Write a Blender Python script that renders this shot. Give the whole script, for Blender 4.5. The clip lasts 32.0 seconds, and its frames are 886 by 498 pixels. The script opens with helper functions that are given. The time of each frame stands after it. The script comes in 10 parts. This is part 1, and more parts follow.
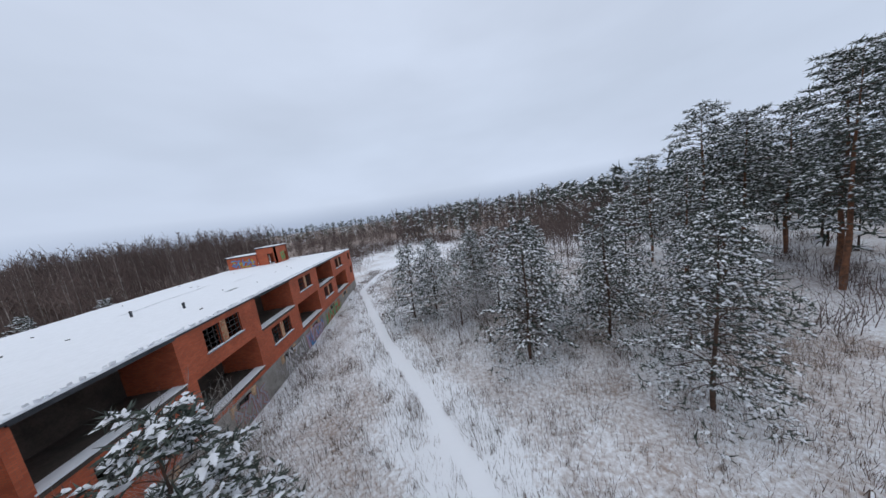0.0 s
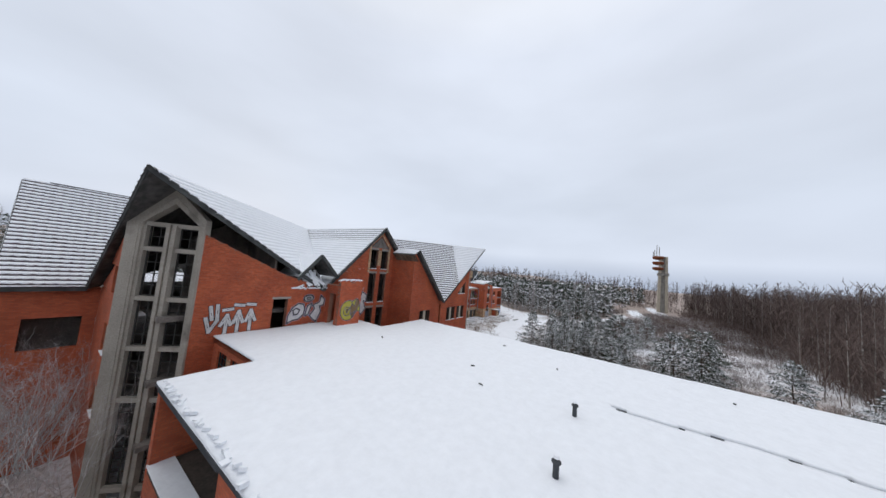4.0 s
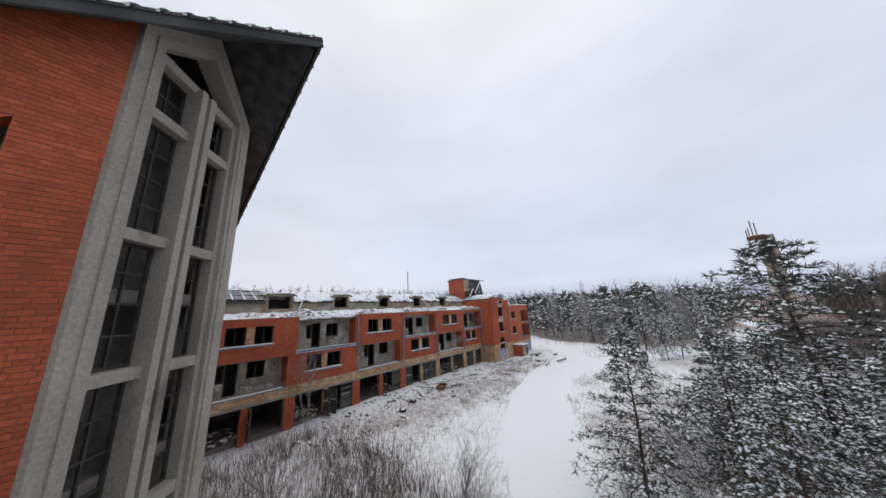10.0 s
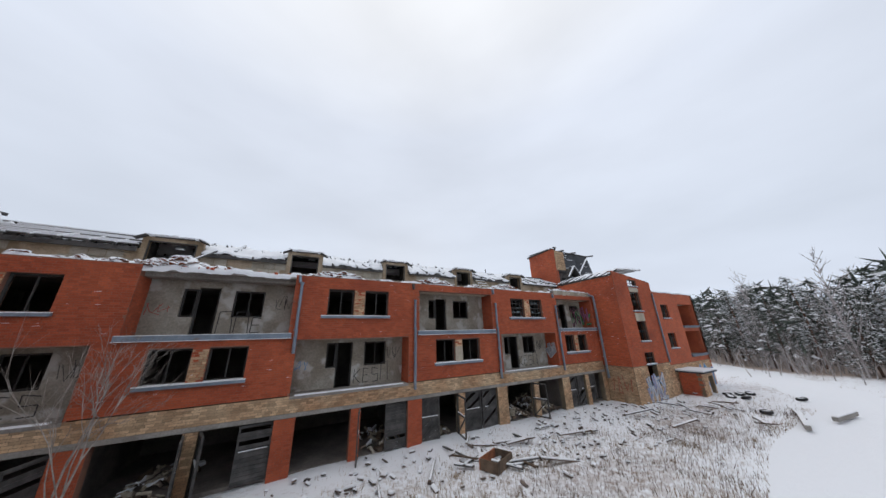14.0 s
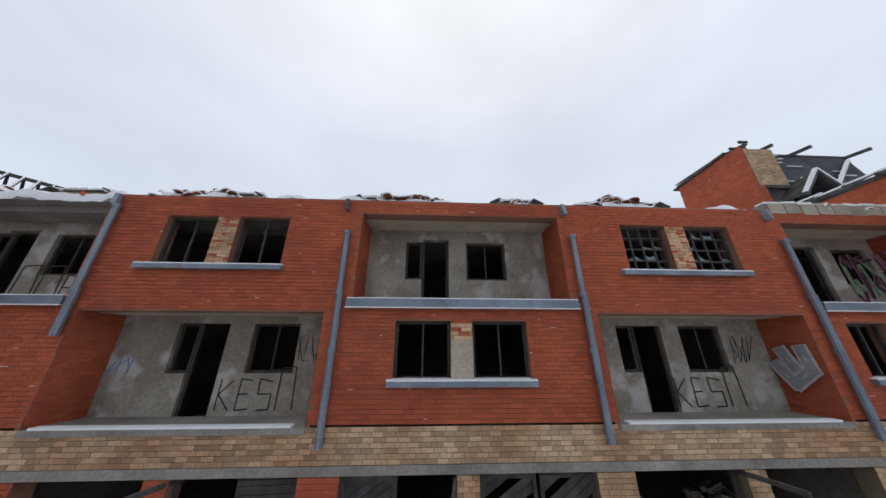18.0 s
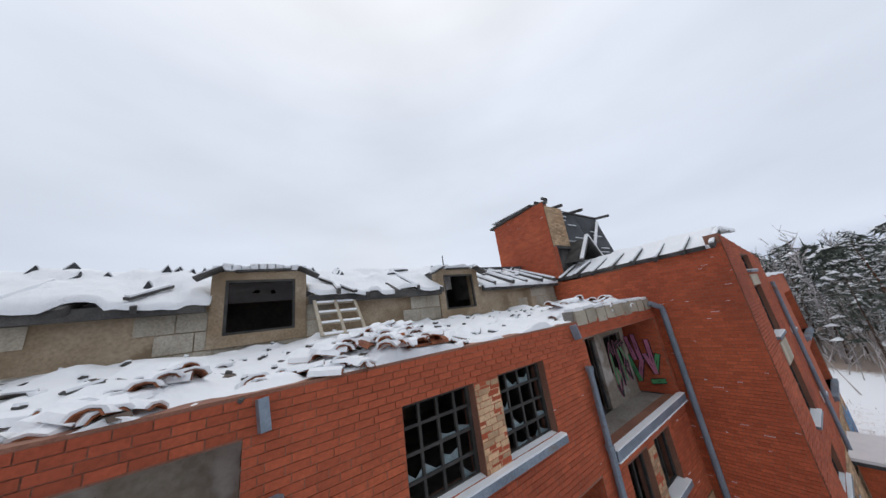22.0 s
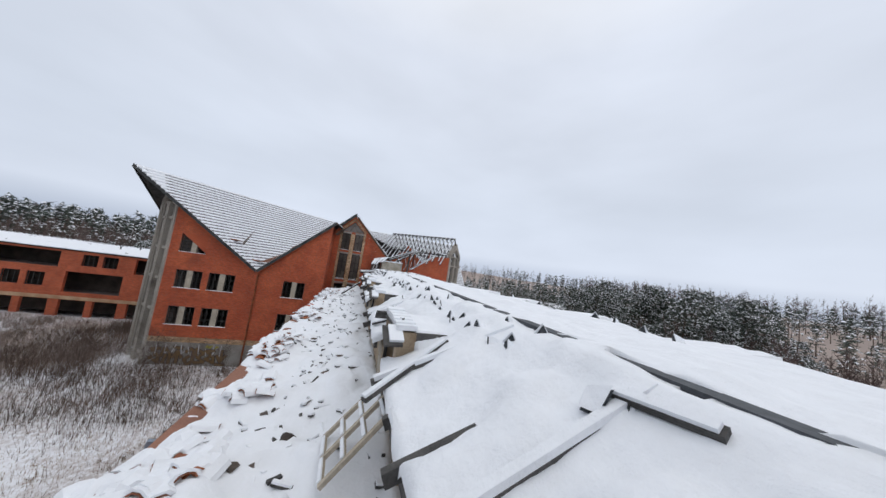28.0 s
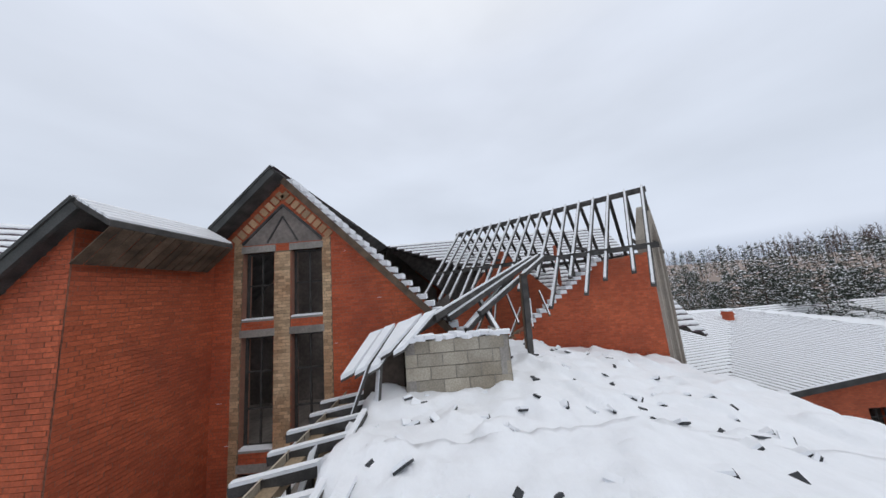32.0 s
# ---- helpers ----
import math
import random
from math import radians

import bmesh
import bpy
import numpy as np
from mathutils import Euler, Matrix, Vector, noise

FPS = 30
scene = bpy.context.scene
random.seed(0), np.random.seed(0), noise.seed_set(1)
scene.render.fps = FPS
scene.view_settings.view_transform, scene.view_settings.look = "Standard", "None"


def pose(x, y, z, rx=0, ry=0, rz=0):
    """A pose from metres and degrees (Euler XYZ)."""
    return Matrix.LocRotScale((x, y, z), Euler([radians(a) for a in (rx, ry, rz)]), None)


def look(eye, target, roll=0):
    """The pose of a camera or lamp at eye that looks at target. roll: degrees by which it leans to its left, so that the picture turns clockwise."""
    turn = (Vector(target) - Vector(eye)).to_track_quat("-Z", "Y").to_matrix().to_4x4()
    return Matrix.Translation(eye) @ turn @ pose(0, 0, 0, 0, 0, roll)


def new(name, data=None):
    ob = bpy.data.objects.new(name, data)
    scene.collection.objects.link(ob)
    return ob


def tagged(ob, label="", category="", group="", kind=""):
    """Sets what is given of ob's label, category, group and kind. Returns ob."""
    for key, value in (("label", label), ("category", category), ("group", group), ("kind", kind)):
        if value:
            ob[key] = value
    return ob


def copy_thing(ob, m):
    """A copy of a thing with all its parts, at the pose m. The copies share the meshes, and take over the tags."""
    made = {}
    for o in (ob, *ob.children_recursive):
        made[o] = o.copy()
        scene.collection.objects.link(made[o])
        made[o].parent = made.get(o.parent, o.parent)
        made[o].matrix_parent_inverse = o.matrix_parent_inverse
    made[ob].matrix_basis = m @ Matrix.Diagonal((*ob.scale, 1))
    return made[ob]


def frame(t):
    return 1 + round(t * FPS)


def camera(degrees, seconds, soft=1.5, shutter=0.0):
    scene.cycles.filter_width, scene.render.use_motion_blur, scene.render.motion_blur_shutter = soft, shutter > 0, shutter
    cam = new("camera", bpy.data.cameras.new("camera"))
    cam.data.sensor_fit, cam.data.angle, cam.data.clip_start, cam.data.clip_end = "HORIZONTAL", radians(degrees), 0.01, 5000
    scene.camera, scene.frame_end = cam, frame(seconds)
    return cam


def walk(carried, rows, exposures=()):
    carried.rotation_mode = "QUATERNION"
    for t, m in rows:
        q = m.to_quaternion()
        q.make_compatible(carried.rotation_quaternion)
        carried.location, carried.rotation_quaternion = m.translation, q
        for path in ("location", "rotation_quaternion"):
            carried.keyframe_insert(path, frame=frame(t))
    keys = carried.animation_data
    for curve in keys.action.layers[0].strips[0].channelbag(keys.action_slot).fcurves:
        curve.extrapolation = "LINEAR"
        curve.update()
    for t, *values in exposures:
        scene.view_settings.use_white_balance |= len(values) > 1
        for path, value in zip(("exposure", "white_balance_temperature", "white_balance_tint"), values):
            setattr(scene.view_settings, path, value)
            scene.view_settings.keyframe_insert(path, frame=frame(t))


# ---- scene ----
cam = camera(118.6, 32.0)
PATH = [
    (0, (-3.237, 2.853, 12.568), (-3.086, 4.827, 12.284), -8.6),
    (0.5, (-2.758, 7.371, 12.586), (-3.217, 9.313, 12.459), -4.2),
    (1, (-2.16, 12.782, 12.571), (-3.468, 14.295, 12.552), -1.1),
    (1.5, (-2.988, 18.228, 12.689), (-4.869, 18.907, 12.706), 3.7),
    (2, (-4.768, 22.674, 13.147), (-6.765, 22.576, 13.134), 7.6),
    (2.5, (-7.105, 26.021, 13.427), (-9.006, 25.401, 13.401), 8.9),
    (3, (-9.565, 28.039, 13.593), (-11.354, 27.145, 13.606), 9.2),
    (3.5, (-12.436, 28.88, 13.446), (-14.139, 27.836, 13.533), 8.0),
    (5.5, (-25.506, 24.122, 12.963), (-27.138, 23.03, 13.344), -2.7),
    (6, (-28.043, 23.165, 12.967), (-29.693, 22.113, 13.377), -5.4),
    (6.5, (-31.046, 22.061, 12.859), (-32.725, 21.06, 13.279), -6.2),
    (7, (-34.274, 21.363, 12.509), (-35.969, 20.391, 12.938), -5.5),
    (7.5, (-37.562, 20.884, 11.841), (-39.256, 19.914, 12.277), -4.1),
    (8, (-40.878, 20.418, 10.986), (-42.556, 19.429, 11.44), -3.2),
    (8.5, (-44.419, 19.974, 10.147), (-46.053, 18.92, 10.616), -3.0),
    (9, (-47.765, 19.245, 9.256), (-49.362, 18.135, 9.723), -3.2),
    (9.5, (-50.736, 18.33, 8.53), (-52.298, 17.17, 8.99), -3.4),
    (10, (-53.702, 17.344, 8.116), (-55.201, 16.099, 8.566), -2.4),
    (10.5, (-56.302, 15.721, 7.678), (-57.729, 14.389, 8.116), -0.98),
    (11, (-58.402, 14.458, 7.173), (-59.759, 13.053, 7.604), -0.67),
    (11.5, (-60.261, 13.319, 6.701), (-61.566, 11.869, 7.141), -1.35),
    (12, (-62.323, 11.919, 6.249), (-63.583, 10.438, 6.715), -2.03),
    (12.5, (-64.409, 10.629, 5.927), (-65.606, 9.105, 6.423), -2.24),
    (13, (-66.216, 9.375, 5.606), (-67.342, 7.808, 6.131), -2.07),
    (13.5, (-68.016, 8.095, 5.253), (-69.053, 6.482, 5.822), -1.8),
    (14, (-69.966, 6.82, 4.883), (-70.888, 5.157, 5.502), -1.5),
    (14.5, (-71.955, 5.692, 4.395), (-72.742, 3.979, 5.065), -1.5),
    (16.5, (-76.824, 1.46, 3.686), (-77.174, -0.383, 4.38), -0.7),
    (17, (-77.599, 0.452, 3.692), (-77.852, -1.414, 4.366), -0.1),
    (17.5, (-78.231, -0.627, 3.775), (-78.394, -2.505, 4.444), 0.2),
    (18, (-78.704, -1.725, 3.959), (-78.787, -3.595, 4.664), 0.1),
    (18.5, (-78.997, -2.776, 4.343), (-79.022, -4.634, 5.082), -0.3),
    (19, (-79.282, -3.84, 4.95), (-79.263, -5.679, 5.736), -1.4),
    (19.5, (-79.543, -4.629, 5.806), (-79.534, -6.455, 6.621), -2.6),
    (20, (-80.051, -5.077, 6.92), (-80.148, -6.868, 7.804), -5.4),
    (20.5, (-80.297, -5.310, 7.865), (-80.770, -7.080, 8.668), -7.29),
    (21, (-80.630, -5.290, 8.235), (-81.502, -6.954, 8.921), -9.58),
    (21.5, (-81.467, -4.957, 8.322), (-82.527, -6.551, 8.903), -9.73),
    (22, (-82.510, -4.534, 8.541), (-83.632, -6.107, 9.055), -8.08),
    (22.5, (-83.896, -4.366, 8.805), (-85.023, -5.948, 9.280), -5.51),
    (23, (-85.520, -4.330, 9.295), (-86.607, -5.942, 9.764), -2.74),
    (23.5, (-86.726, -4.598, 9.604), (-87.812, -6.203, 10.098), -0.70),
    (24, (-87.731, -5.029, 9.929), (-88.791, -6.652, 10.421), 0.64),
    (24.5, (-88.746, -5.457, 10.423), (-89.700, -7.155, 10.879), 2.20),
    (25, (-89.691, -5.957, 10.698), (-90.354, -7.794, 11.128), 3.77),
    (25.5, (-90.297, -6.565, 11.002), (-90.456, -8.532, 11.329), 6.42),
    (26, (-90.511, -7.500, 11.282), (-90.087, -9.441, 11.518), 9.28),
    (26.5, (-90.442, -8.653, 11.491), (-89.398, -10.346, 11.697), 11.63),
    (28.5, (-86.536, -11.569, 11.514), (-84.582, -11.951, 11.708), 4.80),
    (29, (-83.817, -11.604, 11.591), (-81.848, -11.884, 11.807), 1.53),
    (29.5, (-81.053, -11.437, 11.470), (-79.082, -11.689, 11.704), -1.22),
    (30, (-78.173, -11.416, 11.679), (-76.202, -11.676, 11.901), -3.75),
    (30.5, (-75.016, -11.752, 11.764), (-73.047, -12.009, 12.008), -4.40),
    (31, (-71.267, -12.338, 12.066), (-69.299, -12.612, 12.289), -5.10),
    (32, (-60.805, -15.448, 13.100), (-58.827, -15.440, 13.394), -4.91),
]
walk(cam, [(t, look(eye, target, roll)) for t, eye, target, roll in PATH], exposures=[(0.0, -0.17, 6050, 10), (1.0, -0.10, 6150, 10), (2.0, -0.05, 6350, 10), (3.0, 0.0, 6450, 10), (32.0, 0.0, 6450, 10)])

# ---- world and light: overcast winter sky ----
world = bpy.data.worlds.new("overcast_sky")
scene.world = world
world.use_nodes = True
wn, wl = world.node_tree.nodes, world.node_tree.links
wn.clear()
w_out = wn.new("ShaderNodeOutputWorld")
w_bg = wn.new("ShaderNodeBackground")
w_tc = wn.new("ShaderNodeTexCoord")
w_sep = wn.new("ShaderNodeSeparateXYZ")
w_ramp = wn.new("ShaderNodeValToRGB")
w_map = wn.new("ShaderNodeMapping")
w_noise = wn.new("ShaderNodeTexNoise")
w_cl = wn.new("ShaderNodeMapRange")
w_mix = wn.new("ShaderNodeMix")
w_sky = wn.new("ShaderNodeTexSky")
w_sky.sky_type, w_sky.sun_disc = "NISHITA", False
w_sky.sun_elevation, w_sky.sun_rotation = radians(14), radians(200)
w_add = wn.new("ShaderNodeMix")
wl.new(w_tc.outputs["Generated"], w_sep.inputs[0])
wl.new(w_sep.outputs["Z"], w_ramp.inputs[0])
for pos, col in ((0.0, (0.41, 0.475, 0.60, 1)), (0.08, (0.49, 0.56, 0.685, 1)), (0.25, (0.665, 0.725, 0.83, 1)), (0.65, (0.73, 0.78, 0.88, 1)), (1.0, (0.69, 0.75, 0.865, 1))):
    e = w_ramp.color_ramp.elements[0] if pos == 0 else w_ramp.color_ramp.elements[1] if pos == 1 else w_ramp.color_ramp.elements.new(pos)
    e.color = col
w_map.inputs["Scale"].default_value = (1.6, 1.6, 4.5)
wl.new(w_tc.outputs["Generated"], w_map.inputs[0])
wl.new(w_map.outputs[0], w_noise.inputs["Vector"])
w_noise.inputs["Scale"].default_value, w_noise.inputs["Detail"].default_value, w_noise.inputs["Roughness"].default_value = 1.3, 4.0, 0.45
wl.new(w_noise.outputs["Fac"], w_cl.inputs["Value"])
w_cl.inputs["From Min"].default_value, w_cl.inputs["From Max"].default_value = 0.3, 0.7
w_cl.inputs["To Min"].default_value, w_cl.inputs["To Max"].default_value = 0.93, 1.06
w_mix.data_type, w_mix.blend_type = "RGBA", "MULTIPLY"
w_mix.inputs["Factor"].default_value = 1.0
wl.new(w_ramp.outputs[0], w_mix.inputs["A"])
wl.new(w_cl.outputs[0], w_mix.inputs["B"])
w_add.data_type, w_add.blend_type = "RGBA", "MIX"
w_add.inputs["Factor"].default_value = 0.002
wl.new(w_mix.outputs["Result"], w_add.inputs["A"])
wl.new(w_sky.outputs[0], w_add.inputs["B"])
wl.new(w_add.outputs["Result"], w_bg.inputs["Color"])
w_bg.inputs["Strength"].default_value = 1.0
wl.new(w_bg.outputs[0], w_out.inputs[0])
sun = new("sun", bpy.data.lights.new("sun", "SUN"))
sun.data.energy, sun.data.angle, sun.data.color = 0.5, radians(60), (1.0, 0.96, 0.92)
sun.matrix_world = look((0, 0, 60), (14, 30, 0))


# ---- materials ----
def material(name, colour, rough=0.8, metal=0.0, dark=None, scale=3.0, fine=30.0, bump=0.15, island=0.0, spec=0.4, stain=None, stain_scale=0.6, stain_at=(0.52, 0.66), objrand=0.0):
    """A painted surface: two scales of noise, random pieces, a stain with its own shape and fine relief."""
    m = bpy.data.materials.new(name)
    m.use_nodes = True
    n, l = m.node_tree.nodes, m.node_tree.links
    b = n["Principled BSDF"]
    b.inputs["Roughness"].default_value, b.inputs["Metallic"].default_value = rough, metal
    b.inputs["Specular IOR Level"].default_value = spec
    tc = n.new("ShaderNodeTexCoord")

    def noise_tex(sc, detail=4.0):
        t = n.new("ShaderNodeTexNoise")
        t.inputs["Scale"].default_value, t.inputs["Detail"].default_value = sc, detail
        l.new(tc.outputs["Object"], t.inputs["Vector"])
        return t

    def mixer(fac, a, c, kind="MIX"):
        x = n.new("ShaderNodeMix")
        x.data_type, x.blend_type = "RGBA", kind
        if isinstance(fac, float):
            x.inputs["Factor"].default_value = fac
        else:
            l.new(fac, x.inputs["Factor"])
        for s, v in (("A", a), ("B", c)):
            if isinstance(v, tuple):
                x.inputs[s].default_value = (*v, 1)
            else:
                l.new(v, x.inputs[s])
        return x.outputs["Result"]

    def ranged(v, a0, a1, b0, b1):
        r = n.new("ShaderNodeMapRange")
        l.new(v, r.inputs["Value"])
        for k, q in zip(("From Min", "From Max", "To Min", "To Max"), (a0, a1, b0, b1)):
            r.inputs[k].default_value = q
        return r.outputs[0]

    dark = dark or tuple(c * 0.62 for c in colour)
    big = noise_tex(scale)
    col = mixer(ranged(big.outputs["Fac"], 0.35, 0.68, 0.0, 1.0), dark, colour)
    small = noise_tex(fine, 3.0)
    col = mixer(1.0, col, ranged(small.outputs["Fac"], 0.3, 0.7, 0.82, 1.16), "MULTIPLY")
    if island:
        g = n.new("ShaderNodeNewGeometry")
        col = mixer(1.0, col, ranged(g.outputs["Random Per Island"], 0.0, 1.0, 1.0 - island, 1.0 + island), "MULTIPLY")
    if objrand:
        g = n.new("ShaderNodeObjectInfo")
        col = mixer(1.0, col, ranged(g.outputs["Random"], 0.0, 1.0, 1.0 - objrand, 1.0 + objrand), "MULTIPLY")
    if stain:
        st = noise_tex(stain_scale, 6.0)
        col = mixer(ranged(st.outputs["Fac"], stain_at[0], stain_at[1], 0.0, 1.0), col, stain)
    l.new(col, b.inputs["Base Color"])
    if bump:
        bp = n.new("ShaderNodeBump")
        bp.inputs["Strength"].default_value, bp.inputs["Distance"].default_value = bump, 0.02
        l.new(small.outputs["Fac"], bp.inputs["Height"])
        l.new(bp.outputs[0], b.inputs["Normal"])
    return m


M_BRICK = material("red_brick", (0.49, 0.116, 0.050), 0.85, dark=(0.37, 0.080, 0.037), scale=0.5, fine=22, bump=0.3, island=0.16, objrand=0.12, stain=(0.24, 0.062, 0.034), stain_scale=0.42, stain_at=(0.60, 0.80))
M_MORTAR = material("brick_mortar", (0.31, 0.155, 0.105), 0.95, dark=(0.21, 0.10, 0.07), scale=0.8, fine=40)
M_MORTAR_P = material("pale_mortar", (0.24, 0.19, 0.13), 0.95, scale=0.8, fine=40)
M_YBRICK = material("yellow_brick", (0.56, 0.40, 0.25), 0.85, dark=(0.42, 0.25, 0.14), scale=0.9, fine=25, bump=0.3, island=0.32, objrand=0.16)
M_CONC = material("grey_concrete", (0.34, 0.32, 0.29), 0.9, dark=(0.22, 0.20, 0.18), scale=0.7, fine=18, bump=0.25, stain=(0.15, 0.13, 0.11), stain_scale=0.9, stain_at=(0.58, 0.75))
# dark brown with the shade of deep recesses put into the colour
M_RECESS_SHADE = material("shaded_recess", (0.105, 0.082, 0.068), 0.95, dark=(0.05, 0.042, 0.035), scale=0.7, fine=9)
M_PILLAR = material("weathered_concrete_frame", (0.40, 0.36, 0.31), 0.9, dark=(0.31, 0.28, 0.24), scale=0.6, fine=16, bump=0.25, stain=(0.16, 0.14, 0.12), stain_scale=0.7, stain_at=(0.6, 0.78))
M_PLASTER = material("stained_plaster", (0.36, 0.33, 0.28), 0.92, dark=(0.23, 0.20, 0.16), scale=0.9, fine=14, bump=0.3, stain=(0.46, 0.44, 0.41), stain_scale=1.3, stain_at=(0.56, 0.66))
M_RENDER = material("beige_render", (0.40, 0.32, 0.23), 0.92, dark=(0.26, 0.19, 0.12), scale=1.1, fine=20, bump=0.25, stain=(0.22, 0.16, 0.10), stain_scale=0.8, stain_at=(0.52, 0.6))
M_BLOCK = material("aerated_concrete_block", (0.45, 0.41, 0.34), 0.95, dark=(0.30, 0.26, 0.20), scale=1.2, fine=26, bump=0.35, island=0.2, objrand=0.18)
M_PLASTER_W = material("pale_render", (0.50, 0.44, 0.35), 0.92, dark=(0.38, 0.33, 0.26), scale=1.2, fine=18, bump=0.2)
# interior walls and slabs: the rooms' shade is put into the colour
M_INSIDE = material("shaded_interior_wall", (0.23, 0.20, 0.18), 0.95, dark=(0.12, 0.105, 0.095), scale=0.7, fine=9)
M_WOOD = material("weathered_grey_timber", (0.10, 0.095, 0.09), 0.85, dark=(0.045, 0.043, 0.042), scale=2.5, fine=40, bump=0.35, island=0.2, objrand=0.15)
M_WOODB = material("brown_old_timber", (0.16, 0.11, 0.075), 0.85, dark=(0.07, 0.05, 0.035), scale=2.5, fine=40, bump=0.35, island=0.25, objrand=0.2)
M_FASCIA = material("dark_timber_fascia", (0.085, 0.088, 0.085), 0.8, dark=(0.04, 0.042, 0.042), scale=1.2, fine=30, bump=0.3)
M_FRAME = material("dark_window_frame", (0.06, 0.056, 0.052), 0.7, dark=(0.03, 0.028, 0.026), scale=4, fine=40)
M_ZINC = material("blue_grey_zinc", (0.25, 0.30, 0.36), 0.5, 0.35, dark=(0.17, 0.21, 0.26), scale=1.5, fine=30, bump=0.08, stain=(0.20, 0.15, 0.11), stain_scale=1.8, stain_at=(0.62, 0.7))
M_TILE = material("brown_clay_tile", (0.085, 0.062, 0.075), 0.8, dark=(0.055, 0.038, 0.042), scale=1.5, fine=20, bump=0.2, island=0.2)
M_RUBBLE = material("broken_orange_tile", (0.33, 0.115, 0.05), 0.85, dark=(0.16, 0.06, 0.035), scale=2, fine=25, bump=0.3, island=0.4)
M_TAR = material("tarred_roofing_felt", (0.06, 0.065, 0.072), 0.7, dark=(0.03, 0.033, 0.038), scale=1.4, fine=20, bump=0.3, island=0.25, objrand=0.2)
M_RUST = material("rusted_steel", (0.30, 0.10, 0.04), 0.8, 0.2, dark=(0.16, 0.05, 0.025), scale=2, fine=20)
M_BARK = material("pine_bark", (0.14, 0.085, 0.06), 0.95, dark=(0.06, 0.042, 0.034), scale=4, fine=30, bump=0.5)
M_BARKO = material("orange_pine_bark", (0.24, 0.105, 0.055), 0.95, dark=(0.10, 0.055, 0.035), scale=3, fine=30, bump=0.4)
M_NEEDLE = material("pine_needles", (0.105, 0.122, 0.10), 0.85, dark=(0.055, 0.070, 0.058), scale=0.9, fine=6, bump=0.0, island=0.5, objrand=0.2)
M_TWIG = material("bare_twigs", (0.155, 0.115, 0.095), 0.95, dark=(0.085, 0.062, 0.052), scale=0.4, fine=5, bump=0.0, island=0.35)
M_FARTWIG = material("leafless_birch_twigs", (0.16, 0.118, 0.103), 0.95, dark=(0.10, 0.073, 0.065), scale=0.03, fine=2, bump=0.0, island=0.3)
M_FROST = material("frosted_twigs", (0.52, 0.50, 0.50), 0.9, dark=(0.30, 0.27, 0.26), scale=1.0, fine=8, bump=0.0, island=0.3)
M_BIRCH = material("birch_bark", (0.45, 0.41, 0.37), 0.9, dark=(0.20, 0.17, 0.15), scale=2, fine=14, bump=0.1)
M_GRASS = material("dry_grass", (0.36, 0.27, 0.18), 0.95, dark=(0.20, 0.15, 0.11), scale=0.3, fine=4, bump=0.0, island=0.4)
M_WEED = material("dry_brown_weeds", (0.17, 0.12, 0.095), 0.95, dark=(0.09, 0.065, 0.05), scale=0.3, fine=4, bump=0.0, island=0.4)
M_RUBBER = material("old_tyre_rubber", (0.03, 0.03, 0.032), 0.8, scale=4, fine=40)
M_CAR = material("silver_car_paint", (0.40, 0.385, 0.375), 0.35, 0.4, scale=2, fine=40, bump=0.02)
M_GLASSD = material("dark_car_glass", (0.02, 0.022, 0.025), 0.08, 0.0, scale=2, fine=40, bump=0.0, spec=0.6)
M_PANE = material("dusty_broken_glass", (0.16, 0.22, 0.24), 0.25, 0.0, scale=6, fine=40, bump=0.05, spec=0.6)
M_DEBRIS = material("scattered_debris", (0.14, 0.105, 0.085), 0.9, dark=(0.06, 0.05, 0.045), scale=2, fine=20, island=0.5)
PAINT = {k: material("spray_paint_" + k, c, 0.6, dark=tuple(q * 0.72 for q in c), scale=2.5, fine=30, bump=0.05) for k, c in dict(
    white=(0.62, 0.60, 0.60), black=(0.03, 0.028, 0.03), blue=(0.10, 0.28, 0.55), pink=(0.52, 0.18, 0.30), green=(0.10, 0.36, 0.15), yellow=(0.48, 0.42, 0.07), grey=(0.36, 0.36, 0.40), red=(0.40, 0.07, 0.05), orange=(0.5, 0.2, 0.05), lilac=(0.45, 0.40, 0.52), brown=(0.24, 0.15, 0.07)).items()}


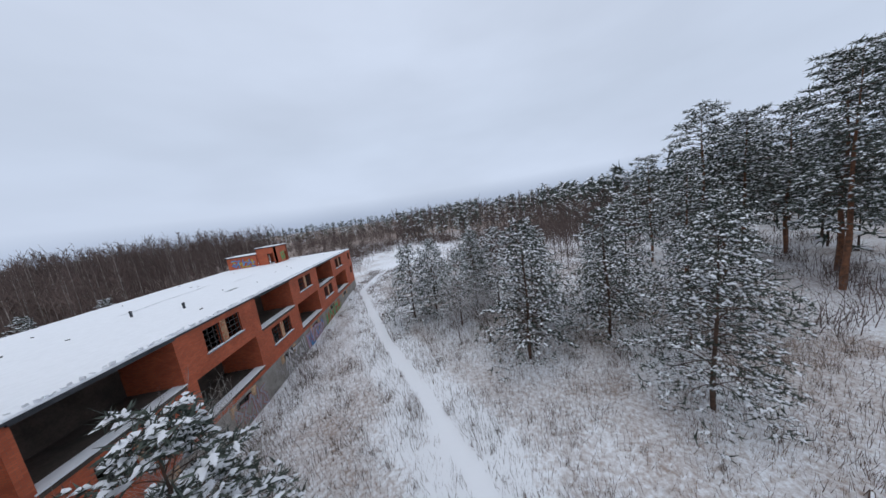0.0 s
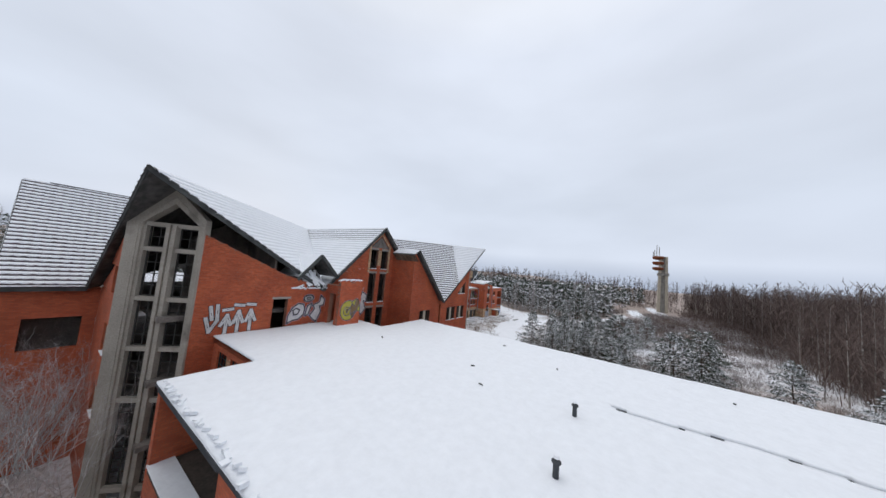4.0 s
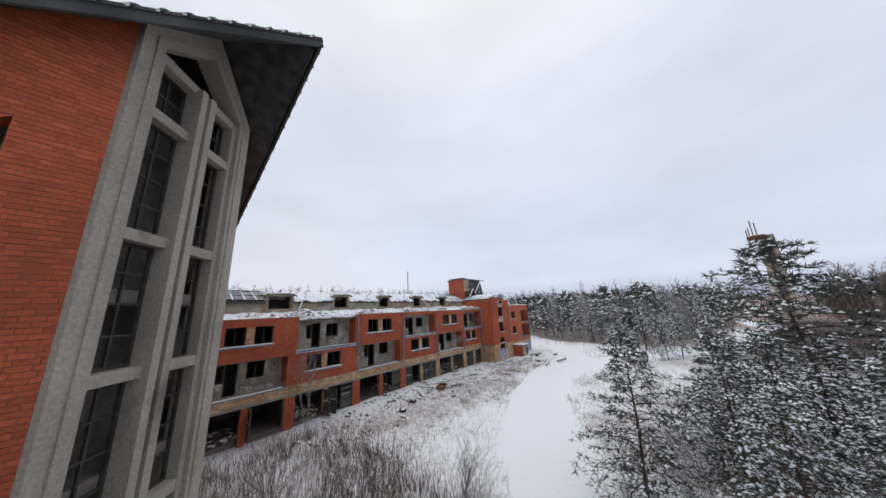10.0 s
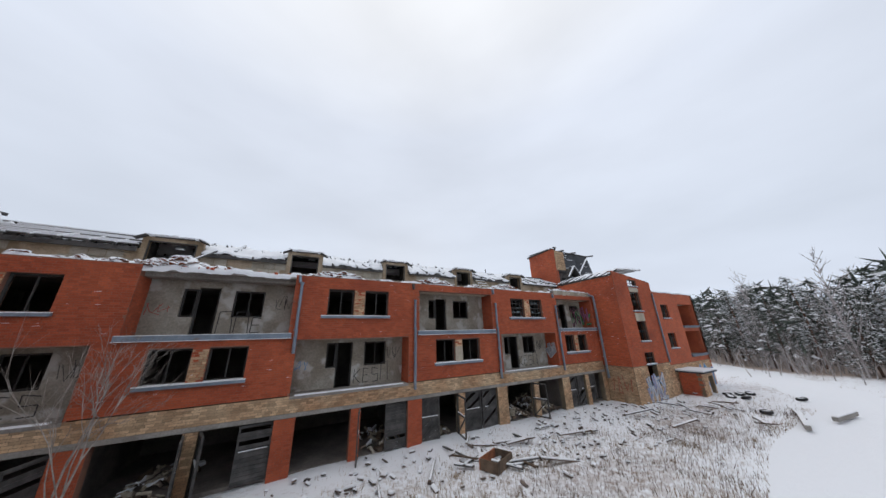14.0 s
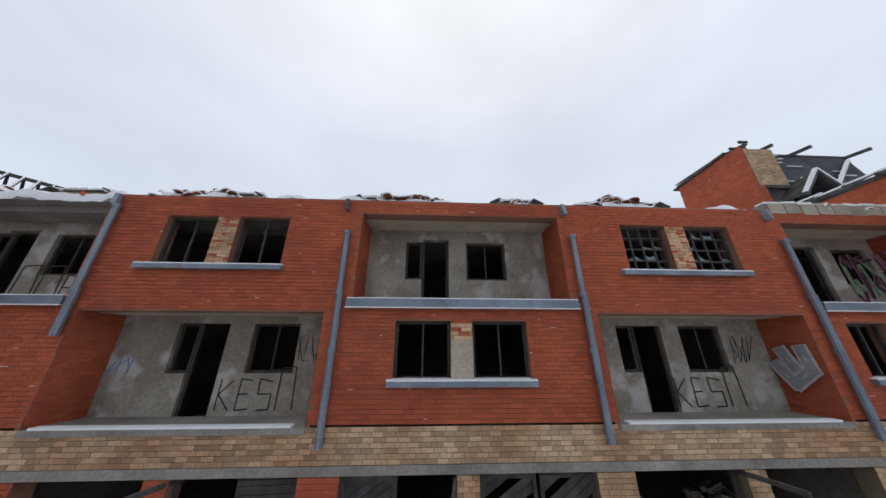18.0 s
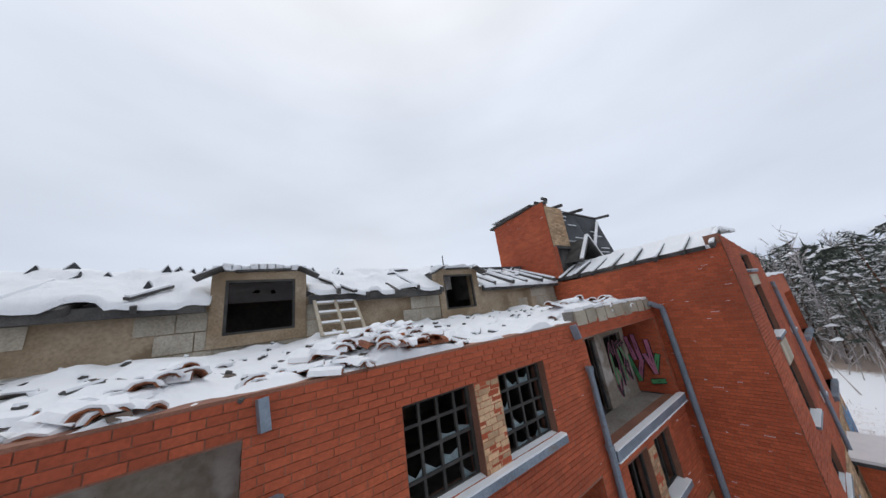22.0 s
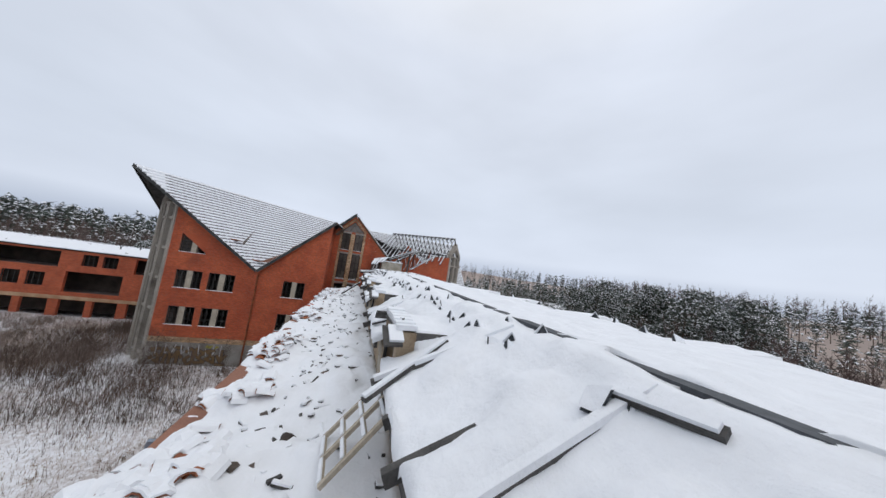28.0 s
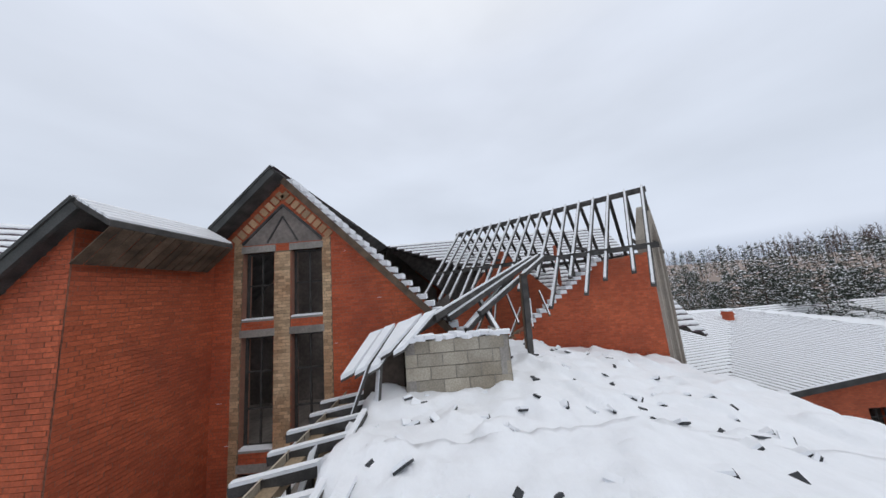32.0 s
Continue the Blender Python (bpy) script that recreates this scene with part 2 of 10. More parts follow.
def far_brick_material():
    """Brick courses as a surface pattern, for walls that stay far off."""
    m = bpy.data.materials.new("red_brick_far_wall")
    m.use_nodes = True
    n, l = m.node_tree.nodes, m.node_tree.links
    b = n["Principled BSDF"]
    b.inputs["Roughness"].default_value = 0.85
    tc, sep, add, com, br = (n.new("ShaderNode" + k) for k in ("TexCoord", "SeparateXYZ", "Math", "CombineXYZ", "TexBrick"))
    l.new(tc.outputs["Object"], sep.inputs[0])
    l.new(sep.outputs["X"], add.inputs[0])
    l.new(sep.outputs["Y"], add.inputs[1])
    l.new(add.outputs[0], com.inputs["X"])
    l.new(sep.outputs["Z"], com.inputs["Y"])
    l.new(com.outputs[0], br.inputs["Vector"])
    br.inputs["Scale"].default_value = 1.0
    br.inputs["Brick Width"].default_value, br.inputs["Row Height"].default_value = 0.26, 0.0985
    br.inputs["Mortar Size"].default_value, br.inputs["Mortar Smooth"].default_value = 0.006, 0.2
    br.inputs["Color1"].default_value = (0.52, 0.125, 0.053, 1)
    br.inputs["Color2"].default_value = (0.40, 0.086, 0.038, 1)
    br.inputs["Mortar"].default_value = (0.25, 0.105, 0.065, 1)
    no, mx, rg = n.new("ShaderNodeTexNoise"), n.new("ShaderNodeMix"), n.new("ShaderNodeMapRange")
    no.inputs["Scale"].default_value, no.inputs["Detail"].default_value = 0.6, 6.0
    l.new(tc.outputs["Object"], no.inputs["Vector"])
    l.new(no.outputs["Fac"], rg.inputs["Value"])
    for k, q in zip(("From Min", "From Max", "To Min", "To Max"), (0.3, 0.7, 0.82, 1.12)):
        rg.inputs[k].default_value = q
    mx.data_type, mx.blend_type = "RGBA", "MULTIPLY"
    mx.inputs["Factor"].default_value = 1.0
    l.new(br.outputs["Color"], mx.inputs["A"])
    l.new(rg.outputs[0], mx.inputs["B"])
    l.new(mx.outputs["Result"], b.inputs["Base Color"])
    bp = n.new("ShaderNodeBump")
    bp.inputs["Strength"].default_value, bp.inputs["Distance"].default_value, bp.invert = 0.5, 0.01, True
    l.new(br.outputs["Fac"], bp.inputs["Height"])
    l.new(bp.outputs[0], b.inputs["Normal"])
    return m


M_BRICKFAR = far_brick_material()


def snow_material(name, base=(0.83, 0.85, 0.88), grass=None, at=(0.5, 0.62), big=0.16):
    m = bpy.data.materials.new(name)
    m.use_nodes = True
    n, l = m.node_tree.nodes, m.node_tree.links
    b = n["Principled BSDF"]
    b.inputs["Roughness"].default_value = 0.75
    b.inputs["Specular IOR Level"].default_value = 0.25
    tc = n.new("ShaderNodeTexCoord")
    f = n.new("ShaderNodeTexNoise")
    f.inputs["Scale"].default_value, f.inputs["Detail"].default_value, f.inputs["Roughness"].default_value = 2.6, 9.0, 0.68
    l.new(tc.outputs["Object"], f.inputs["Vector"])
    bp = n.new("ShaderNodeBump")
    bp.inputs["Strength"].default_value, bp.inputs["Distance"].default_value = 0.6, 0.10
    l.new(f.outputs["Fac"], bp.inputs["Height"])
    l.new(bp.outputs[0], b.inputs["Normal"])
    if not grass:
        r = n.new("ShaderNodeMapRange")
        l.new(f.outputs["Fac"], r.inputs["Value"])
        r.inputs["From Min"].default_value, r.inputs["From Max"].default_value = 0.25, 0.75
        r.inputs["To Min"].default_value, r.inputs["To Max"].default_value = 0.93, 1.03
        x = n.new("ShaderNodeMix")
        x.data_type, x.blend_type = "RGBA", "MULTIPLY"
        x.inputs["Factor"].default_value = 1.0
        x.inputs["A"].default_value = (*base, 1)
        l.new(r.outputs[0], x.inputs["B"])
        l.new(x.outputs["Result"], b.inputs["Base Color"])
        return m
    g1 = n.new("ShaderNodeTexNoise")
    g1.inputs["Scale"].default_value, g1.inputs["Detail"].default_value = big, 5.0
    l.new(tc.outputs["Object"], g1.inputs["Vector"])
    g2 = n.new("ShaderNodeTexNoise")
    g2.inputs["Scale"].default_value, g2.inputs["Detail"].default_value, g2.inputs["Roughness"].default_value = 3.2, 8.0, 0.75
    l.new(tc.outputs["Object"], g2.inputs["Vector"])
    at_n = n.new("ShaderNodeAttribute")
    at_n.attribute_name = "cover"
    s1 = n.new("ShaderNodeMath")
    s1.operation = "MULTIPLY_ADD"
    l.new(g1.outputs["Fac"], s1.inputs[0])
    s1.inputs[1].default_value = 0.55
    l.new(g2.outputs["Fac"], s1.inputs[2])
    s2 = n.new("ShaderNodeMath")
    s2.operation = "SUBTRACT"
    l.new(s1.outputs[0], s2.inputs[0])
    l.new(at_n.outputs["Fac"], s2.inputs[1])
    r = n.new("ShaderNodeMapRange")
    l.new(s2.outputs[0], r.inputs["Value"])
    r.inputs["From Min"].default_value, r.inputs["From Max"].default_value = at
    x = n.new("ShaderNodeMix")
    x.data_type = "RGBA"
    l.new(r.outputs[0], x.inputs["Factor"])
    x.inputs["A"].default_value = (*base, 1)
    x.inputs["B"].default_value = (*grass, 1)
    l.new(x.outputs["Result"], b.inputs["Base Color"])
    return m


M_SNOW = snow_material("roof_snow")
M_SNOWT = snow_material("tree_snow", (0.78, 0.80, 0.84))
M_GROUND = snow_material("snowy_ground", (0.80, 0.82, 0.855), (0.34, 0.275, 0.24), (0.68, 0.98))


# ---- mesh tools ----
class Geo:
    """Collects boxes, quads and tubes into one mesh."""

    def __init__(self, m=None):
        self.v, self.f, self.m = [], [], m

    def add(self, verts, faces):
        o = len(self.v)
        self.v.extend([tuple(self.m @ Vector(p)) for p in verts] if self.m else [tuple(p) for p in verts])
        self.f.extend([tuple(i + o for i in q) for q in faces])
        return self

    def box(self, x0, x1, y0, y1, z0, z1):
        x0, x1, y0, y1, z0, z1 = min(x0, x1), max(x0, x1), min(y0, y1), max(y0, y1), min(z0, z1), max(z0, z1)
        return self.add([(x0, y0, z0), (x1, y0, z0), (x1, y1, z0), (x0, y1, z0), (x0, y0, z1), (x1, y0, z1), (x1, y1, z1), (x0, y1, z1)],
                        [(3, 2, 1, 0), (4, 5, 6, 7), (0, 1, 5, 4), (1, 2, 6, 5), (2, 3, 7, 6), (3, 0, 4, 7)])

    def obox(self, m, sx, sy, sz):
        """A box centred on the pose m."""
        c = [m @ Vector((x * sx / 2, y * sy / 2, z * sz / 2)) for z in (-1, 1) for x, y in ((-1, -1), (1, -1), (1, 1), (-1, 1))]
        return self.add(c, [(3, 2, 1, 0), (4, 5, 6, 7), (0, 1, 5, 4), (1, 2, 6, 5), (2, 3, 7, 6), (3, 0, 4, 7)])

    def beam(self, a, b, w, h, up=(0, 0, 1)):
        """A squared beam from a to b."""
        a, b = Vector(a), Vector(b)
        d = (b - a).normalized()
        s = d.cross(Vector(up))
        if s.length < 1e-4:
            s = d.cross(Vector((1, 0, 0)))
        s.normalize()
        u = s.cross(d)
        c = [p + s * (i * w / 2) + u * (j * h / 2) for p in (a, b) for i, j in ((-1, -1), (1, -1), (1, 1), (-1, 1))]
        return self.add(c, [(0, 1, 2, 3), (7, 6, 5, 4), (0, 4, 5, 1), (1, 5, 6, 2), (2, 6, 7, 3), (3, 7, 4, 0)])

    def tube(self, pts, radii, sides=6, cap=True):
        rings = []
        pts = [Vector(p) for p in pts]
        for i, p in enumerate(pts):
            d = (pts[min(i + 1, len(pts) - 1)] - pts[max(i - 1, 0)]).normalized()
            s = d.cross(Vector((0.31, 0.17, 0.93)))
            if s.length < 1e-3:
                s = d.cross(Vector((1, 0, 0)))
            s.normalize()
            u = d.cross(s)
            r = radii[i] if isinstance(radii, (list, tuple)) else radii
            rings.append([p + (s * math.cos(2 * math.pi * k / sides) + u * math.sin(2 * math.pi * k / sides)) * r for k in range(sides)])
        v = [q for ring in rings for q in ring]
        f = [(i * sides + k, i * sides + (k + 1) % sides, (i + 1) * sides + (k + 1) % sides, (i + 1) * sides + k) for i in range(len(pts) - 1) for k in range(sides)]
        if cap:
            f += [tuple(range(sides - 1, -1, -1)), tuple(range((len(pts) - 1) * sides, len(pts) * sides))]
        return self.add(v, f)

    def prism(self, poly, z0, z1):
        """An upright prism over a plan outline (anticlockwise)."""
        k = len(poly)
        v = [(x, y, z0) for x, y in poly] + [(x, y, z1) for x, y in poly]
        return self.add(v, [tuple(range(k - 1, -1, -1)), tuple(range(k, 2 * k))] + [(i, (i + 1) % k, k + (i + 1) % k, k + i) for i in range(k)])

    def weld(self):
        """Joins corners that fall together."""
        seen, new_v, idx = {}, [], []
        for p in self.v:
            k = (round(p[0], 4), round(p[1], 4), round(p[2], 4))
            if k not in seen:
                seen[k] = len(new_v)
                new_v.append(p)
            idx.append(seen[k])
        faces = [tuple(dict.fromkeys(idx[i] for i in q)) for q in self.f]
        self.v, self.f = new_v, [q for q in faces if len(q) > 2]
        return self

    def mesh(self, name):
        me = bpy.data.meshes.new(name)
        me.from_pydata(self.v, [], self.f)
        return me


def part(name, geo, mat, parent=None, label="", smooth=False):
    """One mesh object from a Geo, a mesh or a bmesh, under a thing or a part."""
    if isinstance(geo, Geo):
        me = geo.mesh(name)
    elif isinstance(geo, bmesh.types.BMesh):
        me = bpy.data.meshes.new(name)
        geo.to_mesh(me)
        geo.free()
    else:
        me = geo
    for q in (mat if isinstance(mat, (list, tuple)) else [mat]):
        if not me.materials or len(me.materials) < (len(mat) if isinstance(mat, (list, tuple)) else 1):
            me.materials.append(q)
    if smooth:
        me.polygons.foreach_set("use_smooth", [True] * len(me.polygons))
    ob = new(name, me)
    if parent:
        ob.parent = parent
    if label:
        ob["label"] = label
    return ob


def thing(name, label, category, group="", kind="", at=(0, 0, 0)):
    ob = new(name)
    ob.location = at
    return tagged(ob, label, category, group, kind)


def whole(name, geo, mat, label, category, group="", kind="", smooth=False):
    return tagged(part(name, geo, mat, None, "", smooth), label, category, group, kind)


def sstep(a, b, x):
    k = np.clip((x - a) / (b - a), 0, 1)
    return k * k * (3 - 2 * k)


class Wall:
    """An upright wall from p0 to p1 in plan; the outside lies to the right of that way. Openings are (u0, u1, z0, z1)."""

    def __init__(self, p0, p1, z0, z1, thick=0.4, holes=(), cuts=()):
        self.p0, self.p1 = Vector((*p0, 0)), Vector((*p1, 0))
        self.d = (self.p1 - self.p0).normalized()
        self.n = Vector((self.d.y, -self.d.x, 0))
        self.len, self.z0, self.z1, self.t = (self.p1 - self.p0).length, z0, z1, thick
        self.holes, self.cuts = list(holes), list(cuts)

    def at(self, u, out, z):
        return self.p0 + self.d * u + self.n * out + Vector((0, 0, z))

    def top(self, u):
        z = self.z1
        for u0, a, u1, b in self.cuts:
            if u0 <= u <= u1:
                z = min(z, a + (b - a) * (u - u0) / (u1 - u0))
        return z

    def free(self, u, z, m=0.0):
        return not any(a - m < u < b + m and c - m < z < d + m for a, b, c, d in self.holes)

    def body(self, back=0.012):
        """The solid wall with openings through it, its face set back behind the bricks."""
        us = sorted({0.0, self.len, *[min(max(q, 0), self.len) for h in self.holes for q in h[:2]], *[min(q, self.len) for c in self.cuts for q in (c[0], c[2])]})
        zs = sorted({self.z0, self.z1, *[min(max(q, self.z0), self.z1) for h in self.holes for q in h[2:]]})
        g = Geo()
        full = lambda i, j: 0 <= i < len(us) - 1 and 0 <= j < len(zs) - 1 and us[i + 1] - us[i] > 1e-5 and self.free((us[i] + us[i + 1]) / 2, (zs[j] + zs[j + 1]) / 2)
        f, b = -back, -self.t
        for i in range(len(us) - 1):
            for j in range(len(zs) - 1):
                if not full(i, j):
                    continue
                ta, tb = self.top(us[i] + 1e-4), self.top(us[i + 1] - 1e-4)
                z = zs[j]
                a1, b1 = min(zs[j + 1], ta), min(zs[j + 1], tb)
                if a1 <= z and b1 <= z:
                    continue
                a1, b1 = max(a1, z), max(b1, z)
                p = [self.at(us[i], f, z), self.at(us[i + 1], f, z), self.at(us[i + 1], f, b1), self.at(us[i], f, a1),
                     self.at(us[i], b, z), self.at(us[i + 1], b, z), self.at(us[i + 1], b, b1), self.at(us[i], b, a1)]
                fs = [(0, 1, 2, 3), (5, 4, 7, 6)]
                if not full(i - 1, j):
                    fs.append((4, 0, 3, 7))
                if not full(i + 1, j):
                    fs.append((1, 5, 6, 2))
                if not full(i, j - 1):
                    fs.append((4, 5, 1, 0))
                if not full(i, j + 1) or a1 < zs[j + 1] - 1e-4 or b1 < zs[j + 1] - 1e-4:
                    fs.append((3, 2, 6, 7))
                g.add(p, fs)
        return g.weld()

    def bricks(self, length=0.26, course=0.0985, depth=0.012, joint=0.011, keep=None, reveal=0.0):
        """Bricks in stretcher bond on the face, as (corner list, faces); reveal also turns them into the openings."""
        vs, fs = [], []
        rows = int((self.z1 - self.z0) / course) + 1
        rnd = random.Random(int(self.len * 97 + self.z0 * 13))
        for r in range(rows):
            za, zb = self.z0 + r * course + joint / 2, self.z0 + (r + 1) * course - joint / 2
            zm = (za + zb) / 2
            cutsu = sorted([0.0, self.len] + [q for h in self.holes if h[2] < zm < h[3] for q in h[:2]])
            u = -(length / 2 if r % 2 else 0.0) + rnd.choice((0, 0, length / 4))
            edges = []
            while u < self.len:
                edges.append(u)
                u += length
            edges = sorted([q for q in edges if 0 < q < self.len] + cutsu)
            for a, b in zip(edges, edges[1:]):
                if b - a < 0.03:
                    continue
                um = (a + b) / 2
                if not self.free(um, zm) or zm > self.top(um) - 0.03 or (keep and not keep(um, zm)):
                    continue
                a2, b2 = a + joint / 2, b - joint / 2
                o = depth * (0.55 + 0.9 * rnd.random()) - depth
                base = -depth - 0.004
                p = [self.at(a2, base, za), self.at(b2, base, za), self.at(b2, base, zb), self.at(a2, base, zb),
                     self.at(a2, o, za), self.at(b2, o, za), self.at(b2, o, zb), self.at(a2, o, zb)]
                k = len(vs)
                vs.extend(p)
                fs.extend([(k + 4, k + 5, k + 6, k + 7), (k, k + 1, k + 5, k + 4), (k + 2, k + 3, k + 7, k + 6)])
        return vs, fs


FAR_OFF = ("flat_roofed_wing", "low_south_wing", "low_east_wing")   # never passed within ten metres


def brick_wall(name, wall, parent, brick=None, mortar=None, label="", keep=None, apart=None, snowy=0.0, far=False):
    """A wall with its mortar body and its bricks; whole bricks where apart(u, z) holds are pieces of their own."""
    if far or (parent.name.split(".")[0] in FAR_OFF and brick is None):
        return part(name, wall.body(0.0), M_BRICKFAR, parent, label)
    body = part(name, wall.body(), mortar or M_MORTAR, parent, label)
    vs, fs = wall.bricks(keep=keep)
    if not vs:
        return body
    if apart:
        V = np.array(vs).reshape(-1, 8, 3)
        c = (V[:, 4] + V[:, 6]) / 2
        du = np.abs((V[:, 5] - V[:, 4]) @ np.array(wall.d))
        u = (c - np.array(wall.p0)) @ np.array(wall.d)
        one = np.array([apart(a, z) for a, z in zip(u, c[:, 2])]) & (np.abs(du - 0.249) < 0.002)
        h = 0.0985 - 0.011
        g = Geo().add([(x, -0.0245 if y else 0.0, z) for y in (1, 0) for x, z in ((-0.1245, -h / 2), (0.1245, -h / 2), (0.1245, h / 2), (-0.1245, h / 2))], [(4, 5, 6, 7), (0, 1, 5, 4), (1, 2, 6, 5), (2, 3, 7, 6), (3, 0, 4, 7)])
        me = g.mesh("brick")
        for p in c[one]:
            ob = part("brick", me, brick or M_BRICK, body)
            ob.matrix_basis = Matrix.Translation(p) @ Matrix((tuple((wall.d.x, wall.n.x * -1, 0, 0)), (wall.d.y, wall.n.y * -1, 0, 0), (0, 0, 1, 0), (0, 0, 0, 1))) @ Matrix.Scale(-1, 4, (0, 1, 0))
        V = V[~one]
        vs = V.reshape(-1, 3)
        fs = [(k + 4, k + 5, k + 6, k + 7) for k in range(0, len(vs), 8)] + [q for k in range(0, len(vs), 8) for q in ((k, k + 1, k + 5, k + 4), (k + 2, k + 3, k + 7, k + 6))]
    me = bpy.data.meshes.new("brickwork")
    me.from_pydata([tuple(p) for p in vs], [], fs)
    ob = part("brickwork", me, brick or M_BRICK, body)
    ob["kind"] = "stuff"
    if snowy:
        rng = np.random.RandomState(int(wall.len * 31))
        V = np.array(vs).reshape(-1, 8, 3)
        V = V[rng.rand(len(V)) < snowy]
        g = Geo()
        for q in V:
            a, b = Vector(q[7]), Vector(q[6])
            s0, s1 = sorted(rng.rand(2))
            p, r = a.lerp(b, s0), a.lerp(b, min(1.0, s1 + 0.15))
            n = wall.n
            up = Vector((0, 0, 0.012))
            g.add([p - n * 0.01, r - n * 0.01, r + n * 0.004, p + n * 0.004, p - n * 0.01 + up, r - n * 0.01 + up, r + n * 0.003 + up * 0.7, p + n * 0.003 + up * 0.7], [(4, 5, 6, 7), (3, 2, 6, 7), (0, 3, 7, 4), (1, 2, 6, 5)])
        part("joint_snow", g, M_SNOW, body)["kind"] = "stuff"
    return body


def snow_sheet(xs, ys, z, name, mat, label, thick=0.1, kind="stuff", mask=None):
    """A lying snow cover on a grid: z is a function of arrays; mask drops cells."""
    X, Y = np.meshgrid(xs, ys)
    Z = z(X, Y)
    ny, nx = X.shape
    v = np.stack([X, Y, Z], -1).reshape(-1, 3)
    g = Geo()
    g.v = [tuple(p) for p in v]
    keep = np.ones((ny - 1, nx - 1), bool) if mask is None else mask((X[:-1, :-1] + X[1:, 1:]) / 2, (Y[:-1, :-1] + Y[1:, 1:]) / 2)
    idx = lambda i, j: i * nx + j
    edge = {}
    for i in range(ny - 1):
        for j in range(nx - 1):
            if keep[i, j]:
                q = (idx(i, j), idx(i, j + 1), idx(i + 1, j + 1), idx(i + 1, j))
                g.f.append(q)
                for a, b in zip(q, q[1:] + q[:1]):
                    if (b, a) in edge:
                        del edge[(b, a)]
                    else:
                        edge[(a, b)] = 1
    low = {}
    for a, b in edge:
        for k in (a, b):
            if k not in low:
                low[k] = len(g.v)
                p = g.v[k]
                g.v.append((p[0], p[1], p[2] - thick))
        g.f.append((b, a, low[a], low[b]))
    return whole(name, g, mat, label, "snow", kind=kind, smooth=True)


def fbm(X, Y, s, seed=0.0, octaves=4):
    """Smooth noise on arrays from rotated sine sums."""
    rs = np.random.RandomState(int(seed * 10) + 7)
    out = np.zeros_like(X, dtype=float)
    amp = 1.0
    for o in range(octaves):
        for _ in range(3):
            a, ph = rs.uniform(0, 6.28), rs.uniform(0, 6.28, 2)
            k = s * 2 ** o * rs.uniform(0.7, 1.3)
            out += amp * np.sin(k * (X * np.cos(a) + Y * np.sin(a)) + ph[0] + 1.3 * np.sin(0.6 * k * (Y * np.cos(a) - X * np.sin(a)) + ph[1])) / 3
        amp *= 0.5
    return out


def gz(x, y):
    """The ground's height."""
    x, y = np.asarray(x, float), np.asarray(y, float)
    hill = 10.0 * sstep(-85.0, -190.0, y)
    return hill - 0.75 - 0.35 * sstep(-72, -58, x) - 0.8 * sstep(-50, -18, x) + 0.9 * sstep(30, 62, y) * sstep(-60, -20, x) * sstep(120, 30, x)

# ---- plan ----
# the central block's roofs meet over OX, OY; its wings' walls follow
OX, OY, RIDGE, SLOPE = -37.0, -10.2, 17.35, 1.0
N_FACE, W_FACE, N_GABLE, W_GABLE = 9.15, -55.7, 5.75, -52.4
FRONT = -8.55         # front of the long wing
CB = [-57.5, -63.7, -70.0, -76.3, -82.6, -89.0, -94.3]   # its bay lines
WA_TURN, BOX_AT = 0.0, (-11.5, 42.0)
TERR, PARAPET = 7.9, 8.03   # its roof terrace and the front wall's top
DORM = -12.25         # the dormer wall behind the terrace
DZ = -0.14


def roof_z(x, y):
    """The star-shaped roof: eight ridges from one point, all at one height."""
    dx, dy = x - OX, y - OY
    best = 1e9
    for k in range(8):
        a = k * math.pi / 4
        along, across = dx * math.cos(a) + dy * math.sin(a), abs(-dx * math.sin(a) + dy * math.cos(a))
        if along > 0:
            best = min(best, across)
    return RIDGE - SLOPE * best


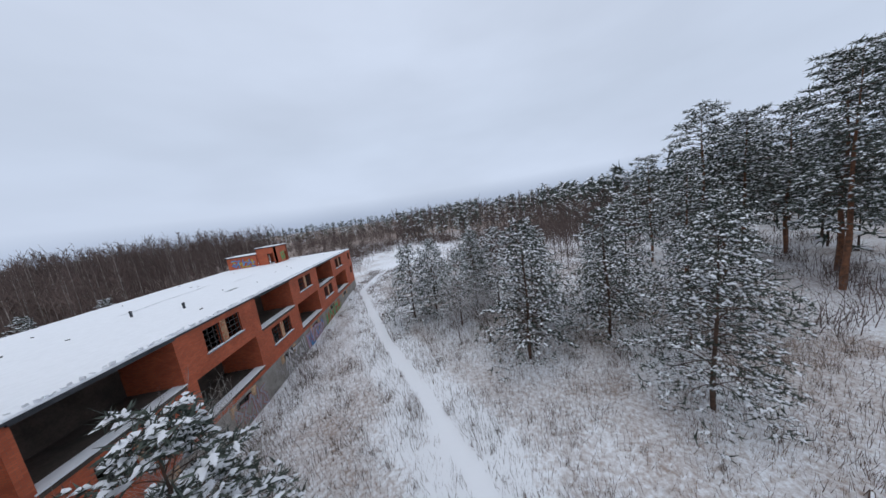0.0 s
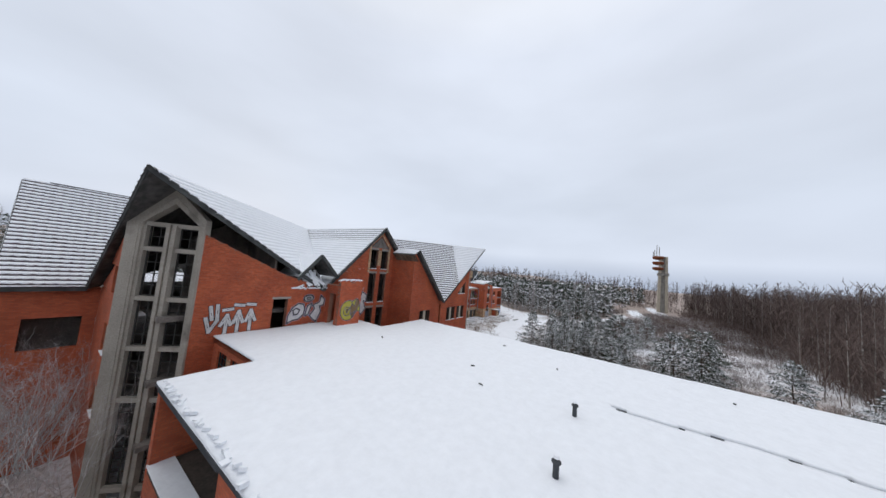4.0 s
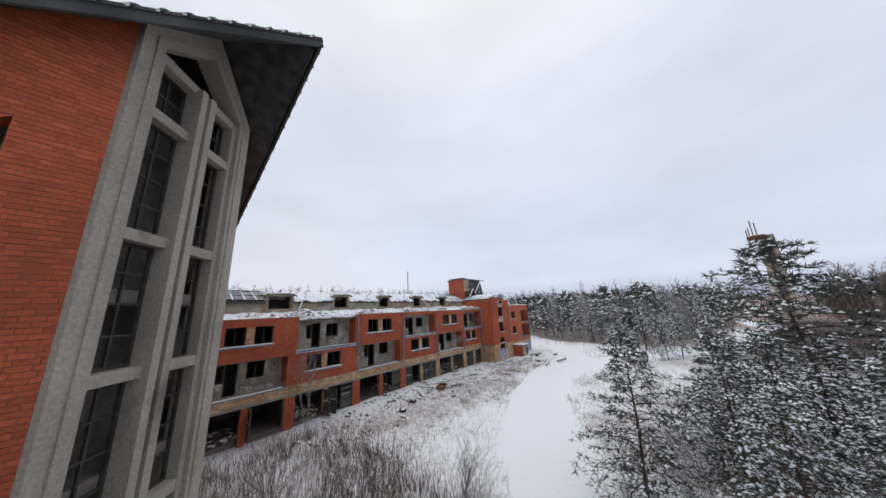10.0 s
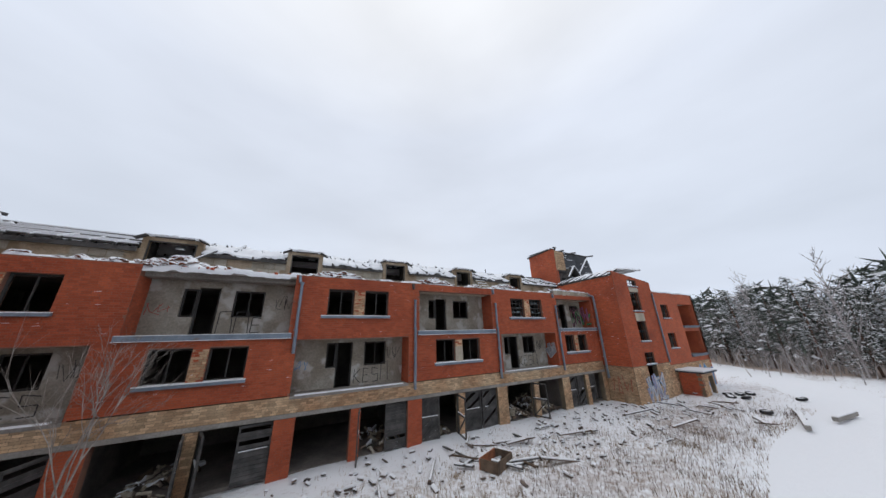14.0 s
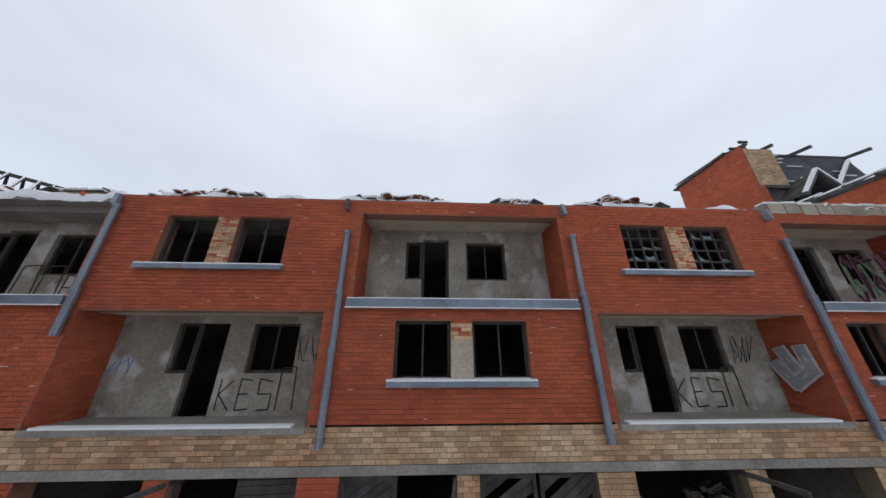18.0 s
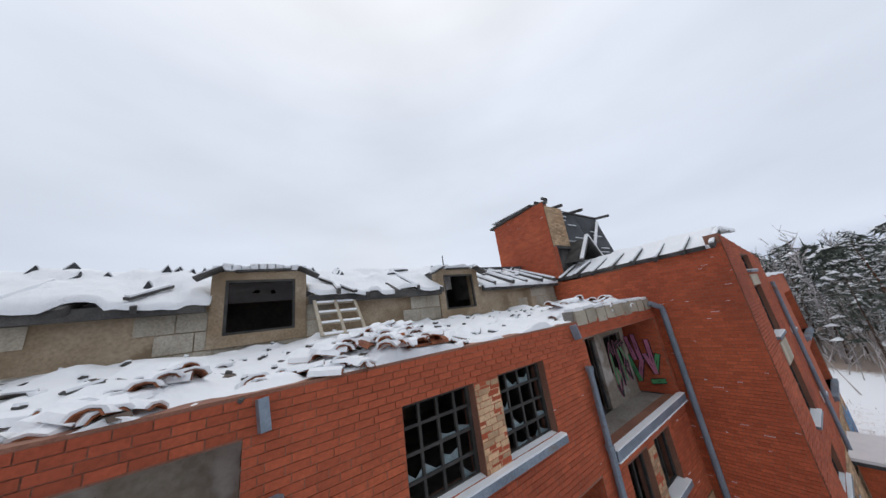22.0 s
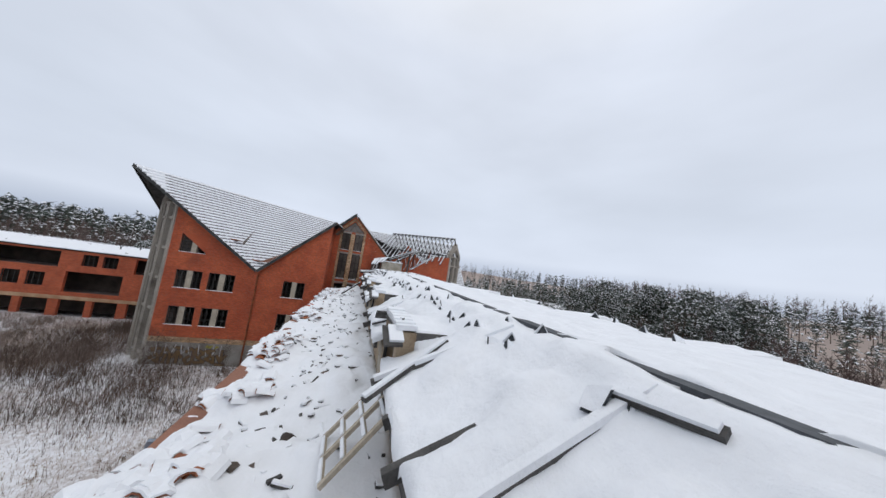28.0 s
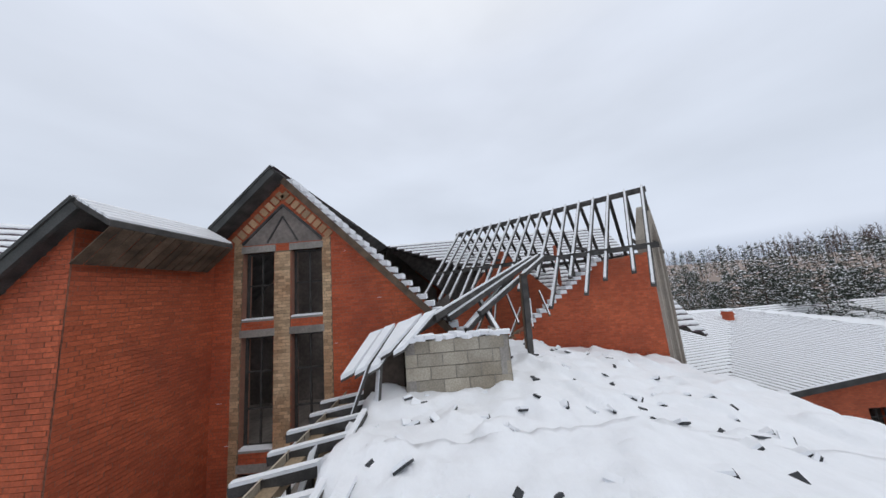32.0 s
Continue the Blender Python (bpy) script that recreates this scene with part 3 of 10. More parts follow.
# ---- ground ----
def ground_grid():
    xs = np.concatenate([np.linspace(-900, -150, 20)[:-1], np.arange(-150, 60, 1.0), np.linspace(60, 700, 20)])
    ys = np.concatenate([np.linspace(-700, -70, 16)[:-1], np.arange(-70, 110, 1.0), np.linspace(110, 900, 20)])
    X, Y = np.meshgrid(xs, ys)
    Z = gz(X, Y) + 0.10 * fbm(X, Y, 0.35, 1.0) + 0.045 * fbm(X, Y, 2.1, 2.0, 2)
    far = np.hypot(X + 50, Y) - 160
    Z = Z + np.clip(far, 0, 300) * 0.042 * (0.6 + 0.4 * np.sin(X * 0.004) * np.cos(Y * 0.005)) * (1 + 0.2 * sstep(-60, -200, Y))
    inside = ((X < -57.6) & (X > -109.5) & (Y < FRONT - 0.5) & (Y > -24)) | ((X < -20) & (X > -39) & (Y > 13) & (Y < 60))
    Z = np.where(inside, Z - 0.7, Z)
    road = np.minimum(road_dist(X, Y), 0.75 * trail_dist(X, Y) + 0.75 + 0.45 * fbm(X, Y, 1.1, 31, 3))
    Z = np.where(road < 3.2, Z - 0.10 * sstep(3.2, 1.6, road), Z)
    cover = np.clip(0.55 * sstep(3.6, 1.2, road), 0, 1)
    yard = sstep(-62, -75, X) * sstep(14, 4, Y) * sstep(-16, -10, Y) * sstep(-130, -112, X)
    cover = np.maximum(cover, 0.13 * yard)
    field = sstep(60, 90, Y) * 0.1
    cover = cover + 0.6 * field - 0.02 * sstep(-40, -20, X) * sstep(70, 60, Y)
    woods = np.maximum.reduce([sstep(-5, 25, far), sstep(-122, -128, X) * sstep(60, 40, Y), sstep(-54, -62, Y), sstep(62, 68, Y) * sstep(-72, -80, X)])
    woods = woods * sstep(2.0, 6.0, road)
    weedy = sstep(-84, -78, X) * sstep(-46, -52, X) * sstep(12, 22, Y) * sstep(60, 48, Y) + sstep(-60, -57, X) * sstep(-38, -44, X) * sstep(9, 11, Y) * sstep(26, 20, Y)
    straw = np.exp(-((X + 78) / 9) ** 2 - ((Y + 0.5) / 2.6) ** 2) + np.exp(-((X + 92) / 8) ** 2 - ((Y + 2.5) / 2.2) ** 2)
    cover = cover - 0.55 * woods - (0.14 * weedy + 0.16 * straw) * sstep(2.0, 4.5, road)
    g = Geo()
    g.v = [tuple(p) for p in np.stack([X, Y, Z], -1).reshape(-1, 3)]
    nx = len(xs)
    g.f = [(i * nx + j, i * nx + j + 1, (i + 1) * nx + j + 1, (i + 1) * nx + j) for i in range(len(ys) - 1) for j in range(nx - 1)]
    ob = whole("ground", g, M_GROUND, "snow-covered ground with dry brown grass showing through", "ground", kind="structure", smooth=True)
    at = ob.data.attributes.new("cover", "FLOAT", "POINT")
    at.data.foreach_set("value", cover.reshape(-1).astype(np.float32))
    return ob


ROAD = [(-30, 40), (-45, 31), (-57, 20.5), (-64, 15.5), (-72, 9.5), (-82, 5.5), (-92, 3.5), (-103, 3.5), (-113, -0.5), (-124, -9), (-137, -22), (-150, -42)]
ROAD2 = [(-92, 4), (-103, 8), (-114, 14), (-127, 23), (-150, 31), (-200, 40), (-250, 56)]
TRAIL = [(0, 5), (-2, 14), (-5.5, 24), (-9.2, 33), (-12.5, 43), (-16.5, 56), (-15.5, 68), (-10, 82), (0, 110)]


def poly_dist(X, Y, pts):
    d = np.full(np.shape(X), 1e9)
    for (ax, ay), (bx, by) in zip(pts, pts[1:]):
        k = np.clip(((X - ax) * (bx - ax) + (Y - ay) * (by - ay)) / ((bx - ax) ** 2 + (by - ay) ** 2), 0, 1)
        d = np.minimum(d, np.hypot(X - ax - k * (bx - ax), Y - ay - k * (by - ay)))
    return d


def road_dist(X, Y):
    return np.minimum(poly_dist(X, Y, ROAD), poly_dist(X, Y, ROAD2))


def trail_dist(X, Y):
    return poly_dist(X, Y, TRAIL)


ground = ground_grid()


# ---- windows ----
def window_mesh(w, h, cols, rows, bar=0.045, frame_w=0.07, depth=0.07, missing=()):
    """A frame with bars in the plane y = 0, lower left corner at the origin."""
    g = Geo()
    g.box(0, frame_w, -depth / 2, depth / 2, 0, h).box(w - frame_w, w, -depth / 2, depth / 2, 0, h)
    g.box(frame_w, w - frame_w, -depth / 2, depth / 2, 0, frame_w).box(frame_w, w - frame_w, -depth / 2, depth / 2, h - frame_w, h)
    b = Geo()
    for i in range(1, cols):
        if ("c", i) in missing:
            continue
        x = w * i / cols
        b.box(x - bar / 2, x + bar / 2, -depth * 0.4, depth * 0.4, frame_w, h - frame_w)
    for j in range(1, rows):
        if ("r", j) in missing:
            continue
        z = h * j / rows
        for i in range(cols):
            b.box(w * i / cols + bar / 2, w * (i + 1) / cols - bar / 2, -depth * 0.35, depth * 0.35, z - bar / 2, z + bar / 2)
    return g.mesh("window_frame"), b.mesh("glazing_grid")


WINDOWS = {}


def window(parent, wall, u0, u1, z0, z1, cols, rows, inset=0.16, missing=(), label=""):
    w, h = u1 - u0, z1 - z0
    key = (round(w, 2), round(h, 2), cols, rows, tuple(missing))
    if key not in WINDOWS:
        WINDOWS[key] = window_mesh(w, h, cols, rows, missing=missing)
    f, b = WINDOWS[key]
    ob = part("window", f, M_FRAME, parent, label)
    ob.matrix_basis = Matrix.Translation(wall.at(u0, -inset, z0)) @ Matrix.Rotation(math.atan2(wall.d.y, wall.d.x), 4, "Z")
    if len(b.vertices):
        part("glazing_grid", b, M_FRAME, ob)
    return ob


def sill(parent, wall, u0, u1, z, mat, out=0.12, h=0.1, name="window_sill", snow=True):
    g = Geo()
    a, b = wall.at(u0, out, z), wall.at(u1, out, z)
    c, d = wall.at(u1, -0.2, z + 0.02), wall.at(u0, -0.2, z + 0.02)
    lo = Vector((0, 0, -h))
    g.add([a + lo, b + lo, c + lo, d + lo, a, b, c, d], [(3, 2, 1, 0), (4, 5, 6, 7), (0, 1, 5, 4), (1, 2, 6, 5), (2, 3, 7, 6), (3, 0, 4, 7)])
    ob = part(name, g, mat, parent)
    if snow:
        s = Geo()
        up = Vector((0, 0, 0.035))
        a2, b2, c2, d2 = a * 0.97 + d * 0.03, b * 0.97 + c * 0.03, c, d
        s.add([a2, b2, c2, d2, a2 + up, b2 + up, c2 + up, d2 + up], [(4, 5, 6, 7), (0, 1, 5, 4), (1, 2, 6, 5), (3, 0, 4, 7)])
        part("sill_snow", s, M_SNOW, ob)
    return ob


# ---- long ruined wing ----
wing_c = thing("ruined_wing", "long three-storey orange brick wing, roofless shell with loggias and garages", "building")


def clip_box(poly, x0, x1, z0, z1):
    """The part of a convex outline inside a rectangle."""
    for ax, lim, sg in ((0, x0, 1), (0, x1, -1), (1, z0, 1), (1, z1, -1)):
        out = []
        for i, p in enumerate(poly):
            q = poly[(i + 1) % len(poly)]
            a, b = (p[ax] - lim) * sg, (q[ax] - lim) * sg
            if a >= 0:
                out.append(p)
            if (a < 0) != (b < 0):
                k = a / (a - b)
                out.append((p[0] + (q[0] - p[0]) * k, p[1] + (q[1] - p[1]) * k))
        poly = out
        if not poly:
            break
    return poly


def build_wing_c():
    x0, x1 = CB[0], CB[-1]
    L = x0 - x1
    # the wall runs from east to west so that its outside looks north
    f = Wall((x0, FRONT), (x1, FRONT), 2.38, PARAPET, 0.38)
    f.n = Vector((0, 1, 0))
    holes, wins, logs = [], [], []
    for k in range(6):
        b = x0 - CB[k]
        wdt = CB[k] - CB[k + 1]
        s = wdt / 6.3
        if k % 2 == 0:
            for a, c in ((1.41, 2.75), (3.34, 4.70)):
                e = 0.22 if k == 4 else 0.0
                wins.append((b + a * s + e, b + c * s + e, 5.98, 7.40, k, "up"))
            logs.append((b + (0.45 if k == 4 else 0.20), b + wdt - 0.27, 2.34, 4.80, k))
        else:
            for a, c in ((1.53, 2.90), (3.45, 4.83)):
                e = -0.22 if k == 1 else -0.45 if k == 5 else 0.0
                wins.append((b + a * s + e, b + c * s + e, 3.25, 4.60, k, "low"))
            logs.append((b + 0.40, b + wdt - 0.22, 5.08, 8.05 if k == 1 else 7.58, k))
    f.holes = [w[:4] for w in wins] + [l[:4] for l in logs]
    brick_wall("front_wall", f, wing_c, label="orange brick facade with window and loggia openings", apart=lambda u, z: 24.8 < u < 32.2 and z > 7.0, snowy=0.02)
    # yellow brick strips between the paired windows
    for k in range(6):
        ws = [w for w in wins if w[4] == k]
        g = Wall(tuple(f.at(ws[0][1] + 0.005, 0.004, 0))[:2], tuple(f.at(ws[1][0] - 0.005, 0.004, 0))[:2], ws[0][2] + 0.01, ws[0][3] - 0.01, 0.05)
        g.n = Vector((0, 1, 0))
        if k in (1, 3, 5):
            half = Wall(tuple(g.p0)[:2], tuple(g.p1)[:2], ws[0][2] + (0.9 if k == 3 else 0.01), ws[0][3] - 0.01, 0.05)
            half.n = g.n
            brick_wall("window_pier", half, wing_c, M_YBRICK, M_MORTAR_P)
            if k == 3:
                q = Geo().box(g.p0.x, g.p1.x, FRONT - 0.03, FRONT + 0.012, ws[0][2] + 0.01, ws[0][2] + 0.9)
                part("rendered_window_pier", q, M_PLASTER_W, wing_c)
        else:
            brick_wall("window_pier", g, wing_c, M_YBRICK, M_MORTAR_P)
        u0, u1 = ws[0][0] - (0.28 if k % 2 == 0 else 0.12), ws[1][1] + 0.1
        sill(wing_c, f, u0, u1, ws[0][2] - 0.01, M_ZINC, 0.13, 0.12)
        for w in ws:
            if k == 4:
                win_ = window(wing_c, f, w[0], w[1], w[2], w[3], 4, 4, 0.2)
                rg = random.Random(int(w[0] * 10))
                cw, rh = (w[1] - w[0]) / 4, (w[3] - w[2]) / 4
                for i in range(4):
                    for j in range(4):
                        if rg.random() < 0.5:
                            p_ = [(i * cw + 0.03, j * rh + 0.02), ((i + 1) * cw - 0.03, j * rh + 0.02), ((i + 1) * cw - 0.03, j * rh + rh * rg.uniform(0.1, 0.5)), (i * cw + cw * rg.uniform(0.4, 0.7), j * rh + rh * rg.uniform(0.1, 0.35)), (i * cw + 0.03, j * rh + rh * rg.uniform(0.2, 0.7))]
                            part("broken_pane", Geo().add([(a_, 0.003, b_) for a_, b_ in p_] + [(a_, -0.003, b_) for a_, b_ in p_], [tuple(range(5)), tuple(range(9, 4, -1))] + [(q, (q + 1) % 5, 5 + (q + 1) % 5, 5 + q) for q in range(5)]), M_PANE, win_, "jagged remains of a pane")
            else:
                window(wing_c, f, w[0], w[1], w[2], w[3], 2, 1, 0.2)
    # loggias: back wall, ceiling, floor slab with zinc edge
    for a, b, z0, z1, k in logs:
        d = 1.05
        xa, xb = x0 - a, x0 - b
        if k == 1:
            z1 = 7.62
            part("roof_slab_edge", Geo().box(xa - 0.01, xb + 0.01, FRONT - 1.0, FRONT - 0.03, 7.80, 7.97), M_CONC, wing_c, "bare concrete roof slab where the parapet fell")
            rs_ = random.Random(71)
            for i in range(16):
                part("loose_brick", Geo().obox(pose(xa - 0.2 - rs_.random() * (xa - xb - 0.4), FRONT - rs_.uniform(0.08, 0.35), 8.02, rs_.uniform(-8, 8), rs_.uniform(-12, 12), rs_.uniform(0, 180)), 0.25, 0.12, 0.09), M_BRICK, wing_c)
        bw = Wall((xa + 0.1, FRONT - 0.38 - d + 0.3), (xb - 0.1, FRONT - 0.38 - d + 0.3), z0 - 0.05, z1 + 0.25, 0.25)
        bw.n = Vector((0, 1, 0))
        fl, up_, e = z0, (0.39 if k % 2 else 0.2), (0.34 if k == 2 else 0.0)
        so = 0.86 if k % 2 else 0.98
        bw.holes = [(1.27 + e, 1.79 + e, fl + so, z1 - up_), (1.79 + e, 2.64 + e, fl - 0.2, z1 - up_ + (0.09 if k % 2 else 0.0)), (3.2 + 1.3 * e, 4.47 + 1.3 * e, fl + so, z1 - up_)]
        part("loggia_back_wall", bw.body(0.0), M_PLASTER, wing_c, "stained grey plaster loggia wall")
        for h in (bw.holes[0], bw.holes[2]):
            window(wing_c, bw, h[0], h[1], h[2], h[3], 2 if h is bw.holes[2] else 1, 1, 0.14)
        dr = Geo()
        dr.box(xa + 0.09 - e - 1.80, xa + 0.09 - e - 1.86, bw.p0.y - 0.16, bw.p0.y - 0.09, fl, z1 - up_ - 0.01).box(xa + 0.08 - e - 2.54, xa + 0.08 - e - 2.61, bw.p0.y - 0.16, bw.p0.y - 0.09, fl, z1 - up_ - 0.01)
        part("door_frame", dr, M_FRAME, wing_c)
        y_in = FRONT - 0.38 - d + 0.3
        part("loggia_ceiling", Geo().box(xa, xb, FRONT - 0.385, y_in, z1 + 0.001, z1 + 0.2), M_PLASTER_W, wing_c)
        side = Wall((xa - 0.006, y_in), (xa - 0.006, FRONT - 0.004), z0, z1 - 0.001, 0.1)
        side.n = Vector((-1, 0, 0))
        brick_wall("loggia_side_wall", side, wing_c)
        side = Wall((xb + 0.006, y_in), (xb + 0.006, FRONT - 0.004), z0, z1 - 0.001, 0.1)
        side.n = Vector((1, 0, 0))
        brick_wall("loggia_side_wall", side, wing_c)
        if k % 2:
            part("loggia_floor", Geo().box(xa, xb, y_in, FRONT - 0.02, z0 - 0.2, z0 - 0.04), M_CONC, wing_c)
            e = Geo().box(xa + 0.12, xb - 0.14, FRONT - 0.06, FRONT + 0.14, z0 - 0.16, z0 + 0.045)
            fl_ob = part("zinc_flashing", e, M_ZINC, wing_c, "blue-grey zinc edge of the loggia floor")
            sg = Geo().box(xa + 0.10, xb - 0.12, FRONT - 0.03, FRONT + 0.15, z0 + 0.046, z0 + 0.07).box(xa + 0.13, xb - 0.15, FRONT + 0.09, FRONT + 0.16, z0 - 0.185, z0 - 0.162)
            part("flashing_snow", sg, M_SNOW, fl_ob)
        else:
            part("loggia_floor", Geo().box(xa, xb, y_in, FRONT + 0.03, z0 - 0.12, z0), M_CONC, wing_c)
            sg = Geo().box(xa - 0.2, xb + 0.3, FRONT - 0.15, FRONT + 0.04, z0 + 0.002, z0 + 0.05)
            part("ledge_snow", sg, M_SNOW, wing_c)
    # yellow band, lintel, ground floor piers
    band = Wall((x0, FRONT), (x1, FRONT), 1.655, 2.335, 0.38)
    band.n = Vector((0, 1, 0))
    brick_wall("yellow_brick_band", band, wing_c, M_YBRICK, M_MORTAR_P, "band of bare yellow brick above the garages")
    part("concrete_lintel", Geo().box(x0, x1, FRONT - 0.38, FRONT + 0.02, 1.48, 1.65), M_CONC, wing_c)
    for k in range(7):
        for mid in (0, 1):
            if mid and k == 6:
                continue
            c = CB[k] - (0.15 if 0 < k < 6 else 0) if not mid else (CB[k] + CB[k + 1]) / 2 - 0.1
            w = 0.42 if not mid else 0.24
            p = Wall((c + w, FRONT), (c - w, FRONT), -1.4, 1.475, 0.4)
            p.n = Vector((0, 1, 0))
            yellow = (k >= 4) or (mid and k % 2 == 1)
            brick_wall("garage_pier", p, wing_c, M_YBRICK if yellow else M_BRICK, M_MORTAR_P if yellow else M_MORTAR)
    # interior: floors, cross walls, rear wall
    back = -24.5
    # slabs and inner walls are dark in colour to stand for room shade
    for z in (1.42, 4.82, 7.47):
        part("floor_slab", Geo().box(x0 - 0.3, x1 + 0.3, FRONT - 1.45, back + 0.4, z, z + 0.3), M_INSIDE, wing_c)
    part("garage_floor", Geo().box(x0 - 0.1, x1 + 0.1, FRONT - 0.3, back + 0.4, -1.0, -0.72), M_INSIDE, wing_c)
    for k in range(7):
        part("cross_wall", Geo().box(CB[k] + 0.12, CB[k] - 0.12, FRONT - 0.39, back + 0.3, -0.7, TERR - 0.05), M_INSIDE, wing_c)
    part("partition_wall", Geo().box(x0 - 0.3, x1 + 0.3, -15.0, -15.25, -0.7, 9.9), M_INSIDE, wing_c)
    rear = Wall((x1, back), (x0, back), -1.4, 6.9, 0.38)
    brick_wall("rear_wall", rear, wing_c, far=True)
    # garage leaves: a frame with slanting or level boards; open, shut or gone
    leaves = {  # bay, half: per leaf the swing in degrees (None: gone) and the boards' slant
        (0, 0): ((80, 30), (None, 0)), (0, 1): ((95, 0), (70, 0)), (1, 0): ((None, 0), (100, 40)), (1, 1): ((75, 0), (6, 0)),
        (2, 0): ((None, 0), (None, 0)), (2, 1): ((105, None), (4, 0)), (3, 0): ((3, 32), (82, None)), (3, 1): ((3, 32), (4, -32)),
        (4, 0): ((None, 0), (100, None)), (4, 1): ((None, 0), (None, 0)), (5, 0): ((2, 32), (5, -32)), (5, 1): ((4, 32), (None, 0))}
    rnd = random.Random(4)
    for (k, half), pair in leaves.items():
        mid = (CB[k] + CB[k + 1]) / 2 - 0.1
        xa = CB[k] - (0.57 if k else 0.44) if not half else mid - 0.25
        xb = mid + 0.25 if not half else CB[k + 1] + (0.27 if k < 5 else 0.42)
        wl, hl = (xa - xb) / 2 - 0.03, 2.12
        for i, (swing, slant) in enumerate(pair):
            if swing is None:
                continue
            ring_ = [(0, 0), (wl, 0), (wl, hl), (0, hl), (0.08, 0.09), (wl - 0.08, 0.09), (wl - 0.08, hl - 0.09), (0.08, hl - 0.09)]
            fr = Geo().add([(p, y, q) for y in (-0.03, 0.03) for p, q in ring_], [(j, (j + 1) % 4, 4 + (j + 1) % 4, 4 + j) for j in range(4)] + [(8 + j, 12 + j, 12 + (j + 1) % 4, 8 + (j + 1) % 4) for j in range(4)] + [(j, 8 + j, 8 + (j + 1) % 4, (j + 1) % 4) for j in range(4)] + [(4 + j, 4 + (j + 1) % 4, 12 + (j + 1) % 4, 12 + j) for j in range(4)])
            leaf = part("garage_door", fr, M_WOOD, wing_c, "weathered board garage door" if slant is not None else "bare frame of a garage door hanging open")
            part("rail", Geo().box(0.08, wl - 0.08, -0.025, 0.025, hl * 0.5, hl * 0.5 + 0.09), M_WOOD, leaf)
            part("brace", Geo().beam((0.1, 0, 0.12), (wl - 0.1, 0, hl * 0.5), 0.07, 0.04, up=(0, 1, 0)), M_WOOD, leaf)
            part("rail_snow", Geo().box(0.1, wl - 0.1, -0.028, 0.028, hl * 0.5 + 0.092, hl * 0.5 + 0.12), M_SNOW, leaf)
            if slant is not None:
                tn, st_ = math.tan(radians(slant)), 0.155 / math.cos(radians(slant))
                z = -abs(tn) * wl
                while z < hl + abs(tn) * wl:
                    poly = clip_box([(0.0, z + (tn < 0) * -tn * wl), (wl, z + tn * wl + (tn < 0) * -tn * wl), (wl, z + tn * wl + st_ - 0.012 + (tn < 0) * -tn * wl), (0.0, z + st_ - 0.012 + (tn < 0) * -tn * wl)], 0.02, wl - 0.02, 0.03, hl - 0.02)
                    z += st_
                    if len(poly) > 2 and rnd.random() < 0.9:
                        m_ = len(poly)
                        o_ = rnd.uniform(0.0, 0.012)
                        part("board", Geo().add([(p, 0.031 + o_, q) for p, q in poly] + [(p, 0.052 + o_, q) for p, q in poly], [tuple(range(m_)), tuple(range(2 * m_ - 1, m_ - 1, -1))] + [(j, (j + 1) % m_, m_ + (j + 1) % m_, m_ + j) for j in range(m_)]), M_WOOD, leaf)
            hinge = xa if i == 0 else xb
            leaf.matrix_basis = pose(hinge, FRONT - 0.22, -0.70, 0, rnd.uniform(-2, 2) if swing > 20 else 0, (180 - swing) if i == 0 else swing)
    # heaps of rubbish inside the open garages
    for cx, n_, seed in ((-84.3, 150, 1), (-87.3, 170, 2), (-78.0, 60, 3), (-75.0, 50, 4), (-59.5, 60, 5), (-66.0, 60, 6)):
        rr = random.Random(seed)
        heap = part("rubbish_heap", Geo(), M_DEBRIS, wing_c, "heap of plaster, boards and rubbish inside a garage")
        for q, mt in enumerate((M_BLOCK, M_DEBRIS, M_WOODB, M_PLASTER_W, M_SNOW)):
            g = Geo()
            for i in range(n_ // 4):
                dx, dy = rr.gauss(0, 0.75), rr.uniform(-2.6, 0.2)
                x = max(cx - 1.0, min(cx + 1.0, cx + dx))
                hz = 0.75 * max(0.0, 1 - abs(x - cx) / 1.4) * min(1.0, 0.35 - dy * 0.4) * (1 if n_ > 100 else 0.4)
                g.obox(pose(x, FRONT - 0.5 + dy, -0.70 + hz + rr.uniform(0, 0.08), rr.uniform(-35, 35), rr.uniform(-35, 35), rr.uniform(0, 180)), rr.uniform(0.10, 0.5), rr.uniform(0.08, 0.26), rr.uniform(0.03, 0.14))
            part("rubbish", g, mt, heap)["kind"] = "stuff"
    # roof terrace deck, coping, near wall stub of blocks
    part("terrace_deck", Geo().box(x0, x1, FRONT - 0.36, DORM - 0.2, TERR - 0.3, TERR - 0.03), M_CONC, wing_c)
    # dormer wall of blocks with dormers
    dw = Wall((x0 + 1.5, DORM), (x1, DORM), TERR - 0.1, 9.6, 0.3)
    dw.n = Vector((0, 1, 0))
    dorm = [(-63.6, 2.0), (-70.1, 1.6), (-76.3, 1.5), (-82.5, 1.4), (-88.5, 1.35)]
    for c, w in dorm:
        u = (x0 + 1.5) - c
        dw.holes.append((u - w / 2 - 0.25, u + w / 2 + 0.25, 8.65, 11))
    part("dormer_wall", dw.body(0.03), M_RENDER, wing_c, "block wall with beige render patches")
    vs, fs = [], []

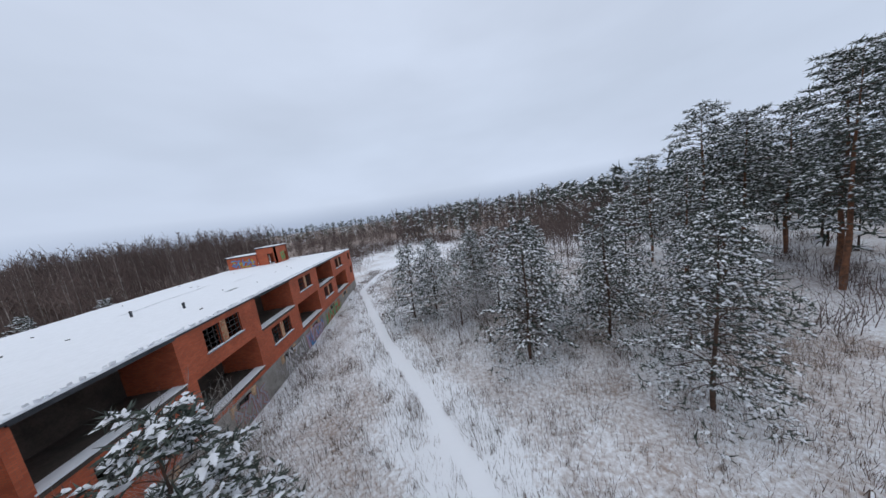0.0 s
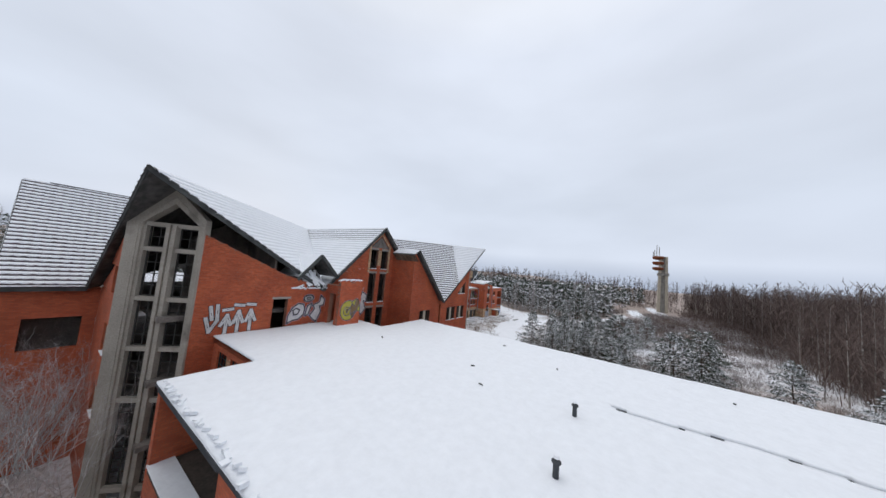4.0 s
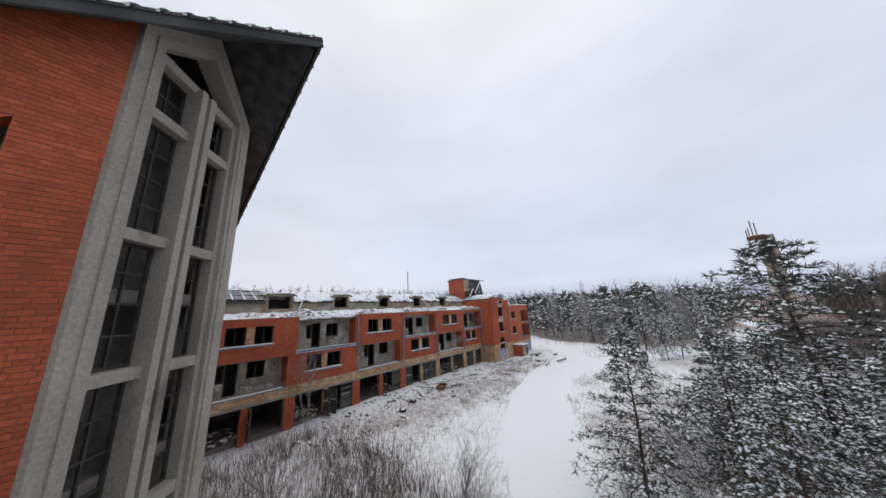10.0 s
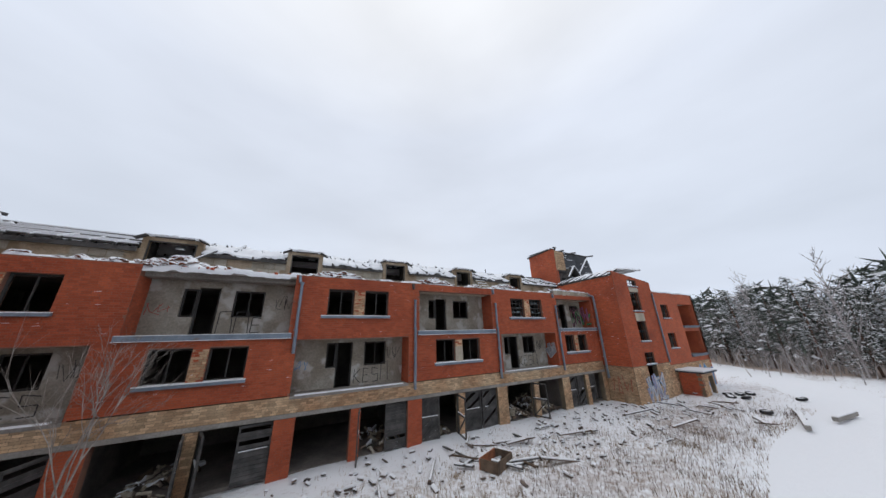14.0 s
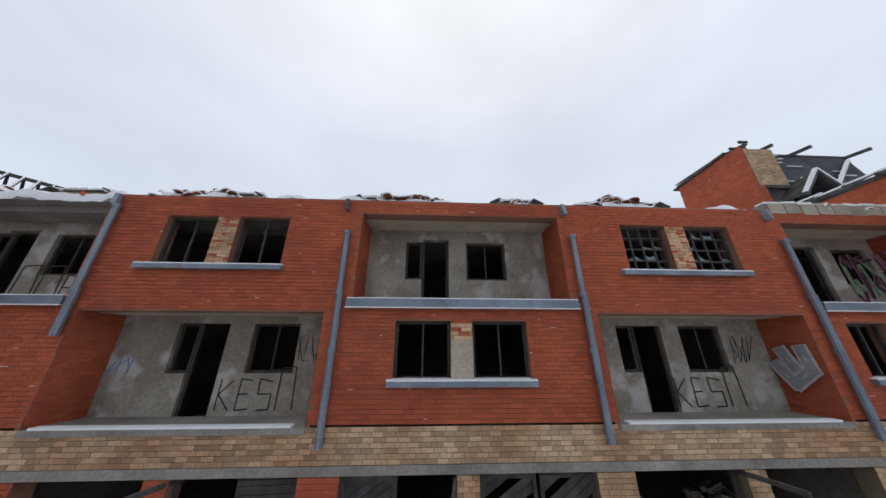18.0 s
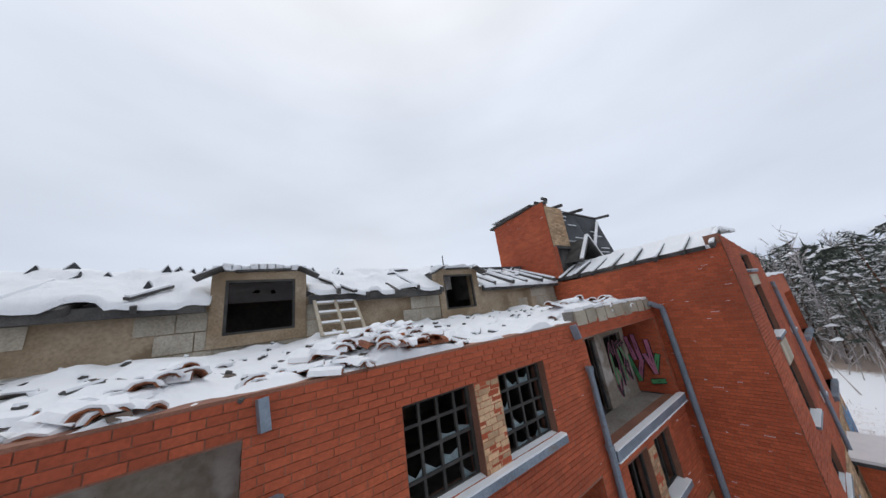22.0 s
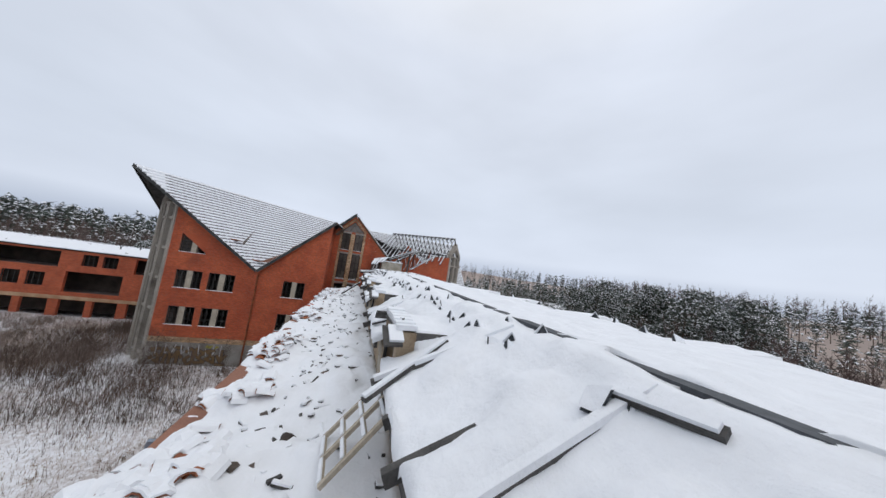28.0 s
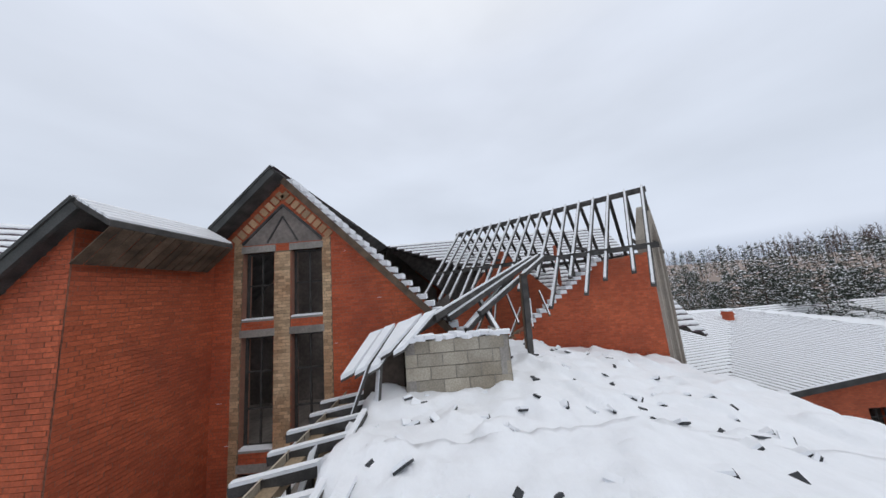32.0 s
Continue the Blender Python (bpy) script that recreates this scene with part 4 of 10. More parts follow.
    def keep(u, z):
        x = x0 + 1.5 - u
        e = 0.35 * math.sin(z * 5.1) + 0.2 * math.sin(z * 11 + u)
        if -92.0 + e < x < -89.3 or -86.6 + e < x < -85.2 + e or -80.6 < x < -79.2 + e:
            return -88 < x and z > 9.2
        return (math.sin(u * 1.7) + math.sin(u * 0.73 + 2) + 0.3 * math.sin(u * 5 + z * 4)) > -0.75

    blocks = dw.bricks(0.60, 0.40, 0.03, 0.022, keep=keep)
    me = bpy.data.meshes.new("blockwork")
    me.from_pydata([tuple(p) for p in blocks[0]], [], blocks[1])
    part("blockwork", me, M_BLOCK, wing_c, "aerated concrete blocks")["kind"] = "stuff"
    for c, w in dorm:
        zt, zb = 10.08, 8.85
        d = part("dormer_lintel", Geo().box(c - w / 2, c + w / 2, DORM - 0.32, DORM + 0.035, zt, zt + 0.20), M_RENDER, wing_c, "rendered lintel of an empty dormer opening")
        part("dormer_jamb", Geo().box(c - w / 2 - 0.25, c - w / 2, DORM - 0.32, DORM + 0.03, zb - 0.25, zt + 0.195), M_RENDER, d)
        part("dormer_jamb", Geo().box(c + w / 2, c + w / 2 + 0.25, DORM - 0.32, DORM + 0.03, zb - 0.25, zt + 0.195), M_RENDER, d)
        part("dormer_sill", Geo().box(c - w / 2, c + w / 2, DORM - 0.32, DORM + 0.045, zb - 0.25, zb), M_RENDER, d)
        for sgn in (-1, 1):
            q = c + sgn * (w / 2 + 0.2)
            cp = part("cap_board", Geo().beam((q - sgn * 0.15, DORM + 0.16, zt + 0.25), (q + sgn * 0.32, DORM + 0.14, zt + 0.02), 0.34, 0.05), M_WOOD, d, "broken dark board end over the dormer")
            part("cap_snow", Geo().beam((q - sgn * 0.10, DORM + 0.10, zt + 0.285), (q + sgn * 0.28, DORM + 0.08, zt + 0.095), 0.26, 0.05), M_SNOW, cp)
        bt = part("broken_lintel_board", Geo().beam((c - w * 0.42, DORM + 0.05, zt + 0.24), (c + w * 0.38, DORM + 0.07, zt + 0.20), 0.12, 0.05), M_WOOD, d)
        fr = Geo().box(c - w / 2, c - w / 2 + 0.06, DORM - 0.05, DORM + 0.03, zb, zt).box(c + w / 2 - 0.06, c + w / 2, DORM - 0.05, DORM + 0.03, zb, zt).box(c - w / 2 + 0.06, c + w / 2 - 0.06, DORM - 0.05, DORM + 0.03, zt - 0.06, zt).box(c - w / 2 + 0.06, c + w / 2 - 0.06, DORM - 0.05, DORM + 0.03, zb, zb + 0.05)
        part("dormer_frame", fr, M_FRAME, d)
        for q in (c - w / 2 - 0.2, c + w / 2 + 0.2):
            part("dormer_cheek", Geo().box(q - 0.05, q + 0.05, DORM - 1.6, DORM - 0.32, 9.2, zt + 0.2), M_WOOD, d)
        rnd_ = random.Random(int(-c * 10))
        for j in range(5):
            x = c + rnd_.uniform(-w / 2 - 0.1, w / 2 + 0.1)
            h_ = rnd_.uniform(0.05, 0.14)
            ch_ = part("lintel_block", Geo().obox(pose(x, DORM - 0.12, zt + 0.22 + h_ / 2, rnd_.uniform(-6, 6), rnd_.uniform(-9, 9), rnd_.uniform(-40, 40)), rnd_.uniform(0.08, 0.18), rnd_.uniform(0.10, 0.2), h_), M_BLOCK if j % 3 else M_WOOD, d)
        sx_ = np.linspace(c - w / 2 - 0.24, c + w / 2 + 0.24, 12)
        sg_ = Geo()
        for i_ in range(11):
            h0 = 0.09 + 0.07 * rnd_.random()
            sg_.obox(pose((sx_[i_] + sx_[i_ + 1]) / 2, DORM - 0.12, zt + 0.23 + h0 / 2, 0, rnd_.uniform(-6, 6), 0), (sx_[1] - sx_[0]) * 1.15, 0.40, h0)
        part("dormer_snow", sg_, M_SNOW, d)["kind"] = "stuff"
    # rafters and eaves board of the upper roof
    x = x0 - 0.6
    rnd = random.Random(8)
    while x > x1 + 0.3:
        if not any(abs(x - c) < w / 2 + 0.3 for c, w in dorm):
            bare_end = x < -89.3 or x > -62.6 or rnd.random() < 0.22
            y_ = DORM + 0.36 + rnd.uniform(-0.08, 0.16)
            lift = 0.13 if bare_end else 0.0
            tilt = rnd.uniform(-0.12, 0.12)
            r_ = part("rafter", Geo().beam((x, y_, 9.50 + lift), (x + tilt, DORM - 1.9, 10.50 + lift), 0.09, 0.15), M_WOOD, wing_c, "weathered rafter end")
            if bare_end:
                part("rafter_snow", Geo().beam((x, y_ - 0.02, 9.60 + lift), (x + tilt, DORM - 1.9, 10.60 + lift), 0.10, 0.07), M_SNOW, r_)
        x -= rnd.uniform(0.75, 1.05)
    xs = [x0 + 1.5] + [q for c, w in dorm for q in (c + w / 2 + 0.28, c - w / 2 - 0.28)] + [x1]
    for a, b in zip(xs[::2], xs[1::2]):
        part("eaves_board", Geo().box(a, b, DORM + 0.16, DORM + 0.24, 9.38, 9.60), M_WOOD, wing_c)


build_wing_c()


# snow over the upper roof and the terrace of the long wing
def upper_z(X, Y):
    d = DORM + 0.3 - Y
    z = np.where(d < 2.2, 9.62 + d * 0.50, 10.72 + (d - 2.2) * 0.02)
    z = np.where(d > 6.3, z - (d - 6.3) * 0.24, z)
    rough = sstep(-0.2, 0.5, np.sin(X * 0.55 + 1.0) + 0.4 * np.sin(X * 1.7)) * sstep(2.6, 1.8, d) + 1.3 * sstep(-63, -59.5, X) * sstep(-21, -18, Y)
    z = z + 0.06 * fbm(X, Y, 1.3, 3) + 0.035 * fbm(X, Y, 4.0, 4, 2) + 0.12 * sstep(0.08, 0.45, fbm(X, Y, 3.3, 71, 2)) * sstep(4.4, 1.5, d) + 0.03 * np.abs(fbm(X, Y, 6.5, 44, 2)) * sstep(-0.3, 0.6, fbm(X, Y, 0.5, 45, 2)) + 0.075 * rough * np.abs(fbm(X, Y, 8.0, 14, 2))
    z = np.where(X < -89.35, np.where(d < 2.2, 9.60 + d * 0.50 + 0.012 * fbm(X, Y, 3.0, 19, 2), z), z)
    for c, w in DORMERS:
        over = (np.abs(X - c) < w / 2 + 0.18) & (Y < DORM - 0.2)
        z = np.where(over, np.maximum(z, 10.33 + 0.03 * np.sin(9 * X)), z)
    return z


DORMERS = [(-63.6, 2.0), (-70.1, 1.6), (-76.3, 1.5), (-82.5, 1.4), (-88.5, 1.35)]
def slit_y(x):
    """Line of the slit, slightly askew to the roof."""
    return -15.3 - 0.062 * (x + 73)


def upper_mask(X, Y):
    k = np.ones(X.shape, bool)
    for c, w in DORMERS:
        k &= ~((np.abs(X - c) < w / 2 + 0.28) & (Y > DORM - 0.25))
    slit = (np.abs(Y - slit_y(X)) < 0.07 + 0.05 * np.sin(X * 3.1) + 0.05 * np.sin(X * 7.3 + 1)) & (X < -62.5) & (np.sin(X * 0.42 + 1.6) + 0.6 * np.sin(X * 1.3) + 0.5 * np.sin(X * 3.7) > -0.45)
    hole = (np.abs(X + 58.1) < 0.35) & (np.abs(Y + 15.65) < 0.38)
    slats = (X > -62.4) & (Y > DORM - 1.7)
    return k & ~slit & ~hole & ~slats


snow_sheet(np.arange(CB[-1], -56.3, 0.12), np.arange(-25.4, DORM + 0.3, 0.12), upper_z, "roof_snow", M_SNOW, "thick snow on the low upper roof", 0.12, mask=upper_mask)
# bare battens under snow where the roof's east end lost its covering
for i in range(7):
    d = 0.15 + i * 0.31
    y_, z_ = DORM + 0.3 - d, 9.66 + d * 0.50
    b_ = part("roof_batten", Geo().beam((-57.0 - 0.1 * (i % 3), y_, z_ + 0.05), (-62.3 + 0.15 * (i % 2), y_, z_ - 0.03 * (i % 3)), 0.18, 0.07), M_WOOD, wing_c, "snow-topped roof batten")
    part("batten_snow", Geo().beam((-57.0 - 0.1 * (i % 3), y_, z_ + 0.105), (-62.3 + 0.15 * (i % 2), y_, z_ + 0.055 - 0.03 * (i % 3)), 0.20, 0.06), M_SNOW, b_)


HEAPS = ((-65.0, 1.2, 0.42), (-71.8, 1.3, 0.36), (-78.1, 1.1, 0.42), (-84.4, 1.1, 0.46), (-62.0, 2.0, 0.12), (-91.6, 2.4, 0.45), (-81.4, 0.6, 0.2))


def terr_z(X, Y):
    k = (FRONT - Y) / (FRONT - DORM)
    z = TERR + 0.10 + 0.5 * sstep(0.15, 1.0, k)
    for c, w, h in HEAPS:
        z = z + h * np.exp(-((X - c) / w) ** 2 - ((Y - FRONT + 1.0) / 0.65) ** 2)
    z = z + 0.06 * fbm(X, Y, 1.6, 5) + 0.045 * fbm(X, Y, 4.2, 6, 2) + 0.11 * sstep(0.08, 0.45, fbm(X, Y, 3.6, 72, 2)) + 0.03 * np.abs(fbm(X, Y, 8.0, 7, 2))
    return np.maximum(z, TERR + 0.03)


snow_sheet(np.arange(CB[-1], CB[0] + 1.2, 0.12), np.append(np.arange(DORM - 0.02, FRONT - 0.05, 0.12), FRONT - 0.015), terr_z, "roof_snow", M_SNOW, "lumpy snow over rubble on the roof terrace", 0.25)
# dark felt under the slit of the upper roof
whole("roof_felt", Geo().beam((-63.4, slit_y(-63.4) - 0.06, 10.66), (CB[-1], slit_y(CB[-1]) - 0.06, 10.66), 0.26, 0.24), M_TAR, "dark roofing beam showing in a slit of the snow", "roofing")


# ---- tiled roofs ----
def tile_roof(name, pts, parent, snow_len=0.72, solid=None, course=0.40, wave=0.30, holes=None, seed=1, bare=0.0, boarded=True):
    """Courses of wavy tiles on a plane outline (3D points), each with its strip of snow; solid(s, d) marks full snow."""
    P = [Vector(p) for p in pts]
    nrm = Vector((0, 0, 0))
    for a, b in zip(P, P[1:] + P[:1]):
        nrm += (a - P[0]).cross(b - P[0])
    nrm.normalize()
    if nrm.z < 0:
        nrm = -nrm
    down = Vector((nrm.x, nrm.y, 0)).normalized()
    down = (down - nrm * down.dot(nrm)).normalized()
    along = nrm.cross(down).normalized()
    org = max(P, key=lambda q: q.z)
    uv = [((p - org).dot(along), (p - org).dot(down)) for p in P]
    rnd = random.Random(seed)
    tiles, snow, boards = Geo(), Geo(), Geo()
    dmax = max(q[1] for q in uv)
    k = 0
    while k * course < dmax:
        d0, d1 = k * course, min((k + 1) * course, dmax)
        dm = (d0 + d1) / 2
        xs = sorted((a[0] + (b[0] - a[0]) * (dm - a[1]) / (b[1] - a[1])) for a, b in zip(uv, uv[1:] + uv[:1]) if (a[1] - dm) * (b[1] - dm) < 0)
        for s0, s1 in zip(xs[::2], xs[1::2]):
            lo_i, hi_i = math.ceil((s0 + 0.02) / (wave / 2)), math.floor((s1 - 0.02) / (wave / 2))
            ss = [(s0, 1)] + [(q * wave / 2, q) for q in range(lo_i, hi_i + 1)] + [(s1, 1)]
            m = len(ss) - 1
            hit_hole = lambda s: holes and holes(org + along * s + down * dm)
            base = len(tiles.v)
            sb = len(snow.v)
            for s, i in ss:
                w = 0.022 if i % 3 else 0.0
                for d, h in ((d0 - 0.03, 0.015), (d1, 0.055 + w), (d1, 0.0)):
                    tiles.v.append(tuple(org + along * s + down * d + nrm * h))
                full = solid and solid(org + along * s + down * dm)
                e = 0.99 if full else min(0.97, max(0.12, snow_len + 0.06 + 0.05 * rnd.uniform(-1, 1) - (0.17 if i % 3 == 0 else 0.0)))
                ds = d0 + (d1 - d0) * e
                t = 0.035 + (0.02 if full else 0)
                for d, h in ((d0 - 0.02, 0.02 + t * 0.9), (d0 + (ds - d0) * 0.55, 0.05 + w * 0.8 + t), (ds, 0.05 + w + t * 0.7), (ds + 0.012, 0.03 + w * 0.6)):
                    snow.v.append(tuple(org + along * s + down * d + nrm * h))
            for i in range(m):
                s = (ss[i][0] + ss[i + 1][0]) / 2
                if hit_hole(s):
                    continue
                a, b = base + 3 * i, base + 3 * i + 3
                tiles.f += [(a, b, b + 1, a + 1), (a + 1, b + 1, b + 2, a + 2)]
                if rnd.random() < bare:
                    continue
                a, b = sb + 4 * i, sb + 4 * i + 4
                snow.f += [(a, b, b + 1, a + 1), (a + 1, b + 1, b + 2, a + 2), (a + 2, b + 2, b + 3, a + 3)]
        k += 1
    body = part(name, tiles, M_TILE, parent, "brown wavy clay tiles under strips of snow")
    body["kind"] = "stuff"
    s = part("tile_snow", snow, M_SNOW, body, smooth=True)
    s["kind"] = "stuff"
    # boarding under the tiles
    lo, up = [p - nrm * 0.16 for p in P], [p - nrm * 0.02 for p in P]
    n = len(P)
    boards.add([tuple(q) for q in lo + up], [tuple(range(n)), tuple(range(n, 2 * n))] + [(i, (i + 1) % n, n + (i + 1) % n, n + i) for i in range(n)])
    if boarded:
        part("roof_boarding", boards, M_WOOD, body, "dark boarding under the eaves")
    return body


def verge(parent, pts, drop=0.30, thick=0.07, name="verge_board", mat=None):
    """A board with a capping strip along each straight piece of a roof edge."""
    for a, b in zip(pts, pts[1:]):
        a, b = Vector(a) + Vector((0, 0, -drop / 2 + 0.05)), Vector(b) + Vector((0, 0, -drop / 2 + 0.05))
        ob = part(name, Geo().beam(a, b, thick, drop), mat or M_FASCIA, parent, "dark weathered timber verge board")
        part("verge_cap", Geo().beam(a + Vector((0, 0, drop * 0.42)), b + Vector((0, 0, drop * 0.42)), thick + 0.06, 0.07), mat or M_FASCIA, ob)
        part("verge_snow", Geo().beam(a + Vector((0, 0, drop * 0.42 + 0.045)), b + Vector((0, 0, drop * 0.42 + 0.045)), thick + 0.03, 0.03), M_SNOW, ob)


# ---- central block ----
block = thing("gabled_block", "tall orange brick block with star-shaped snowy tiled roof and concrete-framed gables", "building")
OO = (OX, OY, RIDGE)
T22 = math.tan(math.pi / 8)
OV = 0.6
yN, xW, yG, xG = N_FACE + OV, W_FACE - 0.45, N_GABLE + OV, W_GABLE - OV
TIP = (OX - (yN - OY), yN, RIDGE)
LOWN = (OX - (yN - OY) * T22, yN, RIDGE - SLOPE * (yN - OY) * T22)
LOWW = (xW, -1.45, 8.95)
TIPW = (xW, OY + (OX - xW), RIDGE)
TIP = (-56.75, 9.75, RIDGE)
NX = 2.2                                            # half width of the recessed gables
NOTN1 = (OX - NX, yN, RIDGE - SLOPE * NX)
NOTN2 = (OX - NX, yG, RIDGE - SLOPE * NX)
APN = (OX, yG, RIDGE)
NOTW1 = (xW + 0.2, OY + NX - 0.3, RIDGE - SLOPE * NX + 0.3)
NOTW2 = (xG, OY + NX - 0.3, RIDGE - SLOPE * NX + 0.3)
APW = (xG, OY, RIDGE)
LOWNE = (OX + (yG - OY) * T22, yG, RIDGE - SLOPE * (yG - OY) * T22)
TIPNE = (-18.4, 7.2, RIDGE)
LOWE = (-17.8, -2.3, 9.75)
TIPE = (-14.4, OY - 0.4, 17.2)
EAVE_E = (-14.4, -2.3, 9.75)
def near_tip(p):
    """The cleanly covered end of the ridge towards the cut corner."""
    return (OX - p.x + p.y - OY) / 1.41421 > 22.4


def slipped(p):
    """A gap of lost tiles close to the valley's foot."""
    return (p - Vector((-45.2, 7.4, 10.65))).length < 0.42 + 0.1 * math.sin(p.x * 9)


tile_roof("tiled_roof", [OO, TIP, LOWN], block, 0.58, solid=near_tip, seed=2, holes=slipped)
tile_roof("tiled_roof", [OO, LOWN, NOTN1, NOTN2, APN], block, 0.6, seed=3)
tile_roof("tiled_roof", [OO, APN, LOWNE], block, 0.8, solid=lambda p: p.z < RIDGE - 1.6, seed=4)
tile_roof("tiled_roof", [OO, LOWNE, TIPNE], block, 0.85, solid=lambda p: True, seed=5)
tile_roof("tiled_roof", [OO, TIPNE, LOWE], block, 0.7, seed=6)
tile_roof("tiled_roof", [OO, LOWE, EAVE_E, TIPE], block, 0.6, seed=7)
tile_roof("tiled_roof", [OO, TIP, LOWW], block, 0.72, solid=lambda p: (OX - p.x + p.y - OY) / 1.41421 > 26.0, seed=8)
tile_roof("tiled_roof", [OO, LOWW, NOTW1, NOTW2, APW], block, 0.70, seed=9)
verge(block, [TIP, LOWN, NOTN1])
verge(block, [NOTN2, APN, LOWNE])
verge(block, [LOWNE, TIPNE, LOWE])
verge(block, [LOWE, EAVE_E])
verge(block, [EAVE_E, TIPE])
verge(block, [TIP, LOWW, NOTW1])
verge(block, [NOTW2, APW])
# boarded overhangs beside the recessed gables
for p, q, o in ((NOTN1, NOTN2, Vector((0.75, 0, -0.5))), (NOTW1, NOTW2, Vector((0, -0.75, -0.5)))):
    p, q = Vector(p), Vector(q)
    base = part("overhang", Geo().add([tuple(k) for k in (p, q, q + o, p + o, p - Vector((0, 0, 0.12)), q - Vector((0, 0, 0.12)), q + o - Vector((0, 0, 0.12)), p + o - Vector((0, 0, 0.12)))], [(0, 1, 2, 3), (7, 6, 5, 4), (0, 4, 5, 1), (1, 5, 6, 2), (2, 6, 7, 3), (3, 7, 4, 0)]), M_WOOD, block, "weathered board overhang")
    n_ = 14
    for i in range(n_):
        a, b = p.lerp(q, (i + 0.06) / n_), p.lerp(q, (i + 0.94) / n_)
        dz, lo = Vector((0, 0, -0.125 - 0.012 * (i % 2))), Vector((0, 0, -1.25)) + o * 0.03
        part("soffit_board", Geo().add([tuple(k) for k in (a + lo, b + lo, b + o * 0.98 + dz, a + o * 0.98 + dz, a + lo - Vector((0, 0, 0.03)), b + lo - Vector((0, 0, 0.03)), b + o * 0.98 + dz * 1.2, a + o * 0.98 + dz * 1.2)], [(0, 1, 2, 3), (7, 6, 5, 4), (0, 4, 5, 1), (1, 5, 6, 2), (2, 6, 7, 3), (3, 7, 4, 0)]), M_WOODB, base)
    up = Vector((0, 0, 0.05))
    for i in range(5):
        u0, u1 = o * (i / 5), o * ((i + 0.66) / 5)
        part("overhang_snow", Geo().add([tuple(k) for k in (p + u0 + up, q + u0 + up, q + u1 + up, p + u1 + up, p + u0, q + u0, q + u1, p + u1)], [(0, 1, 2, 3), (0, 4, 5, 1), (1, 5, 6, 2), (2, 6, 7, 3), (3, 7, 4, 0)]), M_SNOW, base)
# rear roofs closing the block towards the south and east
for tri in ([OO, TIPE, (-14.4, -19.0, 8.7)], [OO, (-14.4, -19.0, 8.7), (-20.0, -27.3, RIDGE)], [OO, (-20.0, -27.3, RIDGE), (-29.0, -30.0, 9.2)], [OO, (-29.0, -30.0, 9.2), (OX, -30.0, RIDGE)], [OO, (OX, -30.0, RIDGE), (-45.0, -30.0, 9.2)]):
    tile_roof("tiled_roof", tri, block, 0.75, seed=11)


def slope_cuts(p0, p1, step=0.4, under=0.10):
    """Wall top under the star roof, as straight pieces."""
    L = math.hypot(p1[0] - p0[0], p1[1] - p0[1])
    n = max(1, int(L / step))
    z = [roof_z(p0[0] + (p1[0] - p0[0]) * i / n, p0[1] + (p1[1] - p0[1]) * i / n) - under for i in range(n + 1)]
    return [(L * i / n, z[i], L * (i + 1) / n, z[i + 1]) for i in range(n)]


def outer(p0, p1, z0, z1, n, thick=0.4, holes=(), cuts=()):
    w = Wall(p0, p1, z0, z1, thick, holes, cuts)
    w.n = Vector((*n, 0))
    return w


ZB = 1.6                                            # foot of the orange brick
CHN, CHW = (-53.0, N_FACE), (W_FACE, 6.35)          # ends of the cut corner


def paired(wall, parent, u0, u1, z0, z1, sill_mat):
    """Two barred windows with a pale rendered panel between them."""
    w = (u1 - u0)
    a, b = u0 + w * 0.39, u1 - w * 0.39
    for p, q in ((u0, a), (b, u1)):
        window(parent, wall, p, q, z0, z1, 2, 3, 0.14)
    g = Geo()
    c = [wall.at(u, o, z) for o in (-0.06, -0.25) for u, z in ((a, z0), (b, z0), (b, z1), (a, z1))]
    g.add(c, [(0, 1, 2, 3), (4, 5, 6, 7), (0, 1, 5, 4), (1, 2, 6, 5), (2, 3, 7, 6), (3, 0, 4, 7)])
    part("window_panel", g, M_PLASTER_W, parent, "pale rendered panel between windows")
    sill(parent, wall, u0 - 0.05, u1 + 0.05, z0, sill_mat, 0.06, 0.07)


# north and west faces beside the cut corner
nf = outer(CHN, (OX - NX, N_FACE), ZB, RIDGE, (0, 1), cuts=slope_cuts(CHN, (OX - NX, N_FACE)))
u = lambda x: x - CHN[0]
rows = ((6.32, 8.10), (2.74, 4.54))
prs = [(u(-51.95), u(-49.83)), (u(-49.29), u(-47.07)), (u(-43.1), u(-41.0))]
nf.holes = [(a, b, z0, z1) for z0, z1 in rows for a, b in prs]
tri_n = (u(-51.95), u(-49.84), 9.87, 11.74)
nf.holes.append(tri_n)
brick_wall("north_wall", nf, block, label="orange brick wall rising to the roof edge")
wf = outer(CHW, (W_FACE, OY + NX), ZB, RIDGE, (-1, 0), cuts=[(0, 14.78, 7.8, 8.93), (7.8, 8.93, 14.35, 15.05)])
v = lambda y: CHW[1] - y
prw = [(v(5.35), v(3.22)), (v(2.68), v(0.42)), (v(-4.05), v(-6.18))]
wf.holes = [(a, b, z0, z1) for z0, z1 in rows for a, b in prw]
tri_w = (v(5.55), v(3.38), 9.87, 11.74)
wf.holes.append(tri_w)
brick_wall("west_wall", wf, block, label="orange brick wall rising to the roof edge")
